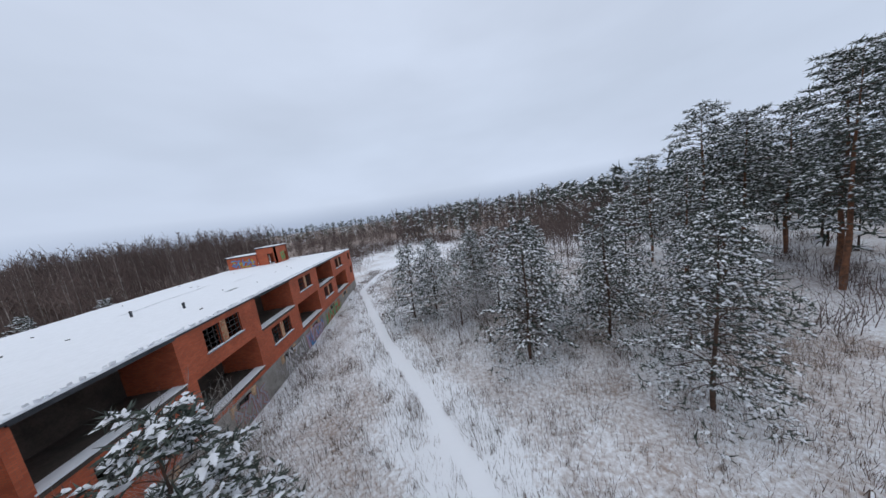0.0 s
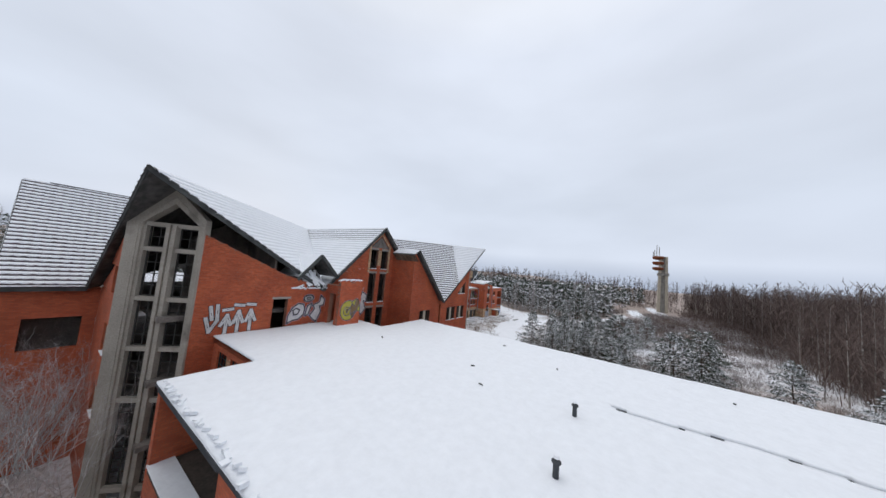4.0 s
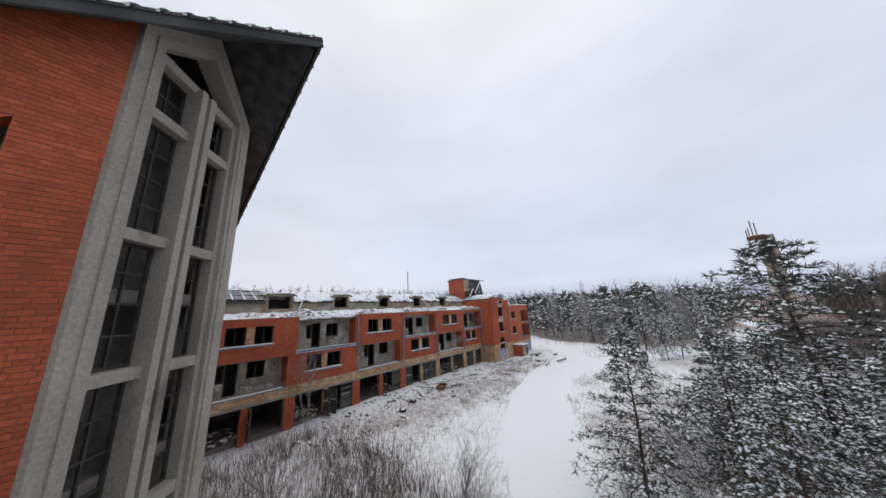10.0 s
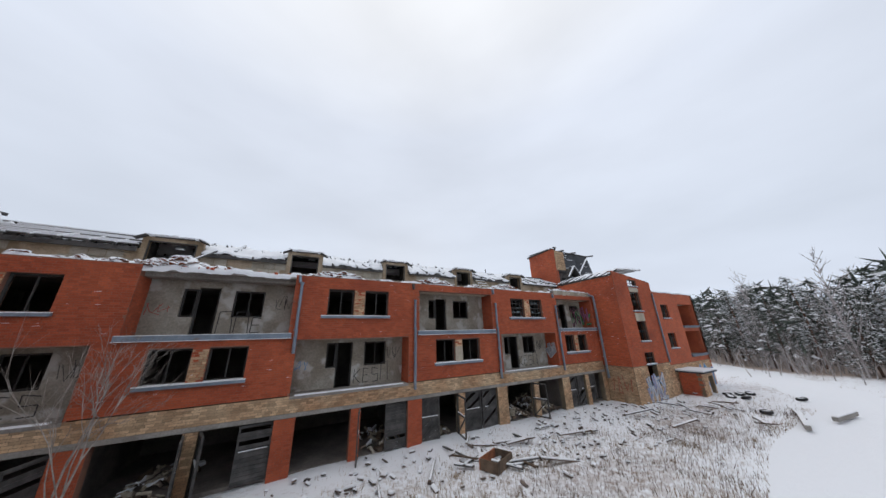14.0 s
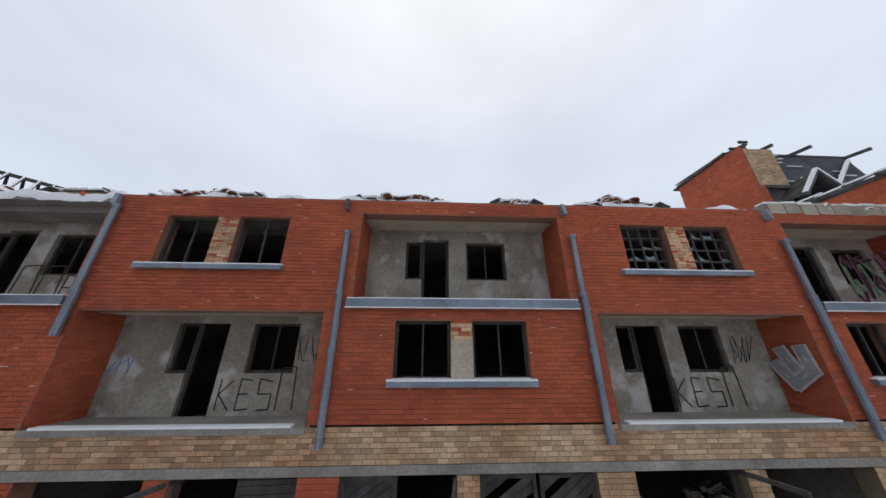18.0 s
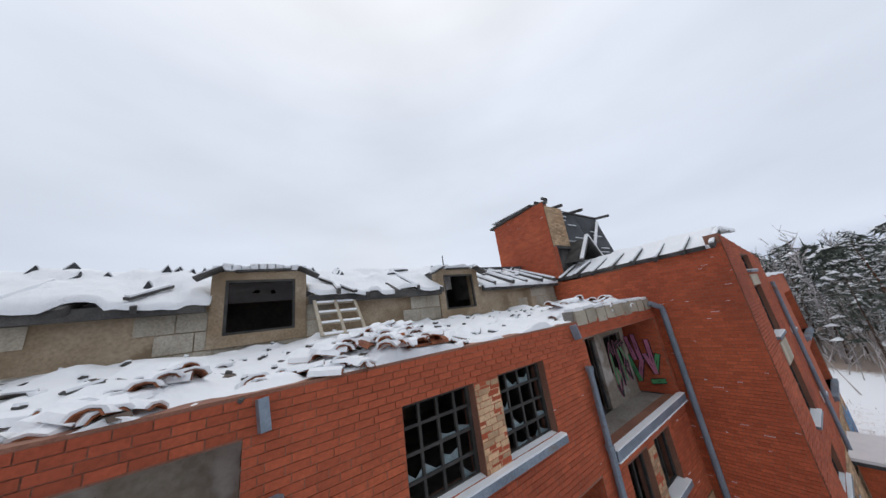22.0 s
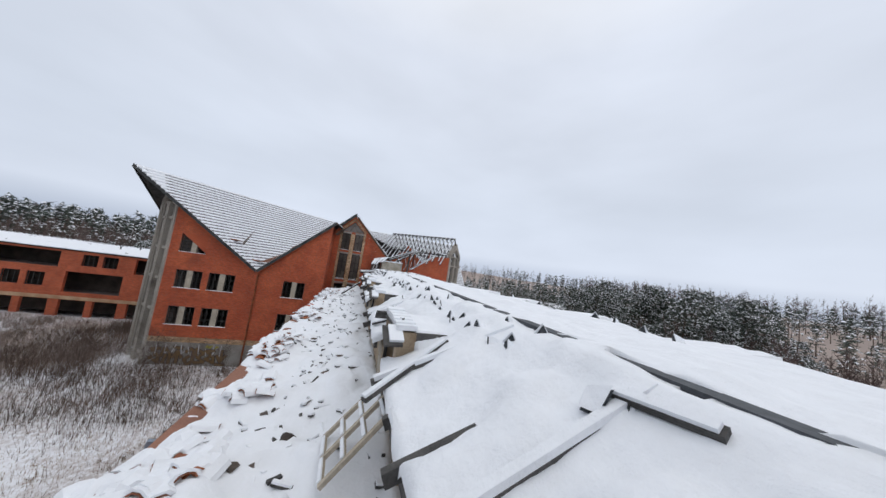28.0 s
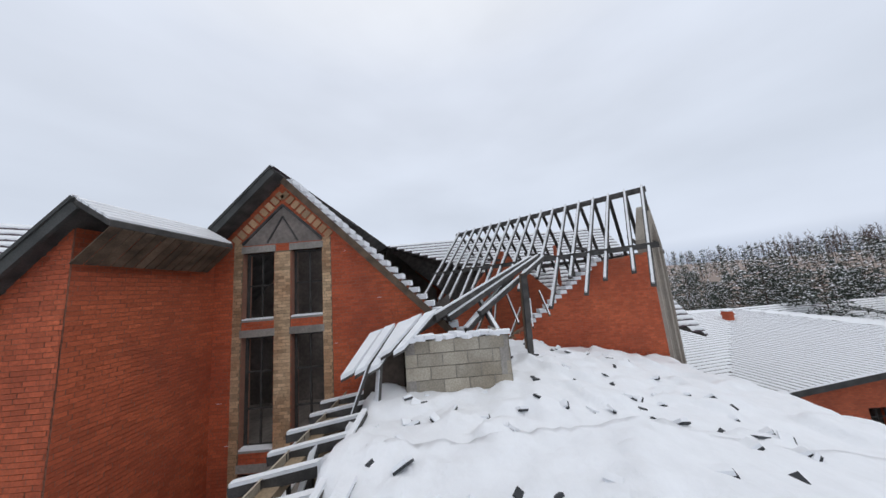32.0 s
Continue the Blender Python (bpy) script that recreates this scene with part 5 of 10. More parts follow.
for wall, pr, tri in ((nf, prs, tri_n), (wf, prw, tri_w)):
    for z0, z1 in rows:
        for a, b in pr:
            paired(wall, block, a, b, z0, z1, M_BRICK)
    # the sloped attic window: brick fills the upper outer half
    a, b, z0, z1 = tri
    fill = Wall(tuple(wall.at(a, 0, 0))[:2], tuple(wall.at(b, 0, 0))[:2], z0, z1, 0.38)
    fill.n = wall.n
    mid = a + (b - a) * 0.43
    g = Geo()
    lo = lambda q: z1 - (z1 - z0 - 0.15) * (q - a) / (b - a)
    pts = [(a, z1), (b, z1), (b, lo(b)), (a, lo(a))]
    g.add([wall.at(q, -0.02, z) for q, z in pts] + [wall.at(q, -0.38, z) for q, z in pts], [(0, 1, 2, 3), (4, 5, 6, 7), (2, 3, 7, 6)])
    part("attic_window_head", g, M_BRICK, block)
    window(block, wall, a, mid, z0, lo(mid), 2, 3, 0.2)
    q0, q1 = mid, mid + (b - a) * 0.20
    g = Geo()
    c = [wall.at(q, o, z) for o in (-0.05, -0.25) for q, z in ((q0, z0), (q1, z0), (q1, lo(q1)), (q0, lo(q0)))]
    g.add(c, [(0, 1, 2, 3), (4, 5, 6, 7), (0, 1, 5, 4), (1, 2, 6, 5), (2, 3, 7, 6), (3, 0, 4, 7)])
    part("window_panel", g, M_PLASTER_W, block)
    sill(block, wall, a - 0.05, b + 0.05, z0, M_BRICK, 0.05, 0.07)


def concrete_gable(p0, p1, n, zb, zt, apex, off=0.0):
    """A cut corner: weathered concrete frame, centre pillar, cross beams and dark glazing behind."""
    w = outer(p0, p1, zb, zt, n)
    L = w.len
    h, m = L / 2, L / 2 + off
    top = lambda q: apex - SLOPE * abs(q - m)
    root = part("concrete_frame", Geo(), M_PILLAR, block, "tall pointed concrete window frame")
    def slab(name, poly, o0, o1, mat=M_PILLAR):
        g = Geo()
        k = len(poly)
        g.add([w.at(q, o0, z) for q, z in poly] + [w.at(q, o1, z) for q, z in poly], [tuple(range(k)), tuple(range(2 * k - 1, k - 1, -1))] + [(i, (i + 1) % k, k + (i + 1) % k, k + i) for i in range(k)])
        return part(name, g, mat, root)
    fw = 0.52
    for s in (-1, 1):
        e = lambda d: m + s * d
        end = 0.0 if s < 0 else L
        slab("side_pillar", [(end, zb), (e(h - fw), zb), (e(h - fw), top(e(h - fw)) - 0.75), (end, top(end))], 0.12, -0.45)
        slab("side_fin", [(e(h - fw), zb), (e(h - fw - 0.16), zb), (e(h - fw - 0.16), top(e(h - fw - 0.16)) - 1.0), (e(h - fw), top(e(h - fw)) - 0.85)], 0.0, -0.5)
        slab("gable_beam", [(end, top(end)), (e(0), top(m)), (e(0), top(m) - 0.95), (e(h - fw), top(e(h - fw)) - 0.75)], 0.12, -0.45)
        slab("gable_moulding", [(e(h - fw * 0.55), zb), (e(h - fw * 0.75), zb), (e(h - fw * 0.75), top(e(h - fw * 0.75)) - 0.5), (e(0), top(m) - 0.62), (e(0), top(m) - 0.5), (e(h - fw * 0.55), top(e(h - fw * 0.55)) - 0.42)], 0.155, 0.12)
        slab("pillar_fin", [(e(0.06), zb), (e(0.26), zb), (e(0.26), top(m) - 2.3), (e(0.06), top(m) - 2.3)], 0.16, -0.4)
    slab("centre_pillar", [(m - 0.06, zb), (m + 0.06, zb), (m + 0.06, top(m) - 2.3), (m - 0.06, top(m) - 2.3)], 0.04, -0.4)
    zhead = top(m) - 2.45
    zs = [zhead, zhead - 1.55, zhead - 4.6, zhead - 7.6, zhead - 10.6, zb + 0.9]
    for z in zs:
        slab("cross_beam", [(m - h + fw + 0.1, z), (m + h - fw - 0.1, z), (m + h - fw - 0.1, z + 0.26), (m - h + fw + 0.1, z + 0.26)], -0.02, -0.4)
    for s in (0, 1):
        q0, q1 = (m - h + fw + 0.16, m - 0.26) if s == 0 else (m + 0.26, m + h - fw - 0.16)
        for z0, z1 in zip(zs[1:], zs):
            r = max(1, round((z1 - z0) / 0.75))
            window(block, w, q0, q1, z0 + 0.26, z1, 2, r, 0.32)
    return w


chN = (CHN[0], CHN[1])
concrete_gable(chN, CHW, (-0.7071, 0.7071), -1.3, RIDGE, RIDGE - 0.4)
# recessed gables with yellow brick trim
def trim_gable(p0, p1, n, mid_u, zcut):
    w = outer(p0, p1, -0.6, RIDGE, n, cuts=slope_cuts(p0, p1, 0.3))
    cols = ((mid_u - 1.28, mid_u - 0.28), (mid_u + 0.28, mid_u + 1.28))
    rws = ((12.62, 14.75), (8.88, 12.1), (5.62, 8.3), (2.4, 5.0))
    w.holes = [(a, b, z0, z1) for a, b in cols for z0, z1 in rws]
    brick_wall("gable_wall", w, block, label="orange brick gable wall", snowy=0.01)
    for z0, z1 in rws:
        for a, b in cols:
            window(block, w, a, b, z0, z1, 2, 3 if z1 - z0 > 2.5 else 2, 0.22)
        g = Geo()
        for a, b in cols:
            c = [w.at(q, o, z) for o in (0.03, -0.3) for q, z in ((a - 0.05, z1), (b + 0.05, z1), (b + 0.05, z1 + 0.22), (a - 0.05, z1 + 0.22))]
            g.add(c, [(0, 1, 2, 3), (4, 5, 6, 7), (0, 1, 5, 4), (1, 2, 6, 5), (2, 3, 7, 6), (3, 0, 4, 7)])
        part("window_lintel", g, M_CONC, block)
        for a, b in cols:
            sill(block, w, a, b, z0, M_CONC, 0.02, 0.06)
    # pointed top opening with yellow brick surround; its shade is a dark sheet
    t = Geo()
    tri = [(mid_u - 1.28, 15.0), (mid_u + 1.28, 15.0), (mid_u + 1.28, 15.15), (mid_u, 16.35), (mid_u - 1.28, 15.15)]
    t.add([w.at(q, 0.006, z) for q, z in tri], [tuple(range(5))])
    part("attic_louvre", t, M_INSIDE, block, "dark sheet for the shade of the pointed attic opening")
    tr = Geo()
    for s in (-1, 1):
        tr.beam(w.at(mid_u + s * 1.3, 0.0, 15.05), w.at(mid_u, 0.0, 16.3), 0.1, 0.07)
        tr.beam(w.at(mid_u + s * 0.5, 0.0, 15.05), w.at(mid_u, 0.0, 15.9), 0.06, 0.05)
    part("attic_truss", tr, M_WOOD, block)
    for a, b, z0, z1 in ((mid_u - 1.58, mid_u - 1.29, 12.2 if zcut else 2.2, 15.1), (mid_u + 1.29, mid_u + 1.58, 12.2 if zcut else 2.2, 15.1), (mid_u - 0.26, mid_u + 0.26, 2.2 if not zcut else 13.0, 14.75)):
        y = Wall(tuple(w.at(a, 0.02, 0))[:2], tuple(w.at(b, 0.02, 0))[:2], z0, z1, 0.03)
        y.n = w.n
        brick_wall("brick_trim", y, block, M_YBRICK, M_MORTAR_P)
    for s in (-1, 1):
        g = Geo()
        k = 9
        for i in range(k):
            q = mid_u + s * (1.5 - 1.42 * i / (k - 1))
            z = 15.2 + 1.42 * i / (k - 1)
            g.obox(Matrix.Translation(w.at(q, 0.015, z)) @ Matrix.Rotation(math.atan2(w.d.y, w.d.x), 4, "Z") @ Matrix.Rotation(radians(s * 45), 4, "Y"), 0.19, 0.04, 0.27)
        part("pointed_brick_trim", g, M_YBRICK, block)["kind"] = "stuff"
    return w


trim_gable((OX - NX, N_GABLE), (OX + 6.2, N_GABLE), (0, 1), NX, True)
trim_gable((W_GABLE, OY + NX), (W_GABLE, OY - 6.3), (-1, 0), NX, False)
brick_wall("recess_wall", outer((OX - NX + 0.010, N_FACE - 0.016), (OX - NX + 0.010, N_GABLE), ZB - 3, RIDGE - SLOPE * NX - 0.1, (1, 0)), block)
brick_wall("recess_wall", outer((W_FACE + 0.016, OY + NX - 0.010), (W_GABLE, OY + NX - 0.010), ZB - 3, RIDGE - SLOPE * NX - 0.1, (0, -1)), block)
# plinth with its yellow course
for a, b, n in ((CHN, (OX - NX, N_FACE), (0, 1)), (CHW, (W_FACE, OY + NX), (-1, 0))):
    y = outer(a, b, 1.1, ZB - 0.005, n)
    brick_wall("yellow_course", y, block, M_YBRICK, M_MORTAR_P)
    p = outer(a, b, -1.9, 1.095, n, 0.42)
    part("plinth", p.body(-0.02), M_CONC, block)
# north-east wing: cut corner, wall to the flat roof, east face
NEF = 6.35
EF = -18.5
ne = outer((EF - 2.9, NEF), (-32.4, NEF), 1.0, RIDGE, (0, 1), cuts=[(0, 14.1, 5.2, 11.7), (5.2, 11.7, 8.2, 10.75), (8.2, 10.75, 11.0, 10.6)])
door_u = (EF - 2.9) - (-26.0)
ne.holes = [(door_u, door_u + 1.1, 7.3, 9.75)]
brick_wall("north_east_wall", ne, block, label="orange brick wall with an empty doorway and sprayed graffiti")
part("door_lintel", Geo().box(-25.9, -27.3, NEF - 0.3, NEF + 0.05, 9.76, 9.92), M_CONC, block)
concrete_gable((EF - 2.9, NEF), (EF, NEF - 2.9), (0.7071, 0.7071), -2.2, RIDGE, RIDGE - 0.6, -0.26)
ef = outer((EF, NEF - 2.9), (EF, -2.8), -2.2, RIDGE, (1, 0), cuts=[(0, 14.0, 6.4, 9.7)])
ef.holes = [(0.75, 2.05, 6.2, 8.0), (0.75, 2.05, 2.6, 4.4), (0.5, 1.9, 9.9, 11.6)]
brick_wall("east_wall", ef, block, far=True)
for h in ef.holes[:2]:
    paired(ef, block, *h, M_BRICK)
window(block, ef, 0.5, 1.2, 9.9, 11.4, 2, 3, 0.2)
ew = outer((EF + 0.004, -2.806), (-14.61, -2.806), -2.2, 9.7, (0, 1))
ew.holes = [(0.6, 2.9, 5.6, 7.7)]
brick_wall("east_wing_wall", ew, block, far=True)
ee = outer((-14.6, -2.8), (-14.6, -18.0), -2.2, RIDGE, (1, 0), cuts=[(0, 9.4, 7.9, 16.9), (7.9, 16.9, 15.2, 9.4)])
brick_wall("east_gable_wall", ee, block, far=True)
# roof-house at the foot of the valley
st = outer((-30.4, 8.4), (-32.7, 8.4), 6.5, 11.45, (0, 1), cuts=[(0, 11.3, 1.1, 11.4), (1.1, 11.25, 2.3, 11.45)])
brick_wall("stair_head_wall", st, block)
sw = outer((-30.4, 8.394), (-30.4, NEF), 6.5, 11.0, (1, 0))
sw.holes = [(0.55, 1.45, 7.2, 10.2)]
brick_wall("stair_head_wall", sw, block)
sw2 = outer((-32.7, 8.394), (-32.7, N_GABLE), 6.5, 11.0, (-1, 0))
brick_wall("stair_head_wall", sw2, block)
# added walls and slabs, dark in colour, so that openings look into shaded rooms
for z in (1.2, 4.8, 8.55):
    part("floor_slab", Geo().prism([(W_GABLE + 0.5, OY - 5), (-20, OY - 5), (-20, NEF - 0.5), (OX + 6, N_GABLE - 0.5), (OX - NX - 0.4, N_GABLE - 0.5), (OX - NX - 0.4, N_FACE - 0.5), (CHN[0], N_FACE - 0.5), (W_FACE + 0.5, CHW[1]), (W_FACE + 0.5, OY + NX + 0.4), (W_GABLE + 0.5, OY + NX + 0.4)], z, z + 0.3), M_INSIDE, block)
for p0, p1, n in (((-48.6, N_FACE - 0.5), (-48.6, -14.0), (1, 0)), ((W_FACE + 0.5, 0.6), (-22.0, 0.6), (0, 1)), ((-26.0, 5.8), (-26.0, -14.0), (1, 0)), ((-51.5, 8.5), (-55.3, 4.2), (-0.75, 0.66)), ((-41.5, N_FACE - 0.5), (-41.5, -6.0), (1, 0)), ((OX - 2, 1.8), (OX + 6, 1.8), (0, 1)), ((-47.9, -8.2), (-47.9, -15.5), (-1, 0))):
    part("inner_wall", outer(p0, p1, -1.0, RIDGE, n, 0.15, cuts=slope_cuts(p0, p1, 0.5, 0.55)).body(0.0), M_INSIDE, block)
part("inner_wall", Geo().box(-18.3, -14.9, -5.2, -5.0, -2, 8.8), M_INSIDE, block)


# ---- low flat-roofed wing ----
wing_a = thing("flat_roofed_wing", "two-storey orange brick wing with open loggias and a snow-covered flat roof", "building")
wing_a.matrix_basis = Matrix.Translation((-19.1, 12.6, 0)) @ Matrix.Rotation(radians(WA_TURN), 4, "Z")


def build_wing_a():
    """Built in its own frame: x = 0 is the east face, y runs north."""
    top, n_end = 7.35, 48.7
    bays = [(0.3, 6.9), (6.9, 14.9), (14.9, 21.5), (21.5, 29.5), (29.5, 36.1), (36.1, 44.2)]
    f = outer((0, 0), (0, n_end), 0.62, top, (1, 0), 0.35)
    holes, wins, logs = [], [], []
    for k, (a, b) in enumerate(bays):
        w = b - a
        up = k % 2 == 0
        q0, q1 = a + (0.12 if up else 0.65), b - (0.12 if up else 0.65)
        if up:
            logs.append((a + 0.10, b - 0.05, 4.30, top - 0.10, k))
            zz = (2.02, 3.72)
        else:
            logs.append((a + 0.75, b - 0.9, 1.18, 4.12, k))
            zz = (5.27, 6.93)
        c = (a + b) / 2 + (0.2 if k == 0 else -0.05)
        hw = 1.85
        wins.append((c - hw, c - 0.3, zz[0], zz[1]))
        wins.append((c + 0.3, c + hw, zz[0], zz[1]))
    wins += [(46.6, 47.9, 5.5, 6.9), (46.6, 47.9, 2.5, 3.9)]
    f.holes = [h[:4] for h in wins + logs]
    brick_wall("east_wall", f, wing_a, label="orange brick facade with open loggias")
    for i in range(0, len(wins) - 2, 2):
        a, b = wins[i], wins[i + 1]
        y = outer((0.004, a[1] + 0.01), (0.004, b[0] - 0.01), a[2], a[3], (1, 0), 0.05)
        brick_wall("window_pier", y, wing_a, M_YBRICK, M_MORTAR_P)
        sill(wing_a, f, a[0] - 0.1, b[1] + 0.1, a[2], M_ZINC, 0.1, 0.07)
    for i, h in enumerate(wins):
        window(wing_a, f, *h, 3, 4, 0.14)
    # back walls, floors and ceilings carry the loggias' shade in their dark colour
    for a, b, z0, z1, k in logs:
        d = 3.4
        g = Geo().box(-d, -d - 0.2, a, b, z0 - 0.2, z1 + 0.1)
        part("loggia_back_wall", g, M_RECESS_SHADE, wing_a)
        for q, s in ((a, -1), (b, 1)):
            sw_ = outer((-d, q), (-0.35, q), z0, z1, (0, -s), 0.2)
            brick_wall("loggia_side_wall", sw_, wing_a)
        fl = part("loggia_floor", Geo().box(-d, 0.02, a, b, z0 - 0.22, z0 - 0.01), M_RECESS_SHADE, wing_a)
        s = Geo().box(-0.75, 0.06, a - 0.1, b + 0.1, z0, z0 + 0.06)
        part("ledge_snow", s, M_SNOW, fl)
        part("loggia_ceiling", Geo().box(-d, -0.36, a, b, z1 + 0.01, z1 + 0.14), M_RECESS_SHADE, wing_a)
        if z1 > 6:
            part("roof_edge_beam", Geo().box(-0.3, 0.10, a - 0.1, b + 0.1, z1 + 0.0, z1 + 0.10), M_TAR, wing_a)
    # plinth with small cellar windows
    p = outer((0, 0), (0, n_end), -2.6, 0.60, (1, 0), 0.4)
    for k, (a, b) in enumerate(bays):
        c = (a + b) / 2 - 0.1
        p.holes.append((c - 0.9, c + 0.9, -0.15, 0.38))
    part("plinth", p.body(-0.03), M_CONC, wing_a, "grey concrete plinth")
    for k, (a, b) in enumerate(bays):
        c = (a + b) / 2 - 0.1
        for s in (-1, 1):
            y = outer((0.045, c + s * 1.25 - 0.33), (0.045, c + s * 1.25 + 0.33), -0.25, 0.58, (1, 0), 0.05)
            brick_wall("cellar_window_pier", y, wing_a, M_YBRICK, M_MORTAR_P)
        window(wing_a, p, c - 0.9, c + 0.9, -0.15, 0.38, 3, 1, 0.1)
    # end and inner walls
    brick_wall("south_wall", outer((-0.006, -0.006), (-3.6, -0.006), -2.6, top, (0, -1), 0.35), wing_a)
    rec = outer((-3.6, -6.3), (-3.6, 0.0), 0.2, top - 0.3, (1, 0), 0.35)
    rec.holes = [(0.9, 2.35, 5.1, 6.75), (3.0, 4.6, 5.1, 6.75), (0.9, 2.35, 2.0, 3.65), (3.0, 4.6, 2.0, 3.65)]
    brick_wall("recess_wall", rec, wing_a)
    for h in rec.holes:
        window(wing_a, rec, *h, 3, 4, 0.14)
    for i in (0, 2):
        y = outer((-3.596, -6.3 + 2.36), (-3.596, -6.3 + 2.99), rec.holes[i][2], rec.holes[i][3], (1, 0), 0.05)
        brick_wall("window_pier", y, wing_a, M_YBRICK, M_MORTAR_P)
        sill(wing_a, rec, 0.8, 4.7, rec.holes[i][2], M_ZINC, 0.1, 0.07)
    part("recess_plinth", outer((-3.6, -6.3), (-3.6, 0.0), -2.6, 0.195, (1, 0), 0.4).body(-0.03), M_CONC, wing_a)
    brick_wall("north_wall", outer((-0.006, n_end + 0.006), (-20.0, n_end + 0.006), -2.6, top, (0, 1), 0.35), wing_a)
    ww = outer((-20.3, -2.0), (-20.3, n_end), -1.6, top - 0.1, (-1, 0), 0.35)
    for k in range(7):
        q = 1.2 + 7.0 * k
        if k % 2 == 0:
            ww.holes += [(q + 0.3, q + 6.5, 4.95, 7.05), (q + 1.3, q + 3.0, 2.35, 4.1), (q + 3.6, q + 5.3, 2.35, 4.1)]
        else:
            ww.holes += [(q + 0.5, q + 6.4, 1.75, 4.5), (q + 1.4, q + 3.0, 5.4, 6.95), (q + 3.5, q + 5.1, 5.4, 6.95)]
        ww.holes += [(q + 0.4, q + 3.0, -1.6, 0.75), (q + 3.7, q + 6.4, -1.6, 0.75)]
    brick_wall("west_wall", ww, wing_a, label="orange brick rear wall with open loggias and garages")
    for h in ww.holes:
        if h[3] - h[2] < 1.9:
            window(wing_a, ww, *h, 3, 3, 0.14)
    part("yellow_brick_band", Geo().box(-20.31, -20.35, -2.0, n_end, 0.8, 1.25), M_YBRICK, wing_a)
    # rear loggias: one back wall, coloured dark for the shade inside
    part("loggia_back_wall", Geo().box(-16.9, -16.7, -1.5, n_end - 0.4, -1.6, top - 0.15), M_RECESS_SHADE, wing_a)
    brick_wall("inner_south_wall", outer((-13.0, -2.0), (-20.3, -2.0), -2.6, top - 0.1, (0, -1), 0.35), wing_a)
    part("roof_deck", Geo().prism([(0.12, 0), (0.12, n_end), (-20.4, n_end), (-20.4, -2.0), (-14.6, -2.0), (-14.6, -6.1), (-3.6, -6.1), (-3.6, 0)], top + 0.005, top + 0.12), M_TAR, wing_a)
    # added slabs and corridor wall, room shade put into their colour
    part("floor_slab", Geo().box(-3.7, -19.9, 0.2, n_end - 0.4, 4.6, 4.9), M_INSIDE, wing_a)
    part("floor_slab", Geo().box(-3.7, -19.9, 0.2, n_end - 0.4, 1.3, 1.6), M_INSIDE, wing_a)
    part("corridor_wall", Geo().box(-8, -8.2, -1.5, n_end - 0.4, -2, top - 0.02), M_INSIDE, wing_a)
    # roof-top stair house
    hx, hy = BOX_AT
    r = part("stair_house_walls", Geo(), M_MORTAR, wing_a, "small brick stair house on the flat roof")
    e = outer((hx, hy), (hx, hy + 4.4), top + 0.1, top + 3.3, (1, 0), 0.3)
    e.holes = [(3.1, 4.0, top + 0.3, top + 2.0)]
    brick_wall("stair_house_wall", e, wing_a)
    s = outer((hx, hy), (hx - 3.4, hy), top + 0.1, top + 3.3, (0, -1), 0.3)
    s.holes = [(0.5, 1.6, top + 0.2, top + 2.2)]
    brick_wall("stair_house_wall", s, wing_a)
    brick_wall("stair_house_wall", outer((hx, hy + 4.4), (hx - 3.4, hy + 4.4), top + 0.1, top + 3.3, (0, 1), 0.3), wing_a)
    lo = outer((hx - 3.4, hy - 0.4), (hx - 8.5, hy - 0.4), top + 0.1, top + 2.3, (0, -1), 0.3)
    brick_wall("stair_house_wall", lo, wing_a)
    part("stair_house_roof", Geo().box(hx + 0.15, hx - 3.5, hy - 0.15, hy + 4.55, top + 3.3, top + 3.45).box(hx - 3.52, hx - 8.7, hy - 0.5, hy + 4.0, top + 2.3, top + 2.45), M_TAR, wing_a)
    part("stair_house_snow", Geo().box(hx + 0.12, hx - 3.45, hy - 0.12, hy + 4.5, top + 3.455, top + 3.56).box(hx - 3.52, hx - 8.68, hy - 0.48, hy + 3.9, top + 2.455, top + 2.56), M_SNOW, wing_a)


build_wing_a()


def flat_z(X, Y):
    return 7.56 + 0.025 * fbm(X, Y, 0.5, 8) + 0.012 * fbm(X, Y, 3.0, 9, 2)


def flat_mask(X, Y):
    k = ~((X > -3.55) & (Y < 0.0)) & ~((X < -14.6) & (Y < -2.0))
    k &= ~((np.abs(X + 12.2 + 0.2 * np.sin(Y)) < 0.13) & (np.sin(Y * 0.32 + 1) > -0.2) & (Y > 9))
    k &= ~((np.abs(X + 5.4) < 0.35) & (np.abs(Y - 20.4) < 0.9))
    k &= ~((np.abs(X + 8.8) < 0.13) & (np.sin(Y * 0.5) > 0.3) & (Y > 22))
    return k


rs = snow_sheet(np.arange(-20.5, 0.25, 0.2), np.arange(-6.2, 48.8, 0.2), flat_z, "roof_snow", M_SNOW, "smooth snow on the flat roof", 0.10, mask=flat_mask)
rs.matrix_basis = wing_a.matrix_basis


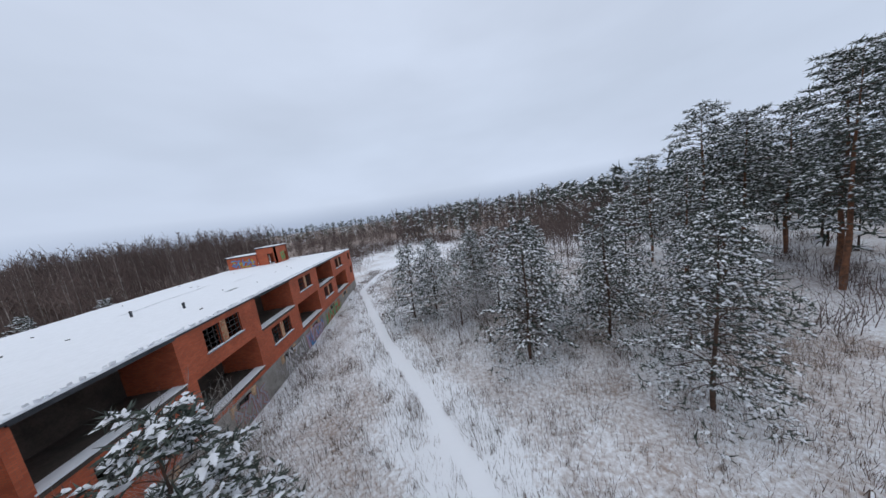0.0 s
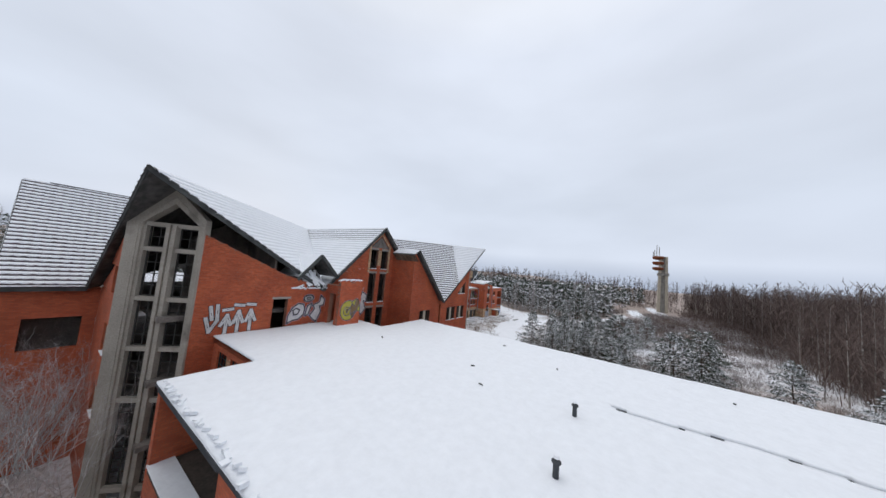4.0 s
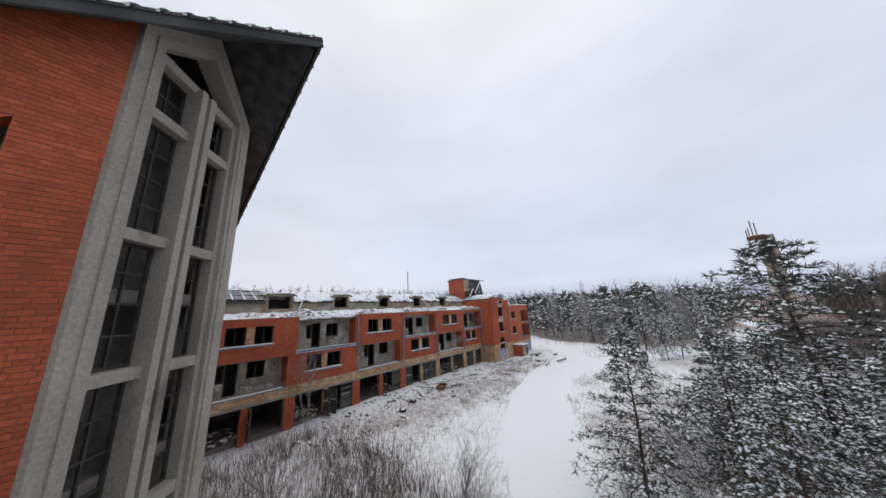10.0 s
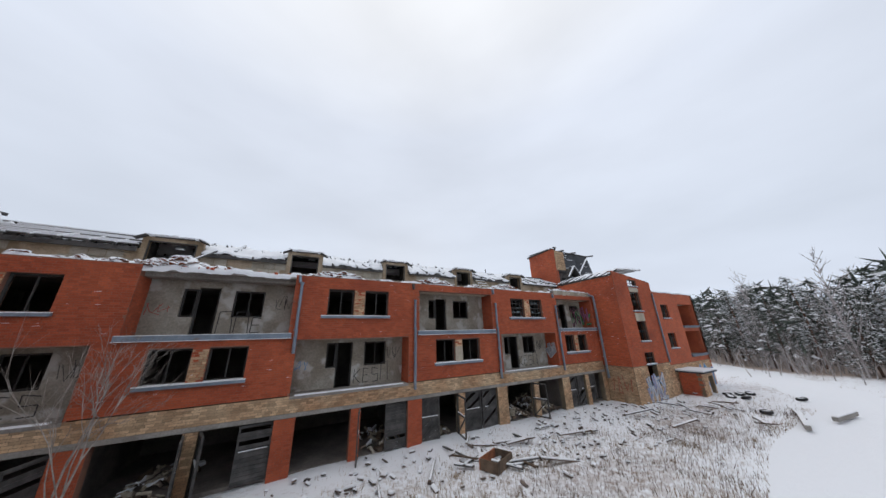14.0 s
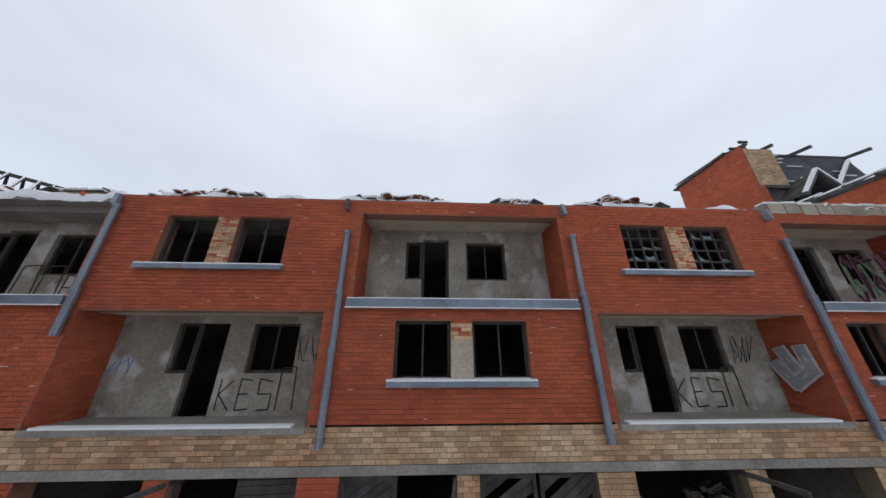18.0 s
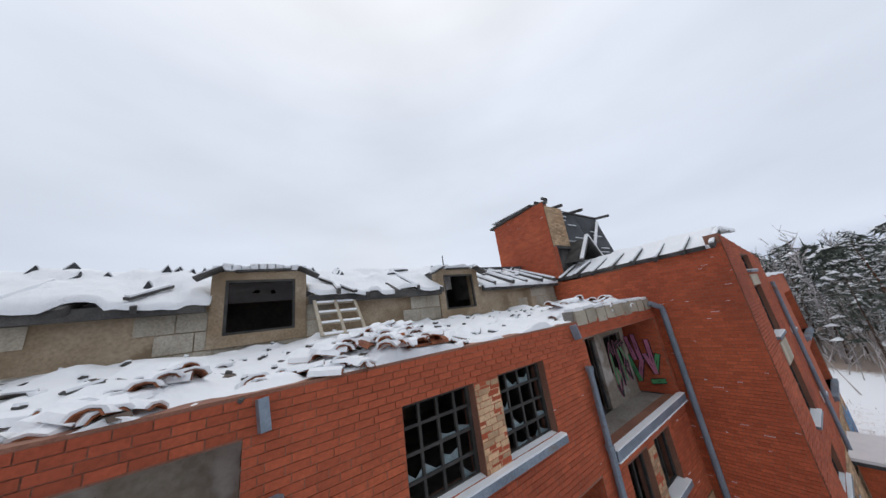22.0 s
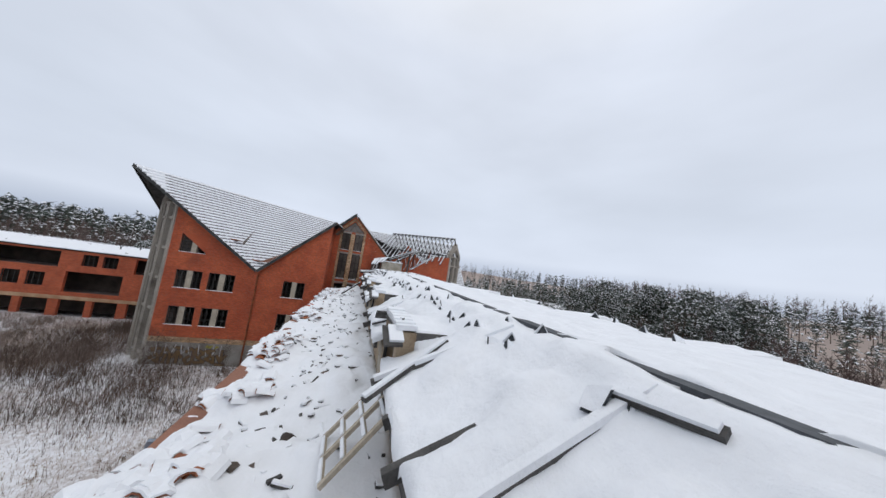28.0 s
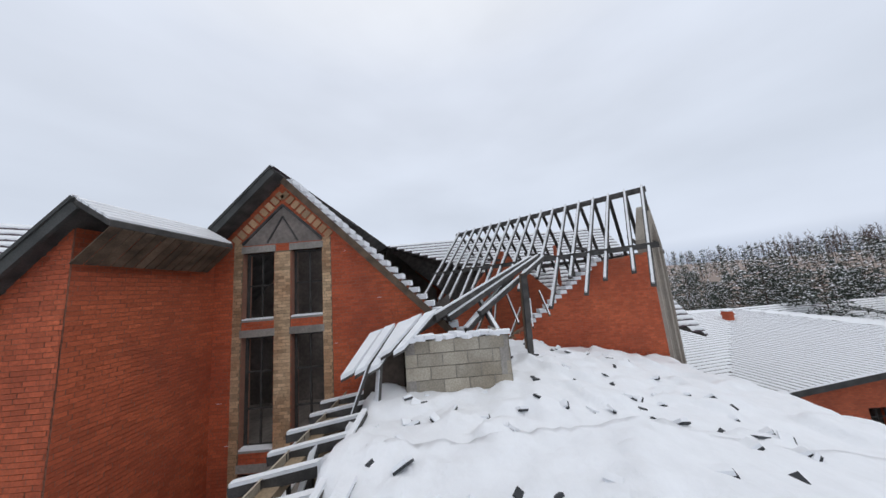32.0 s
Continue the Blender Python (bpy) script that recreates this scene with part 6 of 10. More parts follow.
# ---- east end of the long wing, set back beside the block ----
def set_back_bay():
    w = outer((-52.7, -10.7), (-57.4, -10.7), -1.3, 7.68, (0, 1), 0.35)
    w.holes = [(2.3, 3.72, 5.9, 7.26), (2.3, 3.72, 3.2, 4.6), (0.8, 3.9, -0.7, 1.4)]
    brick_wall("set_back_wall", w, wing_c, label="recessed orange brick bay beside the tall block")
    for h in w.holes[:2]:
        window(wing_c, w, *h, 3, 3, 0.16, missing=(("r", 2),))
        sill(wing_c, w, 1.4, 3.9, h[2], M_ZINC, 0.08, 0.07)
        part("window_panel", Geo().box(-52.7 - 1.55, -52.7 - 2.28, -10.72, -10.69, h[2], h[3]), M_PLASTER_W, wing_c, "pale rendered panel beside the window")
    side = outer((CB[0], FRONT - 0.38), (CB[0], -10.7), -1.3, TERR, (1, 0), 0.3)
    brick_wall("end_wall", side, wing_c)
    fa = part("set_back_fascia", Geo().box(-52.6, -57.35, -10.62, -10.5, 7.69, 8.02), M_WOOD, wing_c, "dark weathered roof edge board")
    part("fascia_snow", Geo().box(-52.6, -57.35, -10.75, -10.5, 8.025, 8.09), M_SNOW, fa)
    part("set_back_deck", Geo().box(-52.6, -57.4, -10.6, -12.3, 7.8, 8.06), M_CONC, wing_c)
    part("set_back_inside", Geo().box(-52.7, -57.4, -13.6, -13.8, -1, 10.2), M_INSIDE, wing_c)
    # block wall with a burnt-out opening behind the strip of terrace
    b = outer((-52.7, -12.26), (-57.2, -12.26), 8.0, 10.25, (0, 1), 0.3)
    b.holes = [(2.35, 3.9, 8.45, 10.1)]
    part("block_wall", b.body(0.03), M_RENDER, wing_c)
    vs_, fs_ = b.bricks(0.60, 0.40, 0.03, 0.022)
    me = bpy.data.meshes.new("blockwork")
    me.from_pydata([tuple(p) for p in vs_], [], fs_)
    part("blockwork", me, M_BLOCK, wing_c, "aerated concrete blocks")["kind"] = "stuff"
    window(wing_c, b, 2.35, 3.9, 8.45, 10.1, 2, 2, 0.2, missing=(("r", 1),))
    for i in range(6):
        x = -53.2 - 0.75 * i
        r = part("rafter", Geo().beam((x, -11.75 - 0.1 * (i % 2), 10.22), (x + 0.1, -14.0, 10.5), 0.1, 0.16), M_WOOD, wing_c)
        part("rafter_snow", Geo().beam((x, -11.77 - 0.1 * (i % 2), 10.33), (x + 0.1, -13.9, 10.61), 0.11, 0.06), M_SNOW, r)



set_back_bay()

# ---- end block and roof-house of the long wing ----
end_block = thing("end_block", "orange brick end block with stair windows and yellow base", "building")
EX, EY = -94.4, -6.2


def build_end_block():
    e = outer((EX, -12.3), (EX, EY - 0.014), 2.0, 9.75, (1, 0), 0.36, cuts=[(0, 9.45, 5.2, 9.65), (5.2, 9.65, 6.1, 10.0)])
    brick_wall("east_wall", e, end_block, label="bare orange brick side wall", snowy=0.03)
    b = outer((EX, FRONT), (EX, EY - 0.014), -1.3, 1.99, (1, 0), 0.36)
    brick_wall("yellow_base", b, end_block, M_YBRICK, M_MORTAR_P)
    n = outer((EX - 0.02, EY), (-100.6, EY), 2.0, 10.1, (0, 1), 0.38, cuts=[(0, 10.0, 6.2, 9.3)])
    st = (2.2, 3.7)
    rows_ = ((8.75, 9.35), (6.5, 8.2), (3.9, 5.6), (2.05, 3.0))
    n.holes = [(*st, *r) for r in rows_]
    brick_wall("stair_wall", n, end_block, label="orange brick stair wall with a column of windows")
    for r in rows_:
        window(end_block, n, *st, *r, 2, 2, 0.16)
        sill(end_block, n, st[0] - 0.1, st[1] + 0.1, r[0], M_ZINC, 0.1, 0.08)
    g = Geo()
    for z0, z1 in ((5.62, 6.3), (8.22, 8.6)):
        g.box(EX - st[0], EX - st[1], EY, EY + 0.03, z0, z1)
    part("stair_panel", g, M_PLASTER_W, end_block)
    nb = outer((EX - 0.02, EY), (-100.6, EY), -1.3, 1.99, (0, 1), 0.38)
    nb.holes = [(2.2, 3.7, 0.3, 1.99)]
    brick_wall("yellow_base", nb, end_block, M_YBRICK, M_MORTAR_P)
    w = outer((-100.6, EY - 0.15), (-109.8, EY - 0.15), 1.7, 8.45, (0, 1), 0.38)
    w.holes = [(1.4, 2.9, 5.9, 7.25), (1.4, 2.9, 3.1, 4.5), (5.2, 8.7, 5.1, 7.4), (5.2, 8.7, 2.3, 4.6)]
    brick_wall("west_front", w, end_block, far=True)
    for h in w.holes[:2]:
        window(end_block, w, *h, 3, 3, 0.16)
        sill(end_block, w, h[0] - 0.1, h[1] + 0.1, h[2], M_ZINC, 0.1, 0.08)
    for h in w.holes[2:]:
        xa, xb = -100.6 - h[0], -100.6 - h[1]
        part("loggia_back_wall", Geo().box(xa, xb, EY - 1.5, EY - 1.7, h[2] - 0.1, h[3] + 0.1), M_PLASTER, end_block)
        part("loggia_floor", Geo().box(xa, xb, EY - 1.5, EY - 0.1, h[2] - 0.2, h[2]), M_CONC, end_block)
        part("zinc_flashing", Geo().box(xa + 0.1, xb - 0.1, EY - 0.2, EY + 0.02, h[2] - 0.12, h[2] + 0.06), M_ZINC, end_block)
        part("loggia_ceiling", Geo().box(xa, xb, EY - 1.5, EY - 0.55, h[3] + 0.01, h[3] + 0.1), M_CONC, end_block)
        part("loggia_side", Geo().box(xb, xb - 0.1, EY - 1.5, EY - 0.53, h[2], h[3]), M_BRICK, end_block)
    wb = outer((-100.6, EY - 0.15), (-109.8, EY - 0.15), -1.3, 1.69, (0, 1), 0.38)
    wb.holes = [(1.6, 3.0, 0.3, 1.3)]
    brick_wall("yellow_base", wb, end_block, M_YBRICK, M_MORTAR_P)
    we = outer((-109.8, EY - 0.15), (-109.8, -20.0), -1.3, 8.45, (-1, 0), 0.38)
    brick_wall("west_wall", we, end_block, far=True)
    # added core, dark in colour, so the openings look into shade
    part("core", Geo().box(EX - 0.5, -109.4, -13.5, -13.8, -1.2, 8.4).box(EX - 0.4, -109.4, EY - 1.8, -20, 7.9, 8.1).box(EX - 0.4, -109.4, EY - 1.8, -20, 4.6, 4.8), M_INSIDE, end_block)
    # porch
    por = outer((-101.6, EY + 1.6), (-104.0, EY + 1.6), -1.3, 1.1, (0, 1), 0.3)
    por.holes = [(1.2, 2.2, -1.3, 0.8)]
    brick_wall("porch_wall", por, end_block, M_YBRICK, M_MORTAR_P)
    por = outer((-101.6, EY + 1.6), (-101.6, EY), -1.3, 1.1, (1, 0), 0.3)
    brick_wall("porch_wall", por, end_block, M_BRICK)
    pr = part("porch_roof", Geo().box(-101.4, -104.3, EY - 0.1, EY + 1.9, 1.1, 1.22), M_TAR, end_block)
    part("porch_snow", Geo().box(-101.42, -104.28, EY - 0.1, EY + 1.88, 1.225, 1.34), M_SNOW, pr)
    # roof: rafter tails over the side wall, snow between them
    for i in range(8):
        y = -11.7 + i * 0.76
        dz = 0.03 * math.sin(i * 2.1)
        ob = part("rafter", Geo().beam((EX + 0.34 + 0.05 * (i % 2), y, 9.58 + dz), (EX - 1.25, y + 0.05 * math.sin(i), 10.20 + dz), 0.10, 0.16), M_WOOD, end_block)
        part("rafter_snow", Geo().beam((EX + 0.32 + 0.05 * (i % 2), y, 9.69 + dz), (EX - 1.25, y + 0.05 * math.sin(i), 10.31 + dz), 0.11, 0.06), M_SNOW, ob)
    part("wall_plate", Geo().box(EX - 0.25, EX + 0.05, -12.2, EY - 0.4, 9.56, 9.70), M_WOOD, end_block)


build_end_block()


def end_snow(X, Y):
    d = EX - 0.1 - X
    return np.minimum(9.73 + d * 0.42, 10.35 + 0.06 * d) + 0.02 * fbm(X, Y, 2.2, 15) + 0.10 * sstep(1.0, 2.0, d) * np.abs(fbm(X, Y, 3.5, 17, 3))


snow_sheet(np.arange(-100.4, EX + 0.08, 0.12), np.arange(-12.0, EY - 0.2, 0.12), end_snow, "roof_snow", M_SNOW, "snow lying between rafters of the end block", 0.12)
snow_sheet(np.arange(-109.9, -100.5, 0.2), np.arange(-19.5, EY - 0.05, 0.2), lambda X, Y: 8.55 + 0.04 * fbm(X, Y, 1.4, 16), "roof_snow", M_SNOW, "snow on the end block's lower roof", 0.12)

roof_house = thing("roof_house", "square brick roof-house with a tarred board slope above the ruin", "building")


def build_roof_house():
    e = outer((EX - 0.02, -15.45), (EX - 0.02, -11.814), 9.0, 13.75, (1, 0), 0.3, cuts=[(0, 13.55, 3.65, 13.8)])
    brick_wall("east_wall", e, roof_house, label="orange brick wall of the roof-house", snowy=0.02)
    n = outer((EX - 0.04, -11.8), (-96.0, -11.8), 11.35, 13.5, (0, 1), 0.3)
    brick_wall("north_wall", n, roof_house, M_YBRICK, M_MORTAR_P, "bare yellow brick strip")
    q = outer((EX - 0.04, -11.8), (EX - 0.32, -11.8), 9.4, 11.34, (0, 1), 0.3)
    brick_wall("corner_pier", q, roof_house)
    for i in range(7):
        part("panel_board", Geo().box(EX - 0.34 - i * 0.23, EX - 0.55 - i * 0.23, -11.95, -11.9, 9.6, 11.2), M_WOOD, roof_house, "grey upright board")
    part("timber_lintel", Geo().box(EX - 0.3, -96.1, -11.98, -11.78, 11.2, 11.36), M_WOOD, roof_house)
    rnd = random.Random(6)
    for i in range(12):
        z0 = 10.3 + i * 0.28
        y0 = -11.72 - (z0 - 10.3) * 0.22
        for x0, x1 in ((-96.0, -98.6), (-98.62, -101.2)):
            b = Geo().obox(Matrix.Translation(((x0 + x1) / 2, y0 - 0.03, z0 + 0.14)) @ Matrix.Rotation(radians(12 + rnd.uniform(-1.5, 1.5)), 4, "X"), x0 - x1 - 0.02, 0.035, 0.29)
            ob = part("tarred_board", b, M_TAR, roof_house)
            if rnd.random() < 0.55:
                s0 = rnd.uniform(0, 1.2)
                part("board_snow", Geo().box(x0 - s0, max(x1 + 0.1, x0 - s0 - rnd.uniform(0.3, 1.3)), y0 + 0.0, y0 + 0.05, z0 + 0.28, z0 + 0.32), M_SNOW, ob)
    part("back_wall", Geo().box(-96.0, -101.2, -15.4, -15.6, 9, 13.6).box(-101.1, -101.3, -15.4, -12.6, 9, 13.4), M_BRICK, roof_house)
    part("roof_slope", Geo().add([(EX + 0.1, -12.5, 13.88), (EX + 0.1, -15.7, 13.62), (-101.4, -15.7, 13.62), (-101.4, -12.5, 13.88), (EX + 0.1, -12.5, 13.78), (EX + 0.1, -15.7, 13.52), (-101.4, -15.7, 13.52), (-101.4, -12.5, 13.78)],
                                 [(0, 1, 2, 3), (4, 7, 6, 5), (0, 4, 5, 1), (1, 5, 6, 2), (2, 6, 7, 3), (3, 7, 4, 0)]), M_WOOD, roof_house)
    part("roof_snow_cover", Geo().box(EX, -101.3, -12.6, -15.6, 13.885, 13.93), M_SNOW, roof_house)
    for i in range(9):
        y = -11.7 - i * 0.45
        part("rafter_end", Geo().beam((EX + 0.14, y, 13.84 - i * 0.03), (EX - 0.3, y, 13.84 - i * 0.03), 0.10, 0.12), M_WOOD, roof_house)
    for x in (EX - 0.1, -95.9, -98.0, -101.3):
        part("rafter_end", Geo().beam((x, -11.62, 13.66), (x, -12.7, 13.80), 0.12, 0.15), M_WOOD, roof_house)
    dg = part("diagonal_beam", Geo().beam((-97.3, -11.45, 10.55), (-100.9, -12.3, 13.3), 0.14, 0.14), M_WOOD, roof_house, "snow-topped diagonal beam")
    part("beam_snow", Geo().beam((-97.3, -11.42, 10.66), (-100.9, -12.27, 13.41), 0.15, 0.08), M_SNOW, dg)
    # small gablet
    ax, ay, az = -96.3, -11.0, 11.65
    for s in (-1, 1):
        r = part("gablet_rafter", Geo().beam((ax, ay, az), (ax + s * 1.15, ay, az - 1.3), 0.14, 0.16), M_WOOD, roof_house)
        part("gablet_snow", Geo().beam((ax, ay, az + 0.1), (ax + s * 1.15, ay, az - 1.2), 0.15, 0.08), M_SNOW, r)
        part("gablet_slope", Geo().add([(ax, ay, az - 0.05), (ax + s * 1.1, ay, az - 1.3), (ax + s * 1.1, -12, az - 1.2), (ax, -12, az - 0.05)], [(0, 1, 2, 3)]), M_WOOD, roof_house)


build_roof_house()

# ---- burnt south-west wing of the block: ridge, rafters, broken wall ----
SWT = Vector((-48.0, -26.0, 17.2))
SWD = (Vector((OX, OY - 3.0, 17.2)) - SWT).normalized()
SWN = Vector((-SWD.y, SWD.x, 0))
burnt = thing("burnt_roof_frame", "roof frame of bare charred rafters carrying snow", "roof frame")
part("ridge_beam", Geo().beam(SWT + SWD * 0.15, SWT + SWD * 12.5, 0.12, 0.28), M_WOOD, burnt)
for s in (1, -1):
    part("purlin", Geo().beam(SWT + SWN * s * 3.1 - Vector((0, 0, 3.1)), SWT + SWN * s * 3.1 - Vector((0, 0, 3.1)) + SWD * 12.5, 0.14, 0.22), M_WOOD, burnt)
rb = random.Random(12)
for i in range(17):
    p = SWT + SWD * (0.3 + i * 0.74)
    for s in (1, -1):
        ln = rb.uniform(4.0, 5.6) if s > 0 else 4.6
        q = p + SWN * s * ln * 0.94 - Vector((0, 0, ln * 0.98)) + SWD * rb.uniform(-0.15, 0.15)
        p2 = p + Vector((0, 0, 0.12))
        r = part("rafter", Geo().beam(p2, q, 0.08, 0.17, up=SWD), M_WOOD, burnt)
        part("rafter_snow", Geo().beam(p2 + Vector((0, 0, 0.12)), q + Vector((0, 0, 0.12)), 0.10, 0.08, up=SWD), M_SNOW, r)
for i in range(5):
    p = SWT + SWD * (1 + i * 2.4)
    part("collar_beam", Geo().beam(p + SWN * 2.6 - Vector((0, 0, 2.6)), p - SWN * 2.6 - Vector((0, 0, 2.6)), 0.08, 0.16), M_WOOD, burnt)
    if i:
        part("post", Geo().beam(p - Vector((0, 0, 3.0)) + SWN * 2.9, p + SWN * 2.9 - Vector((0, 0, 7.0)), 0.14, 0.14, up=(1, 0, 0)), M_WOOD, burnt)
# fallen bundle of beams towards the long wing
for i, (a, b) in enumerate((((-53.9, -14.2, 10.5), (-49.0, -19.0, 14.0)), ((-53.2, -15.0, 12.3), (-48.9, -19.3, 14.1)), ((-53.4, -14.5, 12.0), (-49.2, -18.8, 13.8)), ((-52.9, -15.4, 12.2), (-48.7, -19.7, 14.15)), ((-53.6, -14.2, 11.95), (-49.3, -18.4, 13.6)), ((-52.2, -16.4, 12.2), (-48.6, -20.0, 14.1)), ((-52.8, -15.9, 11.8), (-49.4, -18.2, 13.2)), ((-53.0, -16.8, 11.7), (-50.6, -16.6, 12.6)))):
    a, b = Vector(a), Vector(b)
    r = part("fallen_beam", Geo().beam(a, b, 0.13 + 0.03 * (i % 2), 0.16), M_WOOD, burnt)
    part("beam_snow", Geo().beam(a + Vector((0, 0, 0.1)), b + Vector((0, 0, 0.1)), 0.09, 0.05), M_SNOW, r)
part("prop_post", Geo().beam((-52.0, -17.9, 10.4), (-52.0, -18.0, 13.3), 0.16, 0.16), M_WOOD, burnt)
part("prop_post", Geo().beam((-50.6, -18.2, 10.4), (-50.7, -18.3, 13.4), 0.12, 0.14), M_WOODB, burnt)
for i in range(6):
    a = Vector((-50.8 + 0.35 * i, -16.7 - 0.55 * i, 12.0 + 0.3 * (i % 3)))
    r = part("hanging_lath", Geo().beam(a, a + Vector((0.3 * (i % 2) - 0.9, 0.7 - 0.4 * (i % 3), -1.0)), 0.06, 0.09), M_WOODB, burnt)
    part("lath_snow", Geo().beam(a + Vector((0, 0, 0.06)), a + Vector((0.3 * (i % 2) - 0.9, 0.7 - 0.4 * (i % 3), -0.94)), 0.05, 0.03), M_SNOW, r)
sww = outer((-48.2, -17.6), (-48.2, -25.2), 6.0, 14.2, (-1, 0), 0.4, cuts=[(0, 10.2, 1.6, 11.2), (1.6, 11.2, 4.9, 13.7), (4.9, 13.7, 7.6, 14.0)])
brick_wall("south_west_wall", sww, block, label="broken orange brick wall of the burnt wing")
wb = outer((-48.19, -16.4), (-48.19, -18.6), 6.0, 11.0, (-1, 0), 0.3, cuts=[(0, 9.6, 2.2, 10.9)])
brick_wall("broken_wall_end", wb, block, M_YBRICK, M_MORTAR_P)
iw = outer((-45.0, -15.0), (-42.0, -23.5), 6.0, 15.5, (-0.94, -0.33), 0.35, cuts=[(0, 10.5, 4.5, 15.2), (4.5, 15.2, 9.0, 11.5)])
brick_wall("inner_gable_wall", iw, block, far=True)
g = Geo()
for i in range(14):
    k = i / 13
    g.obox(Matrix.Translation((-48.2, -19.2 - 3.4 * k, 11.3 + 2.5 * k)) @ Matrix.Rotation(rb.uniform(-0.2, 0.2), 4, "Z"), 0.45, 0.3, 0.16)
part("coping_snow", g, M_SNOW, block)["kind"] = "stuff"
concrete_gable((-48.2, -25.2), (-45.4, -28.0), (-0.7071, -0.7071), -1.0, RIDGE, 16.6)
# stepped snow on the open verge of the west gable
g = Geo()
for i in range(26):
    k = (i + 0.5) / 26
    y = OY - 0.15 - 6.0 * k
    g.obox(pose(W_GABLE + 0.15, y, roof_z(W_GABLE, y) - 0.03), 0.55, 0.30, 0.16)
part("verge_snow", g, M_SNOW, block)["kind"] = "stuff"
part("verge_timber", Geo().beam((W_GABLE - 0.35, OY - 0.2, RIDGE - 0.35), (W_GABLE - 0.3, OY - 6.0, RIDGE - 6.3), 0.08, 0.2), M_WOODB, block)
# block dormer at the wing's end with a collapsed roof sheet
bd = thing("block_dormer", "small dormer of bare aerated blocks with a collapsed snowy roof", "dormer")
for p0, p1, nn in (((-54.0, -14.25), (-54.0, -16.85), (-1, 0)), ((-54.0, -14.25), (-52.3, -14.25), (0, 1)), ((-54.0, -16.85), (-52.3, -16.85), (0, -1))):
    w = outer(p0, p1, 10.3, 11.83, nn, 0.25)
    b_ = part("dormer_side", w.body(0.03), M_CONC, bd)
    vs_, fs_ = w.bricks(0.62, 0.31, 0.03, 0.02)
    me = bpy.data.meshes.new("blocks")
    me.from_pydata([tuple(p) for p in vs_], [], fs_)
    part("blockwork", me, M_BLOCK, b_)["kind"] = "stuff"
def sheet(q, t):
    v_ = [Vector(p) for p in q]
    return Geo().add([tuple(p) for p in v_] + [tuple(p - Vector((0, 0, t))) for p in v_], [(0, 1, 2, 3), (4, 7, 6, 5), (0, 4, 5, 1), (1, 5, 6, 2), (2, 6, 7, 3), (3, 7, 4, 0)])


for i in range(5):
    k0, k1 = i / 5 + 0.01, (i + 0.93 - 0.12 * (i % 2)) / 5
    lo0, lo1 = Vector((-54.65, -12.9, 11.27)), Vector((-54.2, -14.3, 11.82))
    hi0, hi1 = Vector((-53.5, -13.25, 11.98)), Vector((-53.1, -15.1, 12.45))
    dn = Vector((0, 0, -0.09 * (i % 3)))
    q_ = [lo0.lerp(lo1, k0) + dn, lo0.lerp(lo1, k1) + dn, hi0.lerp(hi1, k1), hi0.lerp(hi1, k0)]
    b_ = part("roof_sheet", sheet(q_, 0.05), M_WOOD, bd, "sagging roof board")
    part("sheet_snow", sheet([p + Vector((0, 0, 0.095 + 0.02 * (i % 2))) for p in q_], 0.09), M_SNOW, b_)
for i in range(11):
    part("dormer_snow", Geo().obox(pose(-53.9 + 0.05 * (i % 2), -14.4 - 0.235 * i, 11.87 + 0.03 * (i % 3), 5 * (i % 2), 0, 8 * i), 0.34, 0.27, 0.09 + 0.03 * (i % 2)), M_SNOW, bd)
for a, b in (((-54.4, -13.5, 11.5), (-54.5, -12.95, 10.1)), ((-54.2, -13.7, 11.6), (-54.3, -13.6, 10.4)), ((-55.4, -12.75, 10.4), (-56.2, -12.4, 8.7))):
    l_ = part("leaning_board", Geo().beam(a, b, 0.16, 0.06), M_WOOD, bd)
    part("board_snow", Geo().beam((a[0] - 0.02, a[1] + 0.03, a[2] + 0.03), (b[0] - 0.02, b[1] + 0.03, b[2] + 0.03), 0.13, 0.03), M_SNOW, l_)
# dark box for the shade in the hollow between the dormer and the leaning boards
part("dormer_inside", Geo().box(-53.4, -52.5, -14.1, -13.0, 10.3, 11.7), M_RECESS_SHADE, bd)
def end_z(X, Y):
    return 10.55 + 0.10 * fbm(X, Y, 1.4, 21) + 0.10 * np.abs(fbm(X, Y, 3.6, 22, 3)) + 0.16 * sstep(0.05, 0.4, fbm(X, Y, 2.2, 23, 2)) - 0.20 * np.clip(-18.0 - Y, 0, None) - 0.35 * np.clip(-24.5 - Y, 0, None)


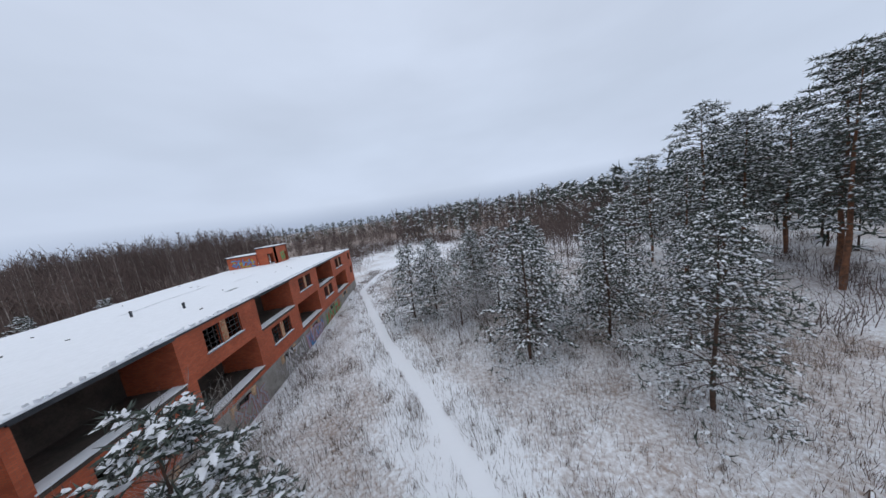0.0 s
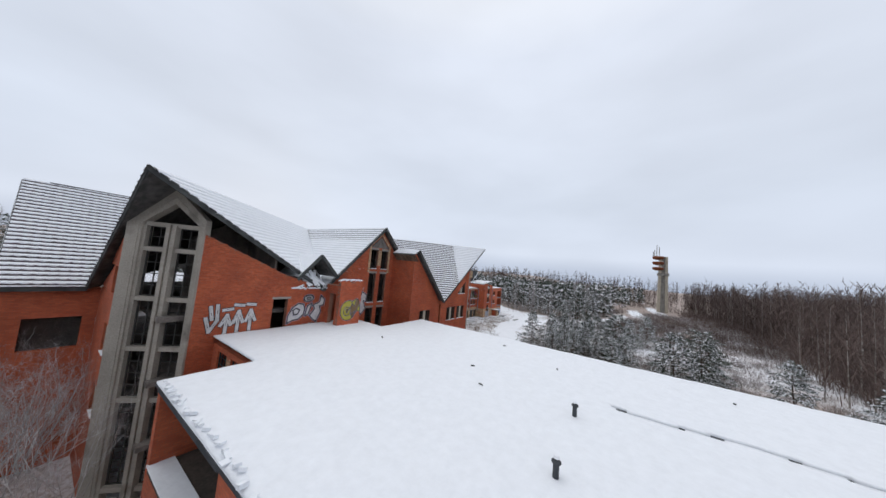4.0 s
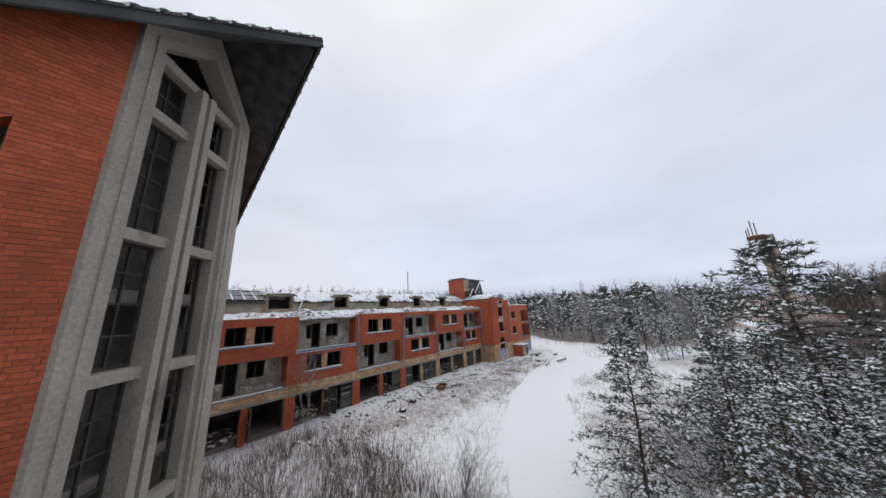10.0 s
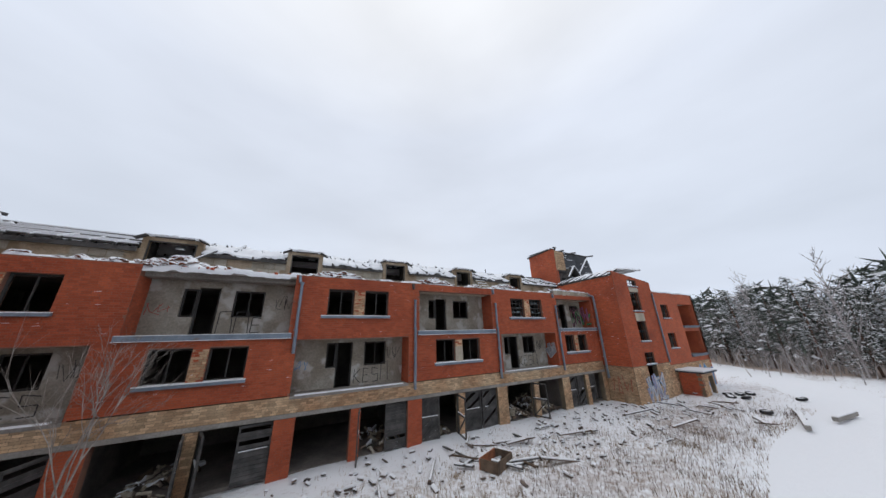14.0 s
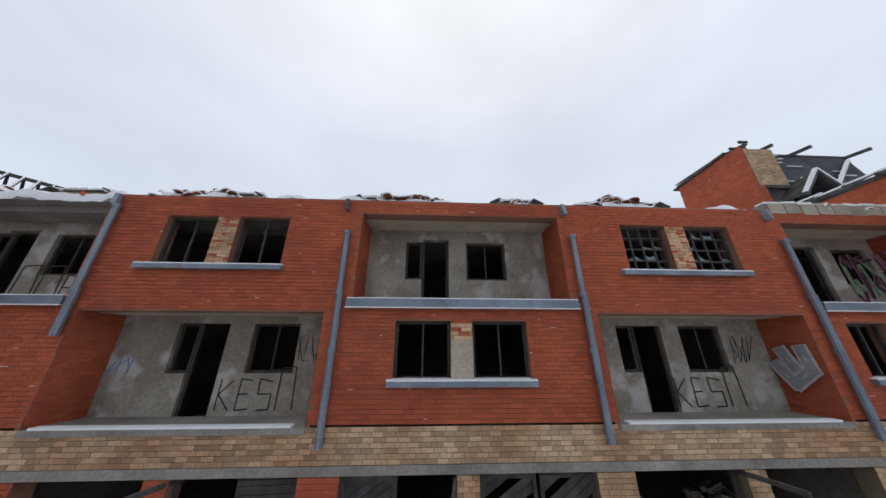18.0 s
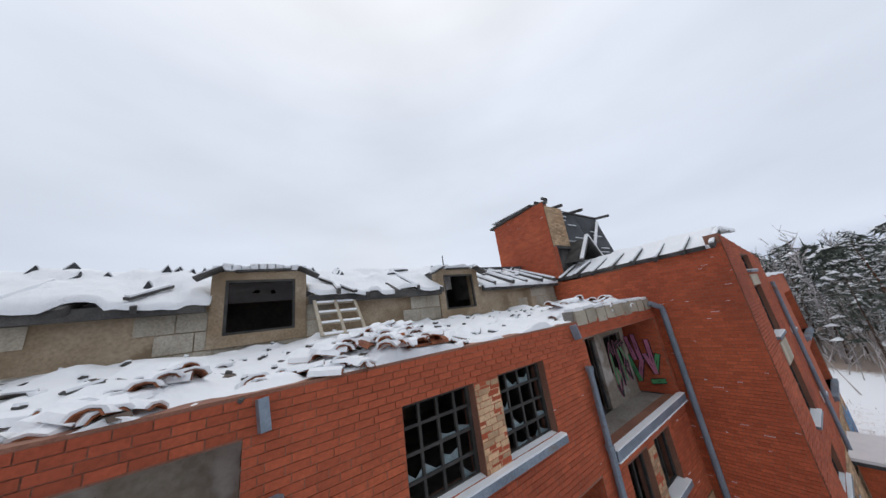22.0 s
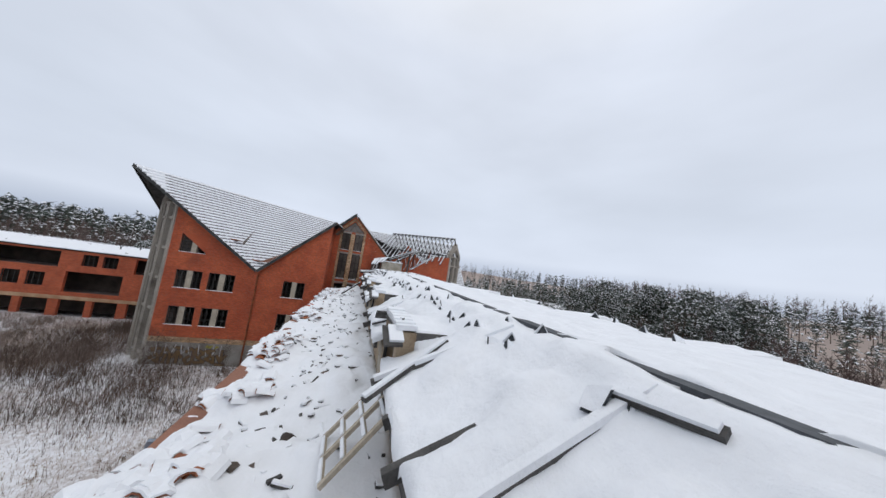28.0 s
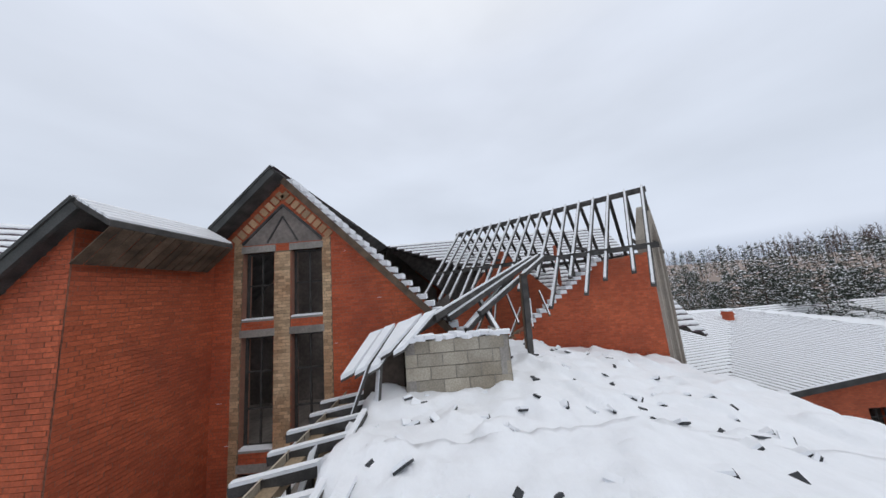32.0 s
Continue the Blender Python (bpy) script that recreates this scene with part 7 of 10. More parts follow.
snow_sheet(np.arange(-57.4, -48.3, 0.11), np.arange(-27.0, -12.3, 0.11), end_z, "roof_snow", M_SNOW, "lumpy snow over the collapsed roof end", 0.3, mask=lambda X, Y: ~((X > -52.55) & (Y > -16.7)) & (Y < -13.4 + 0.12 * np.sin(X * 6)) & ~((np.abs(X + 56.9) < 0.28 + 0.06 * np.sin(Y * 9)) & (np.abs(Y + 16.25) < 0.45 + 0.08 * np.sin(X * 7))))
# dark slab below the gap in the snow, standing for the hole's shade
whole("roof_hole", Geo().box(-57.3, -56.3, -17.0, -15.5, 10.0, 10.12), M_RECESS_SHADE, "dark slab for the shade in a hole of the collapsed roof snow", "roof hole")
for i, (a, b) in enumerate((((-57.6, -13.2, 10.3), (-56.2, -12.6, 8.9)), ((-56.9, -13.3, 10.35), (-56.3, -12.5, 9.0)), ((-56.3, -13.4, 10.4), (-54.8, -12.9, 9.4)), ((-55.6, -13.4, 10.4), (-55.4, -12.7, 9.1)), ((-57.8, -12.9, 10.1), (-57.6, -12.4, 8.8)), ((-57.4, -13.6, 10.62), (-54.9, -13.5, 10.66)))):
    t_ = thing("broken_rafter", "broken snow-topped rafter at the collapsed roof edge", "board", "broken rafters")
    part("timber", Geo().beam(a, b, 0.12, 0.10), M_WOOD, t_)
    part("timber_snow", Geo().beam((a[0], a[1], a[2] + 0.075), (b[0], b[1], b[2] + 0.075), 0.10, 0.05), M_SNOW, t_)
g, gs = Geo(), Geo()
re_ = random.Random(61)
for i in range(230):
    x, y = re_.uniform(-61.5, -49.0), re_.uniform(-21.5, -12.9)
    if (x > -52.7 and y > -16.9) or (abs(x + 56.9) < 0.5 and abs(y + 16.25) < 0.6) or (x > -57.4 and y > -13.6):
        continue
    if x < -57.3:
        z = float(upper_z(np.array(x), np.array(y)))
    else:
        z = float(end_z(np.array(x), np.array(y)))
    if x > -62.4 and y > DORM - 1.7 and x < -57.3:
        continue
    m_ = Matrix.Translation((x, y, z - 0.02)) @ Euler((re_.uniform(-0.7, 0.7), re_.uniform(-0.7, 0.7), re_.uniform(0, 6.28))).to_matrix().to_4x4()
    a_, b_ = re_.uniform(0.08, 0.30), re_.uniform(0.08, 0.22)
    g.obox(m_, a_, b_, 0.035)
    if re_.random() < 0.6:
        gs.obox(Matrix.Translation((0.01, 0.02, 0.04)) @ m_, a_ * 0.95, b_ * 0.95, 0.05)
ob = whole("roof_litter", g, M_TAR, "dark tile and board pieces in the roof snow", "debris", kind="stuff")
part("litter_snow", gs, M_SNOW, ob)["kind"] = "stuff"

# ---- collapsed gablet over the north-east wall ----
gab = thing("collapsed_gablet", "small broken gable roof with fallen snowy boards inside", "dormer")
GA, GL, GR = Vector((-29.2, 6.9, 13.5)), Vector((-27.5, 6.9, 11.55)), Vector((-30.9, 6.9, 11.75))
back_ = Vector((0, -3.6, 0))
for q in (GL, GR):
    sl = part("gablet_slope", sheet([tuple(GA), tuple(q), tuple(q + back_), tuple(GA + back_)], 0.12), M_WOOD, gab, "dark board slope")
    part("slope_snow", sheet([tuple(GA + Vector((0, -0.06, 0.07))), tuple(q + Vector((0, -0.06, 0.07))), tuple(q + back_ + Vector((0, 0, 0.07))), tuple(GA + back_ + Vector((0, 0, 0.07)))], 0.06), M_SNOW, sl)
    part("barge_board", Geo().beam(GA + Vector((0, 0.04, -0.02)), q + Vector((0, 0.04, -0.02)) + (q - GA).normalized() * 0.25, 0.07, 0.26), M_FASCIA, gab)
for i in range(26):
    k = (i * 7 % 26) / 25
    z = 10.7 + 1.9 * (1 - abs(2 * k - 1)) * 0.9
    fb = part("fallen_board", Geo().obox(pose(-27.9 - 2.4 * k, 6.2 - 0.25 * (i % 3), 10.75 + 0.42 * (z - 10.7), 35 + 9 * (i % 4), 38 * math.sin(i * 2.2), 28 * math.sin(i * 1.3)), 0.32, 0.08, max(0.5, (z - 10.5))), M_WOOD, gab)
    part("board_snow", Geo().obox(pose(-27.9 - 2.4 * k, 6.2 - 0.25 * (i % 3) + 0.09, 10.80 + 0.42 * (z - 10.7), 35 + 9 * (i % 4), 38 * math.sin(i * 2.2), 28 * math.sin(i * 1.3)), 0.29, 0.06, max(0.45, (z - 10.55))), M_SNOW, fb)
part("gablet_back", Geo().add([(GA.x, 5.0, GA.z - 0.1), (GL.x, 5.0, GL.z - 1.4), (GR.x, 5.0, GR.z - 1.4)], [(0, 1, 2)]), M_INSIDE, gab)
for i in range(16):
    part("ledge_snow", Geo().obox(pose(-27.4 - 0.24 * i, 6.25 + 0.05 * math.sin(i), 10.62 + 0.05 * math.sin(i * 2.7), 4 * math.sin(i), 6 * math.sin(i * 1.9), 10 * i), 0.34, 0.42, 0.12), M_SNOW, gab)
for i in range(14):
    x_ = -30.45 - 0.165 * i
    b_ = part("loose_brick", Geo().obox(pose(x_, 8.22 + 0.06 * math.sin(i * 2), 11.33 + 0.05 * (i % 3), 3 * math.sin(i), 5 * math.sin(i * 1.7), 14 * math.sin(i * 2.9)), 0.25, 0.25, 0.12), M_BRICK, gab)
    part("brick_snow", Geo().obox(pose(x_, 8.2, 11.44 + 0.05 * (i % 3), 0, 4 * math.sin(i), 9 * i), 0.26, 0.3, 0.09), M_SNOW, b_)


# ---- low wings with hipped snowy roofs ----
def low_wing(name, label, x0, x1, y0, y1, eave, ridge, along):
    """A one-storey brick wing with a tiled roof; along is the ridge's axis."""
    ob = thing(name, label, "building")
    for p0, p1, nn in (((x0, y0 + 0.01), (x0, y1 - 0.01), (-1, 0)), ((x0 + 0.004, y1), (x1 - 0.004, y1), (0, 1)), ((x1, y0 + 0.01), (x1, y1 - 0.01), (1, 0)), ((x0 + 0.004, y0), (x1 - 0.004, y0), (0, -1))):
        w = outer(p0, p1, -2.2, eave, nn, 0.35)
        k = 1.2
        while k + 2.6 < w.len:
            w.holes += [(k, k + 1.0, 2.4, 4.0), (k + 1.5, k + 2.5, 2.4, 4.0)]
            k += 4.2
        brick_wall("wall", w, ob)
        for h in w.holes:
            window(ob, w, *h, 2, 3, 0.15)
    o = 0.7
    a, b, c, d = (x0 - o, y0 - o, eave), (x1 + o, y0 - o, eave), (x1 + o, y1 + o, eave), (x0 - o, y1 + o, eave)
    if along == "y":
        m = (x0 + x1) / 2
        r0, r1 = (m, y0 - o, ridge), (m, y1 + o, ridge)
        quads = ([a, d, r1, r0], [b, c, r1, r0])
        ends = ([a, r0, b], [c, r1, d])
    else:
        m = (y0 + y1) / 2
        r0, r1 = (x0 - o, m, ridge), (x1 + o, m, ridge)
        quads = ([a, b, r1, r0], [d, c, r1, r0])
        ends = ([a, r0, d], [b, r1, c])
    for q in quads:
        tile_roof("tiled_roof", q, ob, 0.93, seed=31)
    for q in ends:
        verge(ob, q)
    for q in ([a, b, c, d, a],):
        verge(ob, q, 0.35, 0.1, "eaves_board")
    return ob


def south_wing():
    ob = thing("low_south_wing", "low brick wing with a broad snow-covered pointed tiled roof", "building")
    o2, tip, tip2, foot = (-26.5, -50.5, 7.5), (-44.3, -48.6, 7.1), (-30.5, -30.5, 7.4), (-44.2, -31.2, 5.0)
    rear = ((-30.0, -68.0, 5.0), (-8.0, -46.0, 5.2), (-26.0, -72.0, 7.3))
    for q in ([o2, tip, foot], [o2, foot, tip2], [o2, tip, rear[0]], [o2, rear[0], rear[2]], [o2, tip2, rear[1]]):
        tile_roof("tiled_roof", q, ob, 0.93, seed=31)
    verge(ob, [tip, foot, tip2], 0.35, 0.1, "eaves_board")
    w = outer((-43.5, -32.4), (-43.5, -46.8), -2.2, 6.7, (-1, 0), 0.35, cuts=[(0, 4.95, 14.4, 6.6)])
    w.holes = [(2.0, 3.2, 2.2, 3.9), (3.7, 4.9, 2.2, 3.9), (7.4, 8.6, 2.2, 3.9), (9.1, 10.3, 2.2, 3.9), (9.4, 12.4, 4.6, 5.6)]
    brick_wall("west_wall", w, ob)
    for h in w.holes:
        window(ob, w, *h, 2, 3, 0.15)
    part("window_panel", Geo().box(-43.52, -43.45, -32.4 - 3.22, -32.4 - 3.68, 2.2, 3.9).box(-43.52, -43.45, -32.4 - 8.62, -32.4 - 9.08, 2.2, 3.9), M_PLASTER_W, ob)
    c = outer((-43.5, -46.8), (-41.0, -49.6), -2.2, 7.0, (-0.75, -0.66), 0.35)
    c.holes = [(0.5, 1.6, 1.0, 6.2), (2.1, 3.2, 1.0, 6.2)]
    part("corner_frame", c.body(0.0), M_PILLAR, ob, "tall concrete window frame in the cut corner")
    brick_wall("south_wall", outer((-41.0, -49.6), (-29.0, -64.0), -2.2, 5.2, (-0.77, -0.64), 0.35), ob)
    brick_wall("north_wall", outer((-31.5, -31.3), (-43.5, -32.4), -2.2, 4.9, (0.1, 0.995), 0.35), ob)
    part("inside_wall", Geo().box(-40.0, -39.8, -50, -32, -2, 4.8), M_INSIDE, ob)


south_wing()
low_wing("low_east_wing", "low brick wing with a snow-covered tiled roof", -14.2, -3.0, -14.0, -4.9, 5.7, 9.0, "x")
ch = thing("chimney", "small orange brick chimney capped with snow", "chimney", at=(-30.5, -46.0, 7.2))
part("stack", Geo().box(-0.35, 0.35, -0.3, 0.3, -0.8, 0.75).box(-0.42, 0.42, -0.37, 0.37, 0.35, 0.5), M_BRICK, ch)
part("cap_snow", Geo().box(-0.4, 0.4, -0.35, 0.35, 0.755, 0.9), M_SNOW, ch)

# ---- radio tower ----
tower = thing("radio_tower", "tall slab-sided concrete tower with rust-red round platforms and aerials", "tower", at=(-222.0, 52.5, -1.0))
bm = Geo()
for s in (-1, 1):
    bm.add([(-1.6, s * 2.6, 0), (1.6, s * 2.6, 0), (1.6, s * 1.2, 0), (-1.6, s * 1.2, 0), (-1.3, s * 2.0, 34), (1.3, s * 2.0, 34), (1.3, s * 0.9, 34), (-1.3, s * 0.9, 34)],
           [(0, 1, 2, 3), (4, 5, 6, 7), (0, 1, 5, 4), (1, 2, 6, 5), (2, 3, 7, 6), (3, 0, 4, 7)])
part("shaft", bm, M_PLASTER_W, tower)
part("shaft_web", Geo().box(-0.5, 0.5, -1.2, 1.2, 0, 34), M_CONC, tower)
for z in (25.5, 28.8, 32.1):
    g = Geo()
    n = 14
    prof = ((0.0, 1.2), (0.5, 2.6), (1.5, 2.9), (2.0, 2.7))
    for (za, ra), (zb_, rb2) in zip(prof, prof[1:]):
        for i in range(n):
            a0, a1 = 2 * math.pi * i / n, 2 * math.pi * (i + 1) / n
            g.add([(ra * math.cos(a0), -2.4 + ra * math.sin(a0), z + za), (ra * math.cos(a1), -2.4 + ra * math.sin(a1), z + za), (rb2 * math.cos(a1), -2.4 + rb2 * math.sin(a1), z + zb_), (rb2 * math.cos(a0), -2.4 + rb2 * math.sin(a0), z + zb_)], [(0, 1, 2, 3)])
    g.add([(2.7 * math.cos(2 * math.pi * i / n), -2.4 + 2.7 * math.sin(2 * math.pi * i / n), z + 2.0) for i in range(n)], [tuple(range(n))])
    pf = part("platform", g, M_RUST, tower, "rust-red round platform")
    part("platform_snow", Geo().tube([(0, -2.4, z + 2.01), (0, -2.4, z + 2.15)], 2.6, 12), M_SNOW, pf)
for x, y, h in ((0, -3.2, 41), (0.4, -4.3, 38), (-0.4, -2.0, 40), (0.0, -4.9, 37)):
    part("aerial", Geo().tube([(x, y, 34), (x, y, h)], 0.22, 6), M_CONC, tower)
part("base_band", Geo().box(-1.7, 1.7, -2.7, 2.7, 22.5, 24.0), M_CONC, tower)

lamp_mast = thing("lamp_mast", "thin dark steel pole standing behind the long wing", "pole", at=(-112.0, -46.5, -1.0))
part("pole", Geo().tube([(0, 0, 0), (0, 0, 10), (0, 0, 21.8)], [0.2, 0.16, 0.11], 8), M_FASCIA, lamp_mast)
part("pole_foot", Geo().box(-0.4, 0.4, -0.4, 0.4, 0, 0.3), M_CONC, lamp_mast)

# ---- parked car ----
car = thing("parked_car", "silver estate car with a white roof box on the snowy track", "car", at=(-104.65, 12.25, float(gz(-104.65, 12.25)) - 0.03))
car.rotation_euler = (0, 0, radians(-6))


def car_section(profile, w0, w1, mat, name):
    """A body lofted from a side profile of (x, z), narrower above."""
    g = Geo()
    n = len(profile)
    zs_ = [p[1] for p in profile]
    lo, hi = min(zs_), max(zs_)
    wd = lambda z: w0 + (w1 - w0) * (z - lo) / (hi - lo)
    v_ = [(x, s * wd(z) / 2, z) for s in (-1, 1) for x, z in profile]
    g.add(v_, [tuple(range(n)), tuple(range(2 * n - 1, n - 1, -1))] + [(i, (i + 1) % n, n + (i + 1) % n, n + i) for i in range(n)])
    return part(name, g, mat, car)


car_section([(-2.1, 0.30), (2.15, 0.28), (2.33, 0.42), (2.36, 0.62), (2.28, 0.74), (1.75, 0.88), (1.05, 0.97), (-2.2, 1.02), (-2.34, 0.9), (-2.36, 0.5)], 1.74, 1.70, M_CAR, "body")
car_section([(-2.28, 1.01), (1.05, 0.965), (0.22, 1.40), (-0.6, 1.45), (-1.85, 1.42)], 1.64, 1.22, M_GLASSD, "glasshouse")
car_section([(-1.95, 1.425), (0.18, 1.41), (-0.1, 1.465), (-0.8, 1.48), (-1.8, 1.455)], 1.26, 1.16, M_CAR, "roof")
for x, x2 in ((0.30, 1.0), (-0.55, -0.5), (-1.35, -1.45), (-2.1, -2.28)):
    for s in (-1, 1):
        part("pillar", Geo().beam((x if x > 0 else x, s * 0.625, 1.42), (x2, s * 0.825, 0.98), 0.07, 0.05), M_CAR, car)
part("lower_sill", Geo().box(-1.0, 1.0, -0.885, 0.885, 0.26, 0.40), M_RUBBER, car)
for x in (-1.32, 1.38):
    for y in (-0.79, 0.79):
        part("wheel_arch", Geo().tube([(x, y * 1.085, 0.34), (x, y * 1.11, 0.34)], 0.40, 18), M_RUBBER, car)
        wh = part("wheel", Geo().tube([(x, y - 0.1, 0.32), (x, y + 0.1, 0.32)], 0.32, 18), M_RUBBER, car)
        part("rim", Geo().tube([(x, y - 0.105, 0.32), (x, y + 0.105, 0.32)], 0.19, 12), M_ZINC, wh)
for y in (-0.6, 0.6):
    part("headlight", Geo().obox(pose(2.28, y, 0.68, 0, -12, 0), 0.1, 0.36, 0.13), M_PLASTER_W, car)
    part("rear_light", Geo().box(-2.38, -2.3, y * 1.25 - 0.08, y * 1.25 + 0.08, 0.62, 0.95), PAINT["red"], car)
    part("wing_mirror", Geo().box(0.72, 0.86, y * 1.42 - 0.09, y * 1.42 + 0.09, 1.0, 1.12), M_CAR, car)
part("grille", Geo().box(2.34, 2.375, -0.38, 0.38, 0.58, 0.72), M_RUBBER, car)
part("bumper", Geo().box(2.2, 2.42, -0.84, 0.84, 0.32, 0.52), M_RUBBER, car)
car_section([(-1.5, 1.54), (0.30, 1.54), (0.42, 1.66), (0.1, 1.80), (-1.2, 1.84), (-1.58, 1.72)], 0.86, 0.74, M_SNOW, "roof_box")
part("roof_rack", Geo().box(-1.1, -1.04, -0.6, 0.6, 1.47, 1.54).box(-0.24, -0.18, -0.6, 0.6, 1.47, 1.54), M_RUBBER, car)
part("bonnet_snow", Geo().add([(1.2, -0.6, 0.965), (1.9, -0.6, 0.865), (1.9, 0.6, 0.865), (1.2, 0.6, 0.965), (1.25, -0.5, 0.99), (1.85, -0.5, 0.89), (1.85, 0.5, 0.89), (1.25, 0.5, 0.99)], [(4, 5, 6, 7), (0, 1, 5, 4), (1, 2, 6, 5), (2, 3, 7, 6), (3, 0, 4, 7)]), M_SNOW, car)

# ---- drainpipes and hoppers of the long wing ----
for k in (2, 3, 4, 5):
    x = CB[k] - 0.08
    y = FRONT + 0.12
    top_, bot = (6.95, 2.0)
    if k == 2:
        top_, bot = 7.6, 4.2
    g = Geo()
    g.tube([(x, y, top_), (x - 0.0, y, 5.25)], 0.07, 8).tube([(x - 0.02, y, 5.3), (x - 0.02, y, bot)], 0.08, 8)
    for z in (top_ - 0.02, 5.28, 3.9):
        if z > bot:
            g.tube([(x, y, z - 0.05), (x, y, z + 0.05)], 0.095, 8)
    pp = part("drainpipe", g, M_ZINC, wing_c, "bent blue-grey zinc drainpipe")
    hp = part("rain_hopper", Geo().obox(pose(x + 0.12, FRONT + 0.08, TERR - 0.10, 8, 5, 12), 0.10, 0.16, 0.34), M_WOOD if k == 3 else M_ZINC, wing_c)
part("drainpipe", Geo().tube([(EX + 0.14, FRONT + 0.3, 7.9), (EX + 0.14, FRONT + 0.3, 1.0)], 0.09, 8).tube([(EX + 0.14, FRONT + 0.3, 7.9), (EX + 0.5, FRONT + 0.1, 8.1)], 0.09, 8), M_ZINC, wing_c)
part("drainpipe", Geo().tube([(-100.4, EY + 0.1, 8.2), (-100.4, EY + 0.1, 2.0)], 0.07, 8), M_ZINC, end_block)
for x, y0, y1, n_ in ((-45.2, N_FACE + 0.1, 0, 0), (0, 0, 0, 1)):
    if n_ == 0:
        part("drainpipe", Geo().tube([(x, y0, 8.7), (x, y0, -0.8)], 0.08, 8), M_RUST, block, "rusty drainpipe")
    else:
        part("drainpipe", Geo().tube([(W_FACE - 0.1, -1.6, 8.6), (W_FACE - 0.1, -1.6, -0.8)], 0.08, 8), M_RUST, block, "rusty drainpipe")
# block stub on the terrace edge
stb = outer((-89.2, FRONT - 0.02), (-94.2, FRONT - 0.02), TERR - 0.05, 8.28, (0, 1), 0.3)
sb_ = part("parapet_stub", stb.body(0.02), M_CONC, wing_c)
for i in range(9):
    x_ = -89.25 - i * 0.55
    bl = part("block", Geo().obox(pose(x_ - 0.26, FRONT - 0.135, 8.09 + 0.02 * math.sin(i * 2.3), 0, 3 * math.sin(i * 1.7), 2 * math.sin(i)), 0.51, 0.29, 0.36 + 0.03 * math.sin(i * 3.1)), M_BLOCK, sb_)
    part("block_snow", Geo().obox(pose(x_ - 0.26, FRONT - 0.16, 8.31 + 0.03 * math.sin(i * 1.3), 0, 4 * math.sin(i), 0), 0.5, 0.26, 0.08), M_SNOW, bl)


# ---- rubble and loose things ----
def tile_shards(spots_, name, label, mat, seed, lo=0.16, hi=0.34, snowy=0.85, steep=0.55, single=False):
    """Broken half-round tiles, joined, most with a cap of snow."""
    rng = random.Random(seed)
    g, sn = Geo(), Geo()
    n = 4
    k = n + 1
    quads = []
    for i in range(n):
        quads += [(i, i + 1, k + i + 1, k + i), (2 * k + i, 3 * k + i, 3 * k + i + 1, 2 * k + i + 1), (i, 2 * k + i, 2 * k + i + 1, i + 1), (k + i, k + i + 1, 3 * k + i + 1, 3 * k + i)]
    quads += [(0, k, 3 * k, 2 * k), (n, 2 * k + n, 3 * k + n, k + n)]
    heap = thing(name, label, "rubble", at=(sum(q[0] for q in spots_) / len(spots_), sum(q[1] for q in spots_) / len(spots_), min(q[2] for q in spots_))) if single else None
    base = heap.location.copy() if single else Vector((0, 0, 0))
    for x, y, z in spots_:
        m = Matrix.Translation((x, y, z)) @ Euler((rng.uniform(-steep, steep), rng.uniform(-steep, steep), rng.uniform(0, 6.28))).to_matrix().to_4x4()
        L, R = rng.uniform(lo, hi), rng.uniform(0.08, 0.12)
        shape = lambda r0, r1, l0, sh: [m @ Vector((e * l0, math.cos(math.pi * i / n) * r * 1.25, math.sin(math.pi * i / n) * r * 0.7)) + Vector((0, 0, sh)) for r in (r0, r1) for e in (-L / 2, L / 2) for i in range(n + 1)]
        if single:
            t_ = part("tile", Geo().add([p - base for p in shape(R, R - 0.016, 1.0, 0)], quads), mat, heap)
            if rng.random() < snowy:
                part("tile_snow", Geo().add([p - base for p in shape(R + 0.035, R - 0.004, rng.uniform(0.9, 1.04), 0.012)], quads), M_SNOW, t_)
            continue
        g.add(shape(R, R - 0.016, 1.0, 0), quads)
        if rng.random() < snowy:
            sn.add(shape(R + 0.035, R - 0.004, rng.uniform(0.9, 1.04), 0.012), quads)
    if single:
        return heap
    ob = whole(name, g, mat, label, "rubble", kind="stuff")
    if sn.v:
        part("shard_snow", sn, M_SNOW, ob, smooth=True)["kind"] = "stuff"
    return ob


def on_terrace(n, cx, cy, sx, sy, seed, lift=0.0):
    rng = np.random.RandomState(seed)
    p = np.stack([cx + rng.normal(size=n) * sx, cy + rng.normal(size=n) * sy], -1)
    p[:, 1] = np.clip(p[:, 1], DORM + 0.1, FRONT - 0.12)
    z = terr_z(p[:, 0], p[:, 1])
    return [(float(a), float(b), float(c) + lift + rng.uniform(-0.03, 0.06)) for (a, b), c in zip(p, z)]


for i, (cx, n, sx) in enumerate(((-65.0, 85, 0.7), (-71.8, 75, 0.75), (-78.1, 85, 0.6), (-84.4, 115, 0.6), (-91.6, 24, 0.9), (-61.5, 14, 1.2), (-81.4, 22, 0.35))):
    tile_shards(on_terrace(n, cx, FRONT - 0.66, sx, 0.3, 60 + i, 0.0), "tile_heap", "heap of broken orange roof tiles under snow", M_RUBBLE, 80 + i, 0.26, 0.48, 0.84 if i in (2, 3) else 0.95, 0.35, True)
tile_shards(on_terrace(190, -76, -10.2, 11.0, 0.95, 70, -0.10), "tile_litter", "broken tiles scattered in snow on the terrace", M_DEBRIS, 90, 0.10, 0.2, 0.45, 0.4)
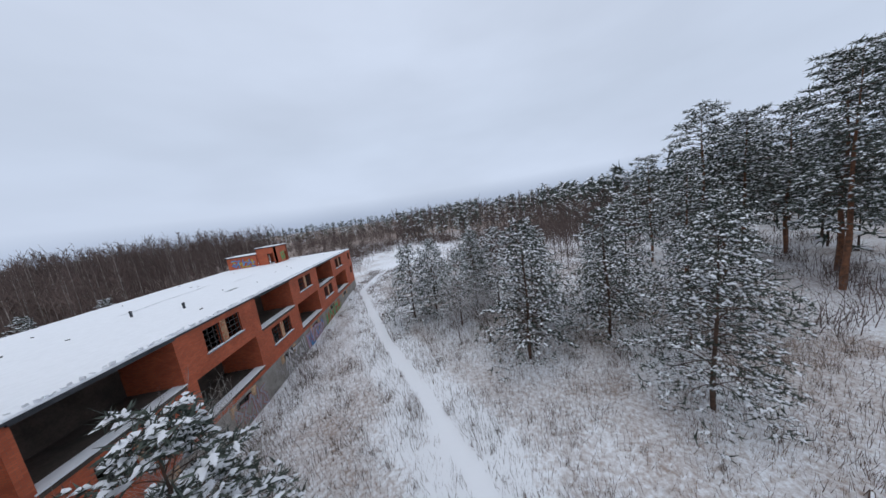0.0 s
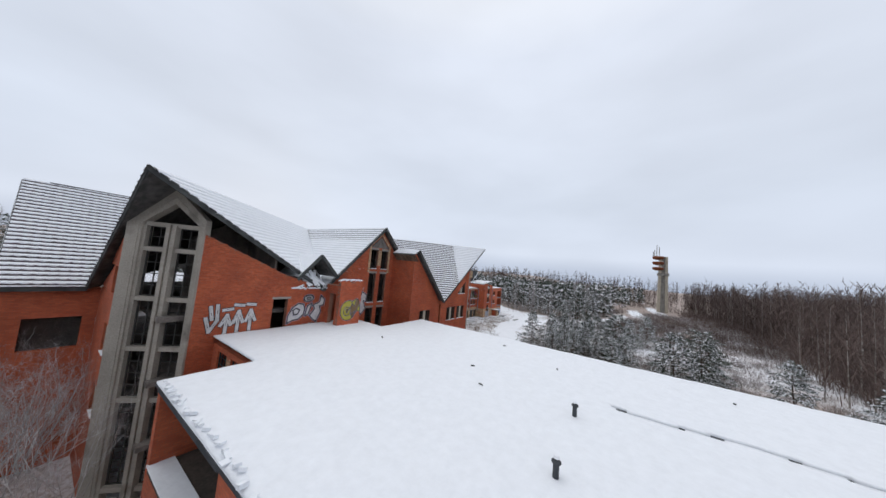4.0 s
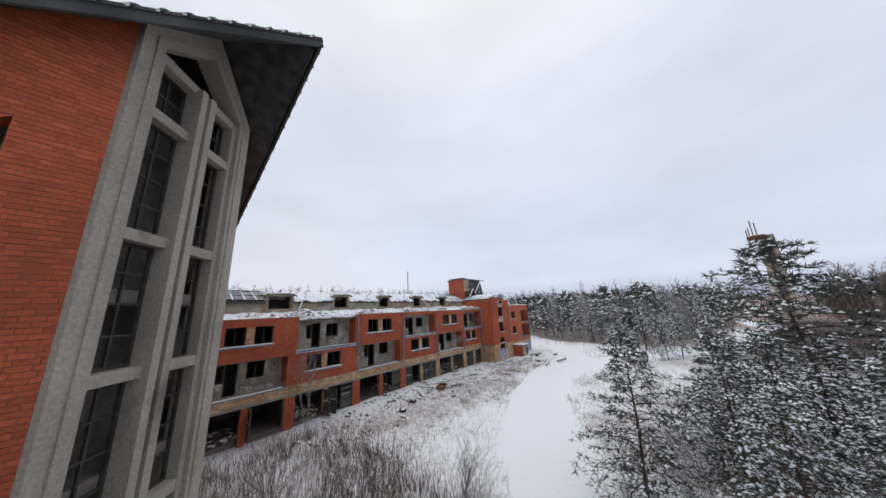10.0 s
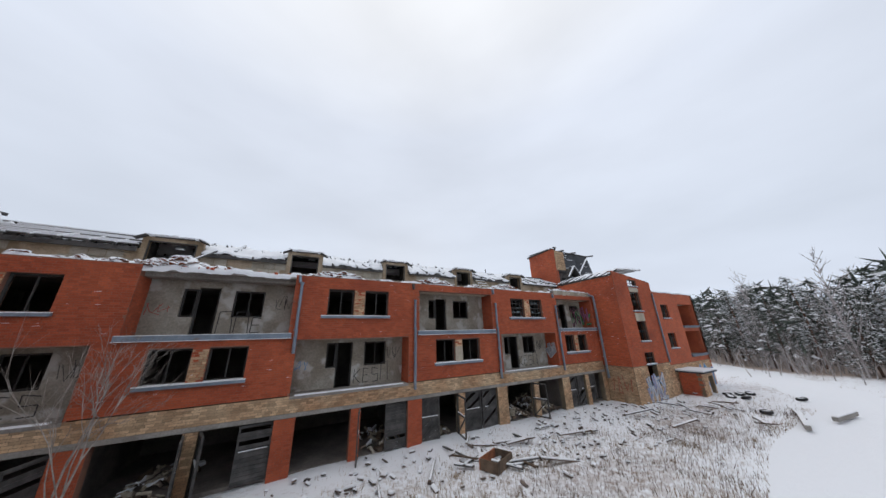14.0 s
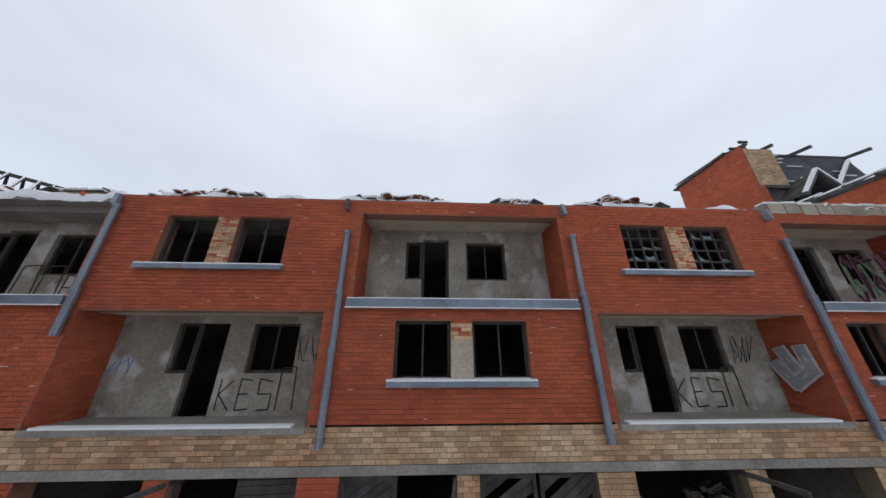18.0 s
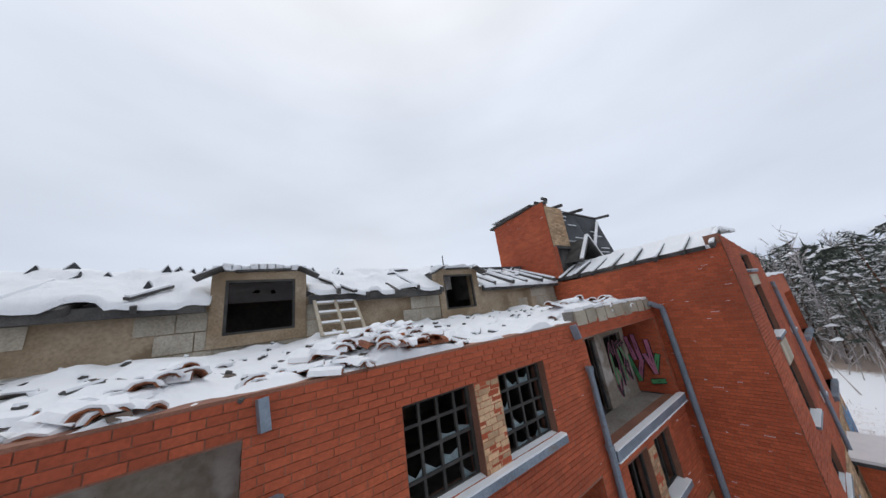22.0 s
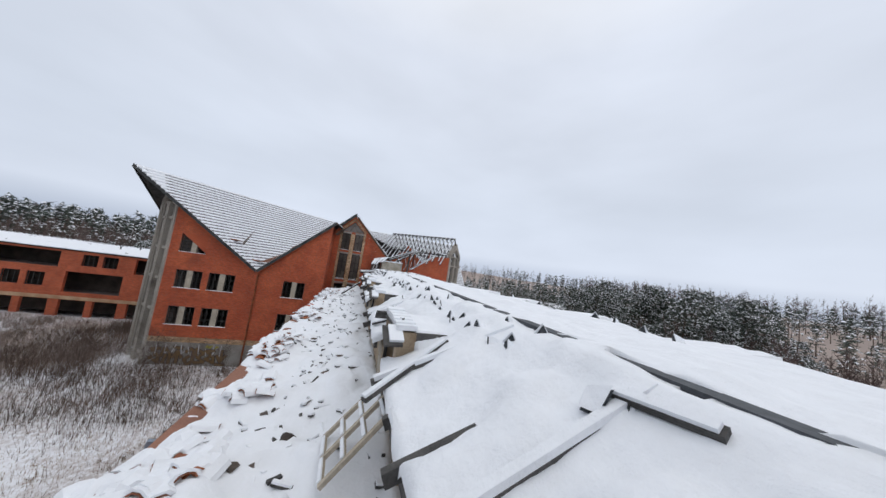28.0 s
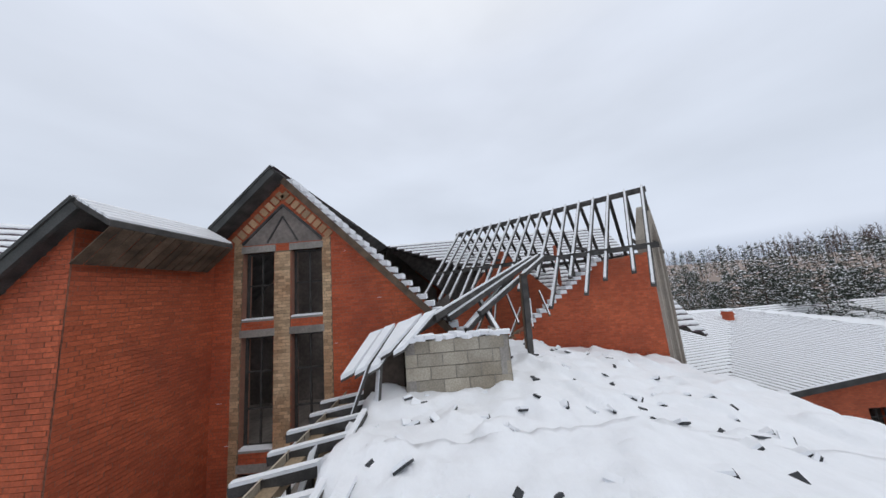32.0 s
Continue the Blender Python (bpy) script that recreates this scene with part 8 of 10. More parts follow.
tile_shards(on_terrace(70, -62.5, -10.2, 1.6, 0.8, 72, -0.07), "tile_litter", "broken tiles scattered in snow on the terrace", M_RUBBLE, 92, 0.12, 0.24, 0.7, 0.3)
tile_shards(on_terrace(60, -92.0, -10.6, 1.6, 0.8, 73, -0.10), "tile_litter", "broken tiles scattered in snow on the terrace", M_DEBRIS, 93, 0.10, 0.2, 0.4, 0.4)
lit, lits = Geo(), Geo()
rl = random.Random(33)
for x, y, z in on_terrace(420, -79, -10.7, 10.0, 0.95, 71):
    m_ = Matrix.Translation((x, y, z - 0.03)) @ Euler((rl.uniform(-0.4, 0.4), rl.uniform(-0.3, 0.3), rl.uniform(0, 6.28))).to_matrix().to_4x4()
    l_, w_ = rl.uniform(0.05, 0.10) if rl.random() < 0.7 else rl.uniform(0.15, 0.4), rl.uniform(0.03, 0.09)
    lit.obox(m_, l_, w_, 0.04)
    if rl.random() < 0.6:
        lits.obox(Matrix.Translation((0, 0, 0.03)) @ m_, l_ * 0.95, w_ * 0.9, 0.04)
ob = whole("splinter_litter", lit, M_WOOD, "dark splintered boards scattered in the snow", "debris", kind="stuff")
part("splinter_snow", lits, M_SNOW, ob)["kind"] = "stuff"
# dark ridge tile ends standing out of the upper roof's snow
g, gs = Geo(), Geo()
rl = random.Random(34)
for i in range(130):
    x = rl.uniform(CB[-1] + 0.5, -57.5)
    y = DORM - 1.25 - rl.uniform(0, 0.45) if i % 3 else (slit_y(x) - 3.6 + rl.uniform(-0.2, 0.2) if i % 2 else rl.uniform(DORM - 2.2, DORM - 0.2))
    if x > -62 and y > DORM - 1.8:
        continue
    z = float(upper_z(np.array(x), np.array(y)))
    s = rl.uniform(0.07, 0.13) if i % 5 else rl.uniform(0.12, 0.15)
    a = rl.uniform(-0.7, 0.7) + (1.57 if i % 4 == 0 else 0)
    m_ = Matrix.Translation((x, y, z - 0.06)) @ Matrix.Rotation(a, 4, "Z") @ Matrix.Rotation(rl.uniform(-0.4, 0.4), 4, "X")
    h = s * rl.uniform(1.4, 2.0)
    tri_ = [(-s, 0.03, 0), (s, 0.03, 0), (0, 0.03, h), (-s, -0.12, -0.05), (s, -0.12, -0.05), (0, -0.14, h * 0.45)]
    faces = [(0, 1, 2), (5, 4, 3), (0, 2, 5, 3), (1, 4, 5, 2), (0, 3, 4, 1)]
    g.add([m_ @ Vector(p) for p in tri_], faces)
    gs.add([m_ @ Vector((p[0] * 1.1, p[1] - 0.025, p[2] + 0.03)) for p in tri_], faces)
ob = whole("ridge_tile_ends", g, M_TAR, "dark ridge tile ends poking out of the roof snow", "roof tiles", kind="stuff")
part("tile_end_snow", gs, M_SNOW, ob)["kind"] = "stuff"
# loose boards and battens on the upper roof
for i, (x, d, L, a, w_) in enumerate(((-91.4, 1.0, 1.3, 100, 0.16), (-90.9, 1.3, 0.8, 30, 0.12), (-91.6, 1.5, 0.7, 150, 0.12), (-92.3, 0.9, 0.9, 15, 0.12), (-86.9, 1.9, 0.8, 10, 0.12), (-84.2, 0.4, 1.7, 115, 0.13), (-80.6, 0.4, 0.9, 60, 0.12), (-74.0, 0.5, 0.8, 100, 0.10))):
    y = DORM + 0.3 - d
    z = float(upper_z(np.array(x), np.array(y)))
    ob = thing("loose_board", "snow-topped loose roof board", "board", "loose roof boards")
    ob.matrix_basis = Matrix.Translation((x, y, z + 0.05)) @ Matrix.Rotation(-math.atan(0.5), 4, "X") @ Matrix.Rotation(radians(a), 4, "Z")
    part("plank", Geo().box(-L / 2, L / 2, -w_ / 2, w_ / 2, -0.03, 0.03), M_WOOD, ob)
    part("plank_snow", Geo().box(-L / 2 + 0.03, L / 2 - 0.02, -w_ / 2 + 0.01, w_ / 2 - 0.01, 0.031, 0.07), M_SNOW, ob)
# old window lattice leaning at the eaves
lat = thing("window_lattice", "old grey-white window lattice leaning at the roof edge", "window frame", at=(-84.15, DORM + 1.0, 8.55))
lat.rotation_euler = (radians(42), 0, radians(3))
for i in range(3):
    part("stile", Geo().box(-0.5 + i * 0.5 - 0.035, -0.5 + i * 0.5 + 0.035, -0.03, 0.03, 0, 1.5), M_PLASTER_W, lat)
for j in range(5):
    for i in range(2):
        rl_ = part("rail", Geo().box(-0.465 + i * 0.5, -0.035 + i * 0.5, -0.025, 0.025, 0.02 + j * 0.36 - 0.02, 0.02 + j * 0.36 + 0.03), M_PLASTER_W, lat)
        part("rail_snow", Geo().box(-0.46 + i * 0.5, -0.04 + i * 0.5, 0.026, 0.05, 0.02 + j * 0.36 - 0.02, 0.02 + j * 0.36 + 0.035), M_SNOW, rl_)
# leaning poles near the dormers
for x, a in ((-65.6, 30),):
    ob = thing("fallen_batten", "snow-topped batten leaning from the dormer wall", "board", "loose roof boards", at=(x, DORM + 0.5, 9.3))
    part("batten", Geo().beam((0, 0, 0.4), (math.sin(radians(a)) * 1.7, 1.3, -0.75), 0.09, 0.09), M_WOOD, ob)
    part("batten_snow", Geo().beam((0, 0, 0.47), (math.sin(radians(a)) * 1.7, 1.3, -0.68), 0.08, 0.05), M_SNOW, ob)


# yard: planks, tyres, scrap
def yard(x, y):
    return float(gz(x, y)) + 0.06


def tyre(x, y, flat=True, s=1.0):
    ob = thing("car_tyre", "old black tyre half filled with snow", "tyre", "dumped tyres", at=(x, y, yard(x, y) + (0.1 if flat else 0.28)))
    g = Geo()
    n, m_ = 18, 8
    v_ = []
    for i in range(n):
        a = 2 * math.pi * i / n
        for j in range(m_):
            b = 2 * math.pi * j / m_
            r = 0.26 + 0.075 * math.cos(b)
            v_.append((r * math.cos(a) * s, r * math.sin(a) * s, 0.095 * math.sin(b) * s))
    f_ = [(i * m_ + j, ((i + 1) % n) * m_ + j, ((i + 1) % n) * m_ + (j + 1) % m_, i * m_ + (j + 1) % m_) for i in range(n) for j in range(m_)]
    g.add(v_, f_)
    part("tread", g, M_RUBBER, ob, smooth=True)
    part("tyre_snow", Geo().tube([(0, 0, 0.03), (0, 0, 0.06)], 0.19 * s, 12).tube([(0.1, 0.2, 0.085), (0.1, 0.2, 0.1)], 0.1, 8), M_SNOW, ob)
    ob.rotation_euler = (radians(rl.uniform(-12, 12)), radians(rl.uniform(-12, 12)), rl.uniform(0, 6))
    return ob


for x, y in ((-71.4, -2.9), (-73.6, -3.9), (-102.6, -3.4), (-103.6, -3.9), (-104.3, -3.3), (-103.0, -2.6), (-105.2, -2.9), (-98.6, -0.6), (-105.5, -0.2)):
    tyre(x, y)
for i in range(38):
    if i < 20:
        x, y = rl.gauss(-80.0, 2.2), rl.gauss(-5.2, 1.1)
    elif i < 36:
        x, y = rl.gauss(-97.5, 2.5), rl.gauss(-2.5, 1.4)
    else:
        x, y = rl.uniform(-94, -66), rl.uniform(-7.4, -2.5)
    L = rl.uniform(0.7, 2.4)
    ob = thing("scrap_plank", "grey scrap plank lying in the snow", "board", "scrap wood in the yard", at=(x, max(-109, y), yard(x, y) + rl.uniform(0.02, 0.2)))
    ob.rotation_euler = (rl.uniform(-0.1, 0.1), rl.uniform(-0.22, 0.22), rl.uniform(0, 6.28))
    w_ = rl.uniform(0.08, 0.2)
    part("plank", Geo().box(-L / 2, L / 2, -w_ / 2, w_ / 2, -0.025, 0.025), rl.choice((M_WOOD, M_WOODB)), ob)
    if rl.random() < 0.9:
        part("plank_snow", Geo().box(-L / 2 + 0.02, L / 2 - 0.08, -w_ / 2 + 0.01, w_ / 2 - 0.02, 0.026, 0.06), M_SNOW, ob)
bx = thing("scrap_box", "broken reddish wooden box in the snowy yard", "crate", at=(-78.6, -4.4, yard(-78.6, -4.4)))
bx.rotation_euler = (0, 0, 0.4)
for a_ in ((-0.7, 0.7, -0.45, -0.4), (-0.7, 0.7, 0.4, 0.45), (-0.7, -0.65, -0.4, 0.4), (0.65, 0.7, -0.4, 0.4)):
    part("box_side", Geo().box(*a_, 0, 0.42), M_RUBBLE if a_[2] < -0.41 else M_WOODB, bx)
for x, y, L, a in ((-98.0, 1.0, 4.2, 14), (-101.0, 2.2, 3.0, -8)):
    ob = thing("concrete_beam", "long pale concrete beam lying in the snow", "beam", at=(x, y, yard(x, y) + 0.08))
    ob.rotation_euler = (0, 0, radians(a))
    part("beam", Geo().box(-L / 2, L / 2, -0.12, 0.12, -0.1, 0.12), M_CONC, ob)
    part("beam_snow", Geo().box(-L / 2 + 0.05, L / 2 - 0.05, -0.11, 0.11, 0.122, 0.17), M_SNOW, ob)
g, gs = Geo(), Geo()
for i in range(320):
    x, y = rl.uniform(-98, -62), rl.uniform(-8.0, -1.5) if i % 3 else rl.gauss(-5.5, 1.2)
    s = rl.uniform(0.05, 0.16)
    m_ = Matrix.Translation((x, y, yard(x, y) + 0.02)) @ Euler((rl.uniform(-0.5, 0.5), rl.uniform(-0.5, 0.5), rl.uniform(0, 6))).to_matrix().to_4x4()
    l_ = s * rl.uniform(1, 3)
    g.obox(m_, l_, s, s * 0.5)
    if rl.random() < 0.85:
        gs.obox(Matrix.Translation((0, 0, s * 0.25 + 0.02)) @ m_, l_ * 1.05, s * 1.05, 0.06)
ob = whole("yard_litter", g, M_DEBRIS, "brick and wood fragments under snow in the yard", "debris", kind="stuff")
part("litter_snow", gs, M_SNOW, ob)["kind"] = "stuff"
lg = thing("fallen_log", "snow-dusted fallen trunk in the grass", "log", at=(11.5, 9.5, -1.75))
lg.rotation_euler = (0, 0, 0.5)
part("trunk", Geo().tube([(-2.5, 0, 0.12), (0, 0.1, 0.16), (2.5, 0, 0.1)], [0.13, 0.11, 0.08], 8), M_BARK, lg)
part("trunk_snow", Geo().tube([(-2.4, 0, 0.2), (0, 0.1, 0.24), (2.4, 0, 0.15)], [0.08, 0.07, 0.05], 6), M_SNOW, lg)


# ---- graffiti: sprayed shapes on the walls ----
GLYPHS = (
    [((0.05, 0.1), (0.3, 0.95)), ((0.3, 0.95), (0.55, 0.3)), ((0.55, 0.3), (0.95, 0.9)), ((0.1, 0.2), (0.85, 0.15))],
    [((0.1, 0.9), (0.9, 0.65)), ((0.9, 0.65), (0.3, 0.4)), ((0.3, 0.4), (0.95, 0.1)), ((0.95, 0.1), (0.1, 0.05)), ((0.15, 0.5), (0.1, 0.9))],
    [((0.2, 0.0), (0.1, 0.55)), ((0.1, 0.55), (0.6, 0.95)), ((0.6, 0.95), (0.95, 0.45)), ((0.5, 0.5), (0.7, 0.05))],
    [((0.1, 0.35), (0.5, 0.75)), ((0.5, 0.75), (0.9, 0.35)), ((0.5, 0.75), (0.55, 0.0)), ((0.15, 0.95), (0.85, 0.98))],
    [((0.15, 0.15), (0.1, 0.8)), ((0.1, 0.8), (0.5, 1.0)), ((0.5, 1.0), (0.9, 0.7)), ((0.9, 0.7), (0.55, 0.5)), ((0.85, 0.2), (0.45, 0.0)), ((0.45, 0.0), (0.15, 0.15))],
)


def graffiti(parent, wall, u0, u1, z0, z1, fill, line, letters=4, seed=1, out=0.012, second=None):
    """Fat sprayed strokes in letter-like figures that say nothing, with thick outlines."""
    rng = random.Random(seed)
    w, h = (u1 - u0) / letters, z1 - z0
    fg, lg_, sg = Geo(), Geo(), Geo()
    n = 0
    for k in range(letters):
        fa, fb = rng.random() < 0.5, rng.random() < 0.6
        gl = [tuple((1 - a if fa else a, 1 - b if fb else b) for a, b in st_) for st_ in rng.choice(GLYPHS)]
        dz, sc, sk = rng.uniform(-0.06, 0.06) * h, rng.uniform(0.85, 1.05), rng.uniform(-0.12, 0.12)
        th = min(w, h) * 0.26
        for (a0, b0), (a1, b1) in gl:
            p = [wall.at(u0 + w * (k + 0.02 + 0.95 * (a + sk * b)), 0, z0 + th / 2 + dz + (h - th) * sc * b) for a, b in ((a0, b0), (a1, b1))]
            d = (p[1] - p[0]).normalized() * th * 0.4
            n += 1
            lg_.beam(p[0] - d * 1.25 + wall.n * (out + 0.0004 * n), p[1] + d * 1.25 + wall.n * (out + 0.0004 * n), th * 1.42, 0.002, up=tuple(wall.n))
            (sg if second and (k + n) % 3 == 0 else fg).beam(p[0] - d + wall.n * (out + 0.010 + 0.0004 * n), p[1] + d + wall.n * (out + 0.010 + 0.0004 * n), th, 0.002, up=tuple(wall.n))
            q0, q1 = p[0].lerp(p[1], 0.3), p[0].lerp(p[1], 0.55)
            lg_.beam(q0 + wall.n * (out + 0.021), q1 + wall.n * (out + 0.021), th * 0.14, 0.002, up=tuple(wall.n))
    ob = part("graffiti", lg_, PAINT[line], parent, "sprayed graffiti of fat outlined figures")
    ob["kind"] = "stuff"
    part("graffiti_fill", fg, PAINT[fill], ob)["kind"] = "stuff"
    if second and sg.v:
        part("graffiti_accent", sg, PAINT[second], ob)["kind"] = "stuff"
    return ob


def scrawl(parent, wall, u0, u1, z0, z1, colour, strokes=7, seed=1, out=0.01, w=0.04):
    """Unreadable sprayed strokes as plain bars."""
    rng = random.Random(seed)
    g = Geo()
    for i in range(strokes):
        u = u0 + (u1 - u0) * (i + 0.5) / strokes
        a, b = (u + rng.uniform(-0.1, 0.1), z0 + rng.uniform(0, 0.3) * (z1 - z0)), (u + rng.uniform(-0.2, 0.2), z1 - rng.uniform(0, 0.3) * (z1 - z0))
        g.beam(wall.at(a[0], out, a[1]), wall.at(b[0], out, b[1]), w, 0.004, up=tuple(wall.n))
        if i % 2:
            c = (u + rng.uniform(0.15, 0.4), rng.uniform(z0, z1))
            g.beam(wall.at(a[0], out, a[1]), wall.at(c[0], out, c[1]), w, 0.004, up=tuple(wall.n))
    ob = part("sprayed_scrawl", g, PAINT[colour], parent, "dark sprayed scrawl")
    ob["kind"] = "stuff"
    return ob


FIGURES = {"k": (((0, 0), (0.05, 1)), ((0.75, 0.95), (0.05, 0.5)), ((0.05, 0.5), (0.8, 0))), "e": (((0.7, 0.95), (0.05, 1)), ((0.05, 1), (0, 0)), ((0, 0), (0.75, 0.05)), ((0.02, 0.5), (0.6, 0.52))),
           "g": (((0.8, 0.9), (0, 1)), ((0, 1), (0.02, 0.5)), ((0.02, 0.5), (0.8, 0.52)), ((0.8, 0.52), (0.8, 0.02)), ((0.8, 0.02), (0.1, 0))), "p": (((0, 0), (0.05, 1.35)), ((0.05, 1.35), (0.9, 1.4)), ((0.9, 1.4), (1.0, 0)))}


def angular(parent, wall, u0, u1, z0, z1, colour, figures, out=0.008, w=0.035):
    """Thin angular sprayed lines."""
    g = Geo()
    n = len(figures)
    for i, f in enumerate(figures):
        for (a0, b0), (a1, b1) in FIGURES[f]:
            g.beam(wall.at(u0 + (u1 - u0) * (i + 0.85 * a0) / n, out, z0 + (z1 - z0) * b0), wall.at(u0 + (u1 - u0) * (i + 0.85 * a1) / n, out, z0 + (z1 - z0) * b1), w, 0.003, up=tuple(wall.n))
    ob = part("angular_tag", g, PAINT[colour], parent, "thin black sprayed angular lines")
    ob["kind"] = "stuff"
    return ob


def piece(parent, wall, u0, u1, z0, z1, shapes, fill, line, label, out=0.012, accent=None, edge=0.07):
    """Sprayed fat shapes that say nothing: a fill with a dark rim and a pale halo for each outline."""
    rim, halo, fills, acc = Geo(), Geo(), Geo(), Geo()
    at = lambda a, b, o: wall.at(u0 + (u1 - u0) * a, o, z0 + (z1 - z0) * b)
    for i, sh in enumerate(shapes):
        o = out + 0.0025 * i
        k = len(sh)
        c = (sum(p[0] for p in sh) / k, sum(p[1] for p in sh) / k)
        (acc if accent and i % 2 else fills).add([at(a, b, o) for a, b in sh], [tuple(range(k))])
        for j in range(k):
            p, q = sh[j], sh[(j + 1) % k]
            a, b = at(*p, o + 0.0012), at(*q, o + 0.0012)
            d = (b - a).normalized() * edge * 0.35
            rim.beam(a - d, b + d, edge, 0.0015, up=tuple(wall.n))
            a, b = at(*p, o - 0.001), at(*q, o - 0.001)
            halo.beam(a - d * 2, b + d * 2, edge * 1.9, 0.0012, up=tuple(wall.n))
    ob = part("graffiti", rim, PAINT[line], parent, label)
    ob["kind"] = "stuff"
    part("graffiti_fill", fills, PAINT[fill], ob)["kind"] = "stuff"
    part("graffiti_halo", halo, PAINT["lilac"], ob)["kind"] = "stuff"
    if acc.v:
        part("graffiti_accent", acc, PAINT[accent], ob)["kind"] = "stuff"
    return ob


def oval(cx, cz, rx, rz, n=16, turn=0.0):
    return [(cx + rx * math.cos(2 * math.pi * i / n) * math.cos(turn) - rz * math.sin(2 * math.pi * i / n) * math.sin(turn), cz + rx * math.cos(2 * math.pi * i / n) * math.sin(turn) + rz * math.sin(2 * math.pi * i / n) * math.cos(turn)) for i in range(n)]


graffiti(block, ne, 0.6, 3.6, 7.5, 9.6, "white", "black", 4, 3)
piece(block, ne, 5.75, 8.9, 7.45, 10.1, [[(0.02, 0.12), (0.03, 0.35), (0.12, 0.58), (0.26, 0.70), (0.40, 0.68), (0.45, 0.52), (0.42, 0.34), (0.30, 0.22), (0.16, 0.2)],
      [(0.14, 0.50), (0.22, 0.56), (0.31, 0.50), (0.27, 0.38), (0.17, 0.36)], [(0.52, 0.62), (0.64, 0.70), (0.56, 0.34), (0.47, 0.30)], oval(0.53, 0.86, 0.13, 0.10, 16, 0.15), oval(0.53, 0.86, 0.05, 0.035, 12, 0.15),
      [(0.60, 0.30), (0.74, 0.52), (0.66, 0.62), (0.86, 0.72), (0.88, 0.94), (1.0, 0.80), (0.98, 0.62), (0.86, 0.58), (0.92, 0.40), (0.80, 0.08), (0.70, 0.18)]], "white", "black", "black and white sprayed shapes on brick", edge=0.09)
scrawl(block, ne, 7.6, 8.5, 7.3, 7.7, "white", 6, 5)
piece(block, st, 0.15, 2.2, 7.85, 9.95, [oval(0.42, 0.46, 0.40, 0.42), oval(0.74, 0.58, 0.2, 0.36, 14, -0.4), oval(0.36, 0.42, 0.17, 0.18), [(0.30, 0.50), (0.46, 0.52), (0.36, 0.36)], [(0.55, 0.8), (0.8, 0.95), (0.72, 0.62)], [(0.60, 0.30), (0.78, 0.40), (0.66, 0.12)], [(0.84, 0.42), (1.02, 0.70), (1.04, 0.38)]],
      "yellow", "black", "round yellow and red sprayed shapes on brick", accent="brown", edge=0.06)
ng = outer((OX + 6.2, N_GABLE), (OX - NX, N_GABLE), 0, 12, (0, 1))
piece(block, ng, 3.0, 4.85, 7.5, 10.1, [[(0.0, 0.78), (0.45, 0.98), (0.40, 0.72), (0.62, 0.84), (0.66, 1.0), (1.0, 0.86), (0.98, 0.60), (0.80, 0.62), (1.0, 0.30), (0.70, 0.06), (0.55, 0.26), (0.16, 0.0), (0.06, 0.3), (0.28, 0.42)], [(0.40, 0.62), (0.62, 0.70), (0.50, 0.46)], [(0.2, 0.66), (0.3, 0.72), (0.26, 0.54)]],
      "white", "black", "angular black and white sprayed shape on brick", edge=0.09)
scrawl(block, ng, 3.4, 4.5, 10.2, 10.55, "white", 5, 8, 0.01, 0.03)
wp = outer(CHW, (W_FACE, OY + NX), -1.9, 1.1, (-1, 0))
graffiti(block, wp, 0.4, 6.6, -1.0, 0.75, "brown", "black", 7, 9, 0.03, second="brown")
scrawl(block, wp, 0.5, 6.4, -0.2, 0.95, "white", 9, 10, 0.05, 0.07)
scrawl(block, wp, 4.6, 5.6, 0.6, 1.0, "yellow", 4, 11, 0.055, 0.12)
wa_f = outer((0, 0), (0, 48.7), -2.6, 0.9, (1, 0))
for i, (a, b, f1, l1, s2) in enumerate(((9.5, 13.5, "grey", "red", None), (17.0, 22.0, "white", "black", None), (22.4, 28.2, "lilac", "red", "blue"), (29.3, 36.5, "green", "orange", "red"))):
    graffiti(wing_a, wa_f, a, b, -2.2, 0.5, f1, l1, 5, 20 + i, 0.045, second=s2)
hx, hy = BOX_AT
graffiti(wing_a, outer((hx, hy), (hx, hy + 4.4), 7, 10, (1, 0)), 1.6, 3.0, 7.7, 9.6, "green", "yellow", 2, 30)
graffiti(wing_a, outer((hx - 3.4, hy - 0.4), (hx - 8.5, hy - 0.4), 7, 9, (0, -1)), 0.3, 4.5, 7.7, 9.4, "blue", "red", 5, 31, second="yellow")
eb = outer((EX, EY), (-100.6, EY), -1.3, 2, (0, 1))
graffiti(end_block, eb, 1.5, 4.4, -0.9, 1.3, "white", "blue", 4, 32, second="lilac")
graffiti(end_block, outer((-100.6, EY - 0.15), (-109.8, EY - 0.15), -1.3, 2, (0, 1)), 5.6, 9.0, -0.9, 1.4, "blue", "white", 3, 33)
scrawl(end_block, outer((EX, FRONT), (EX, EY), -1.3, 2, (1, 0)), 0.3, 2.0, -0.2, 1.4, "red", 5, 34, 0.01)
ys = -8.55 - 1.13
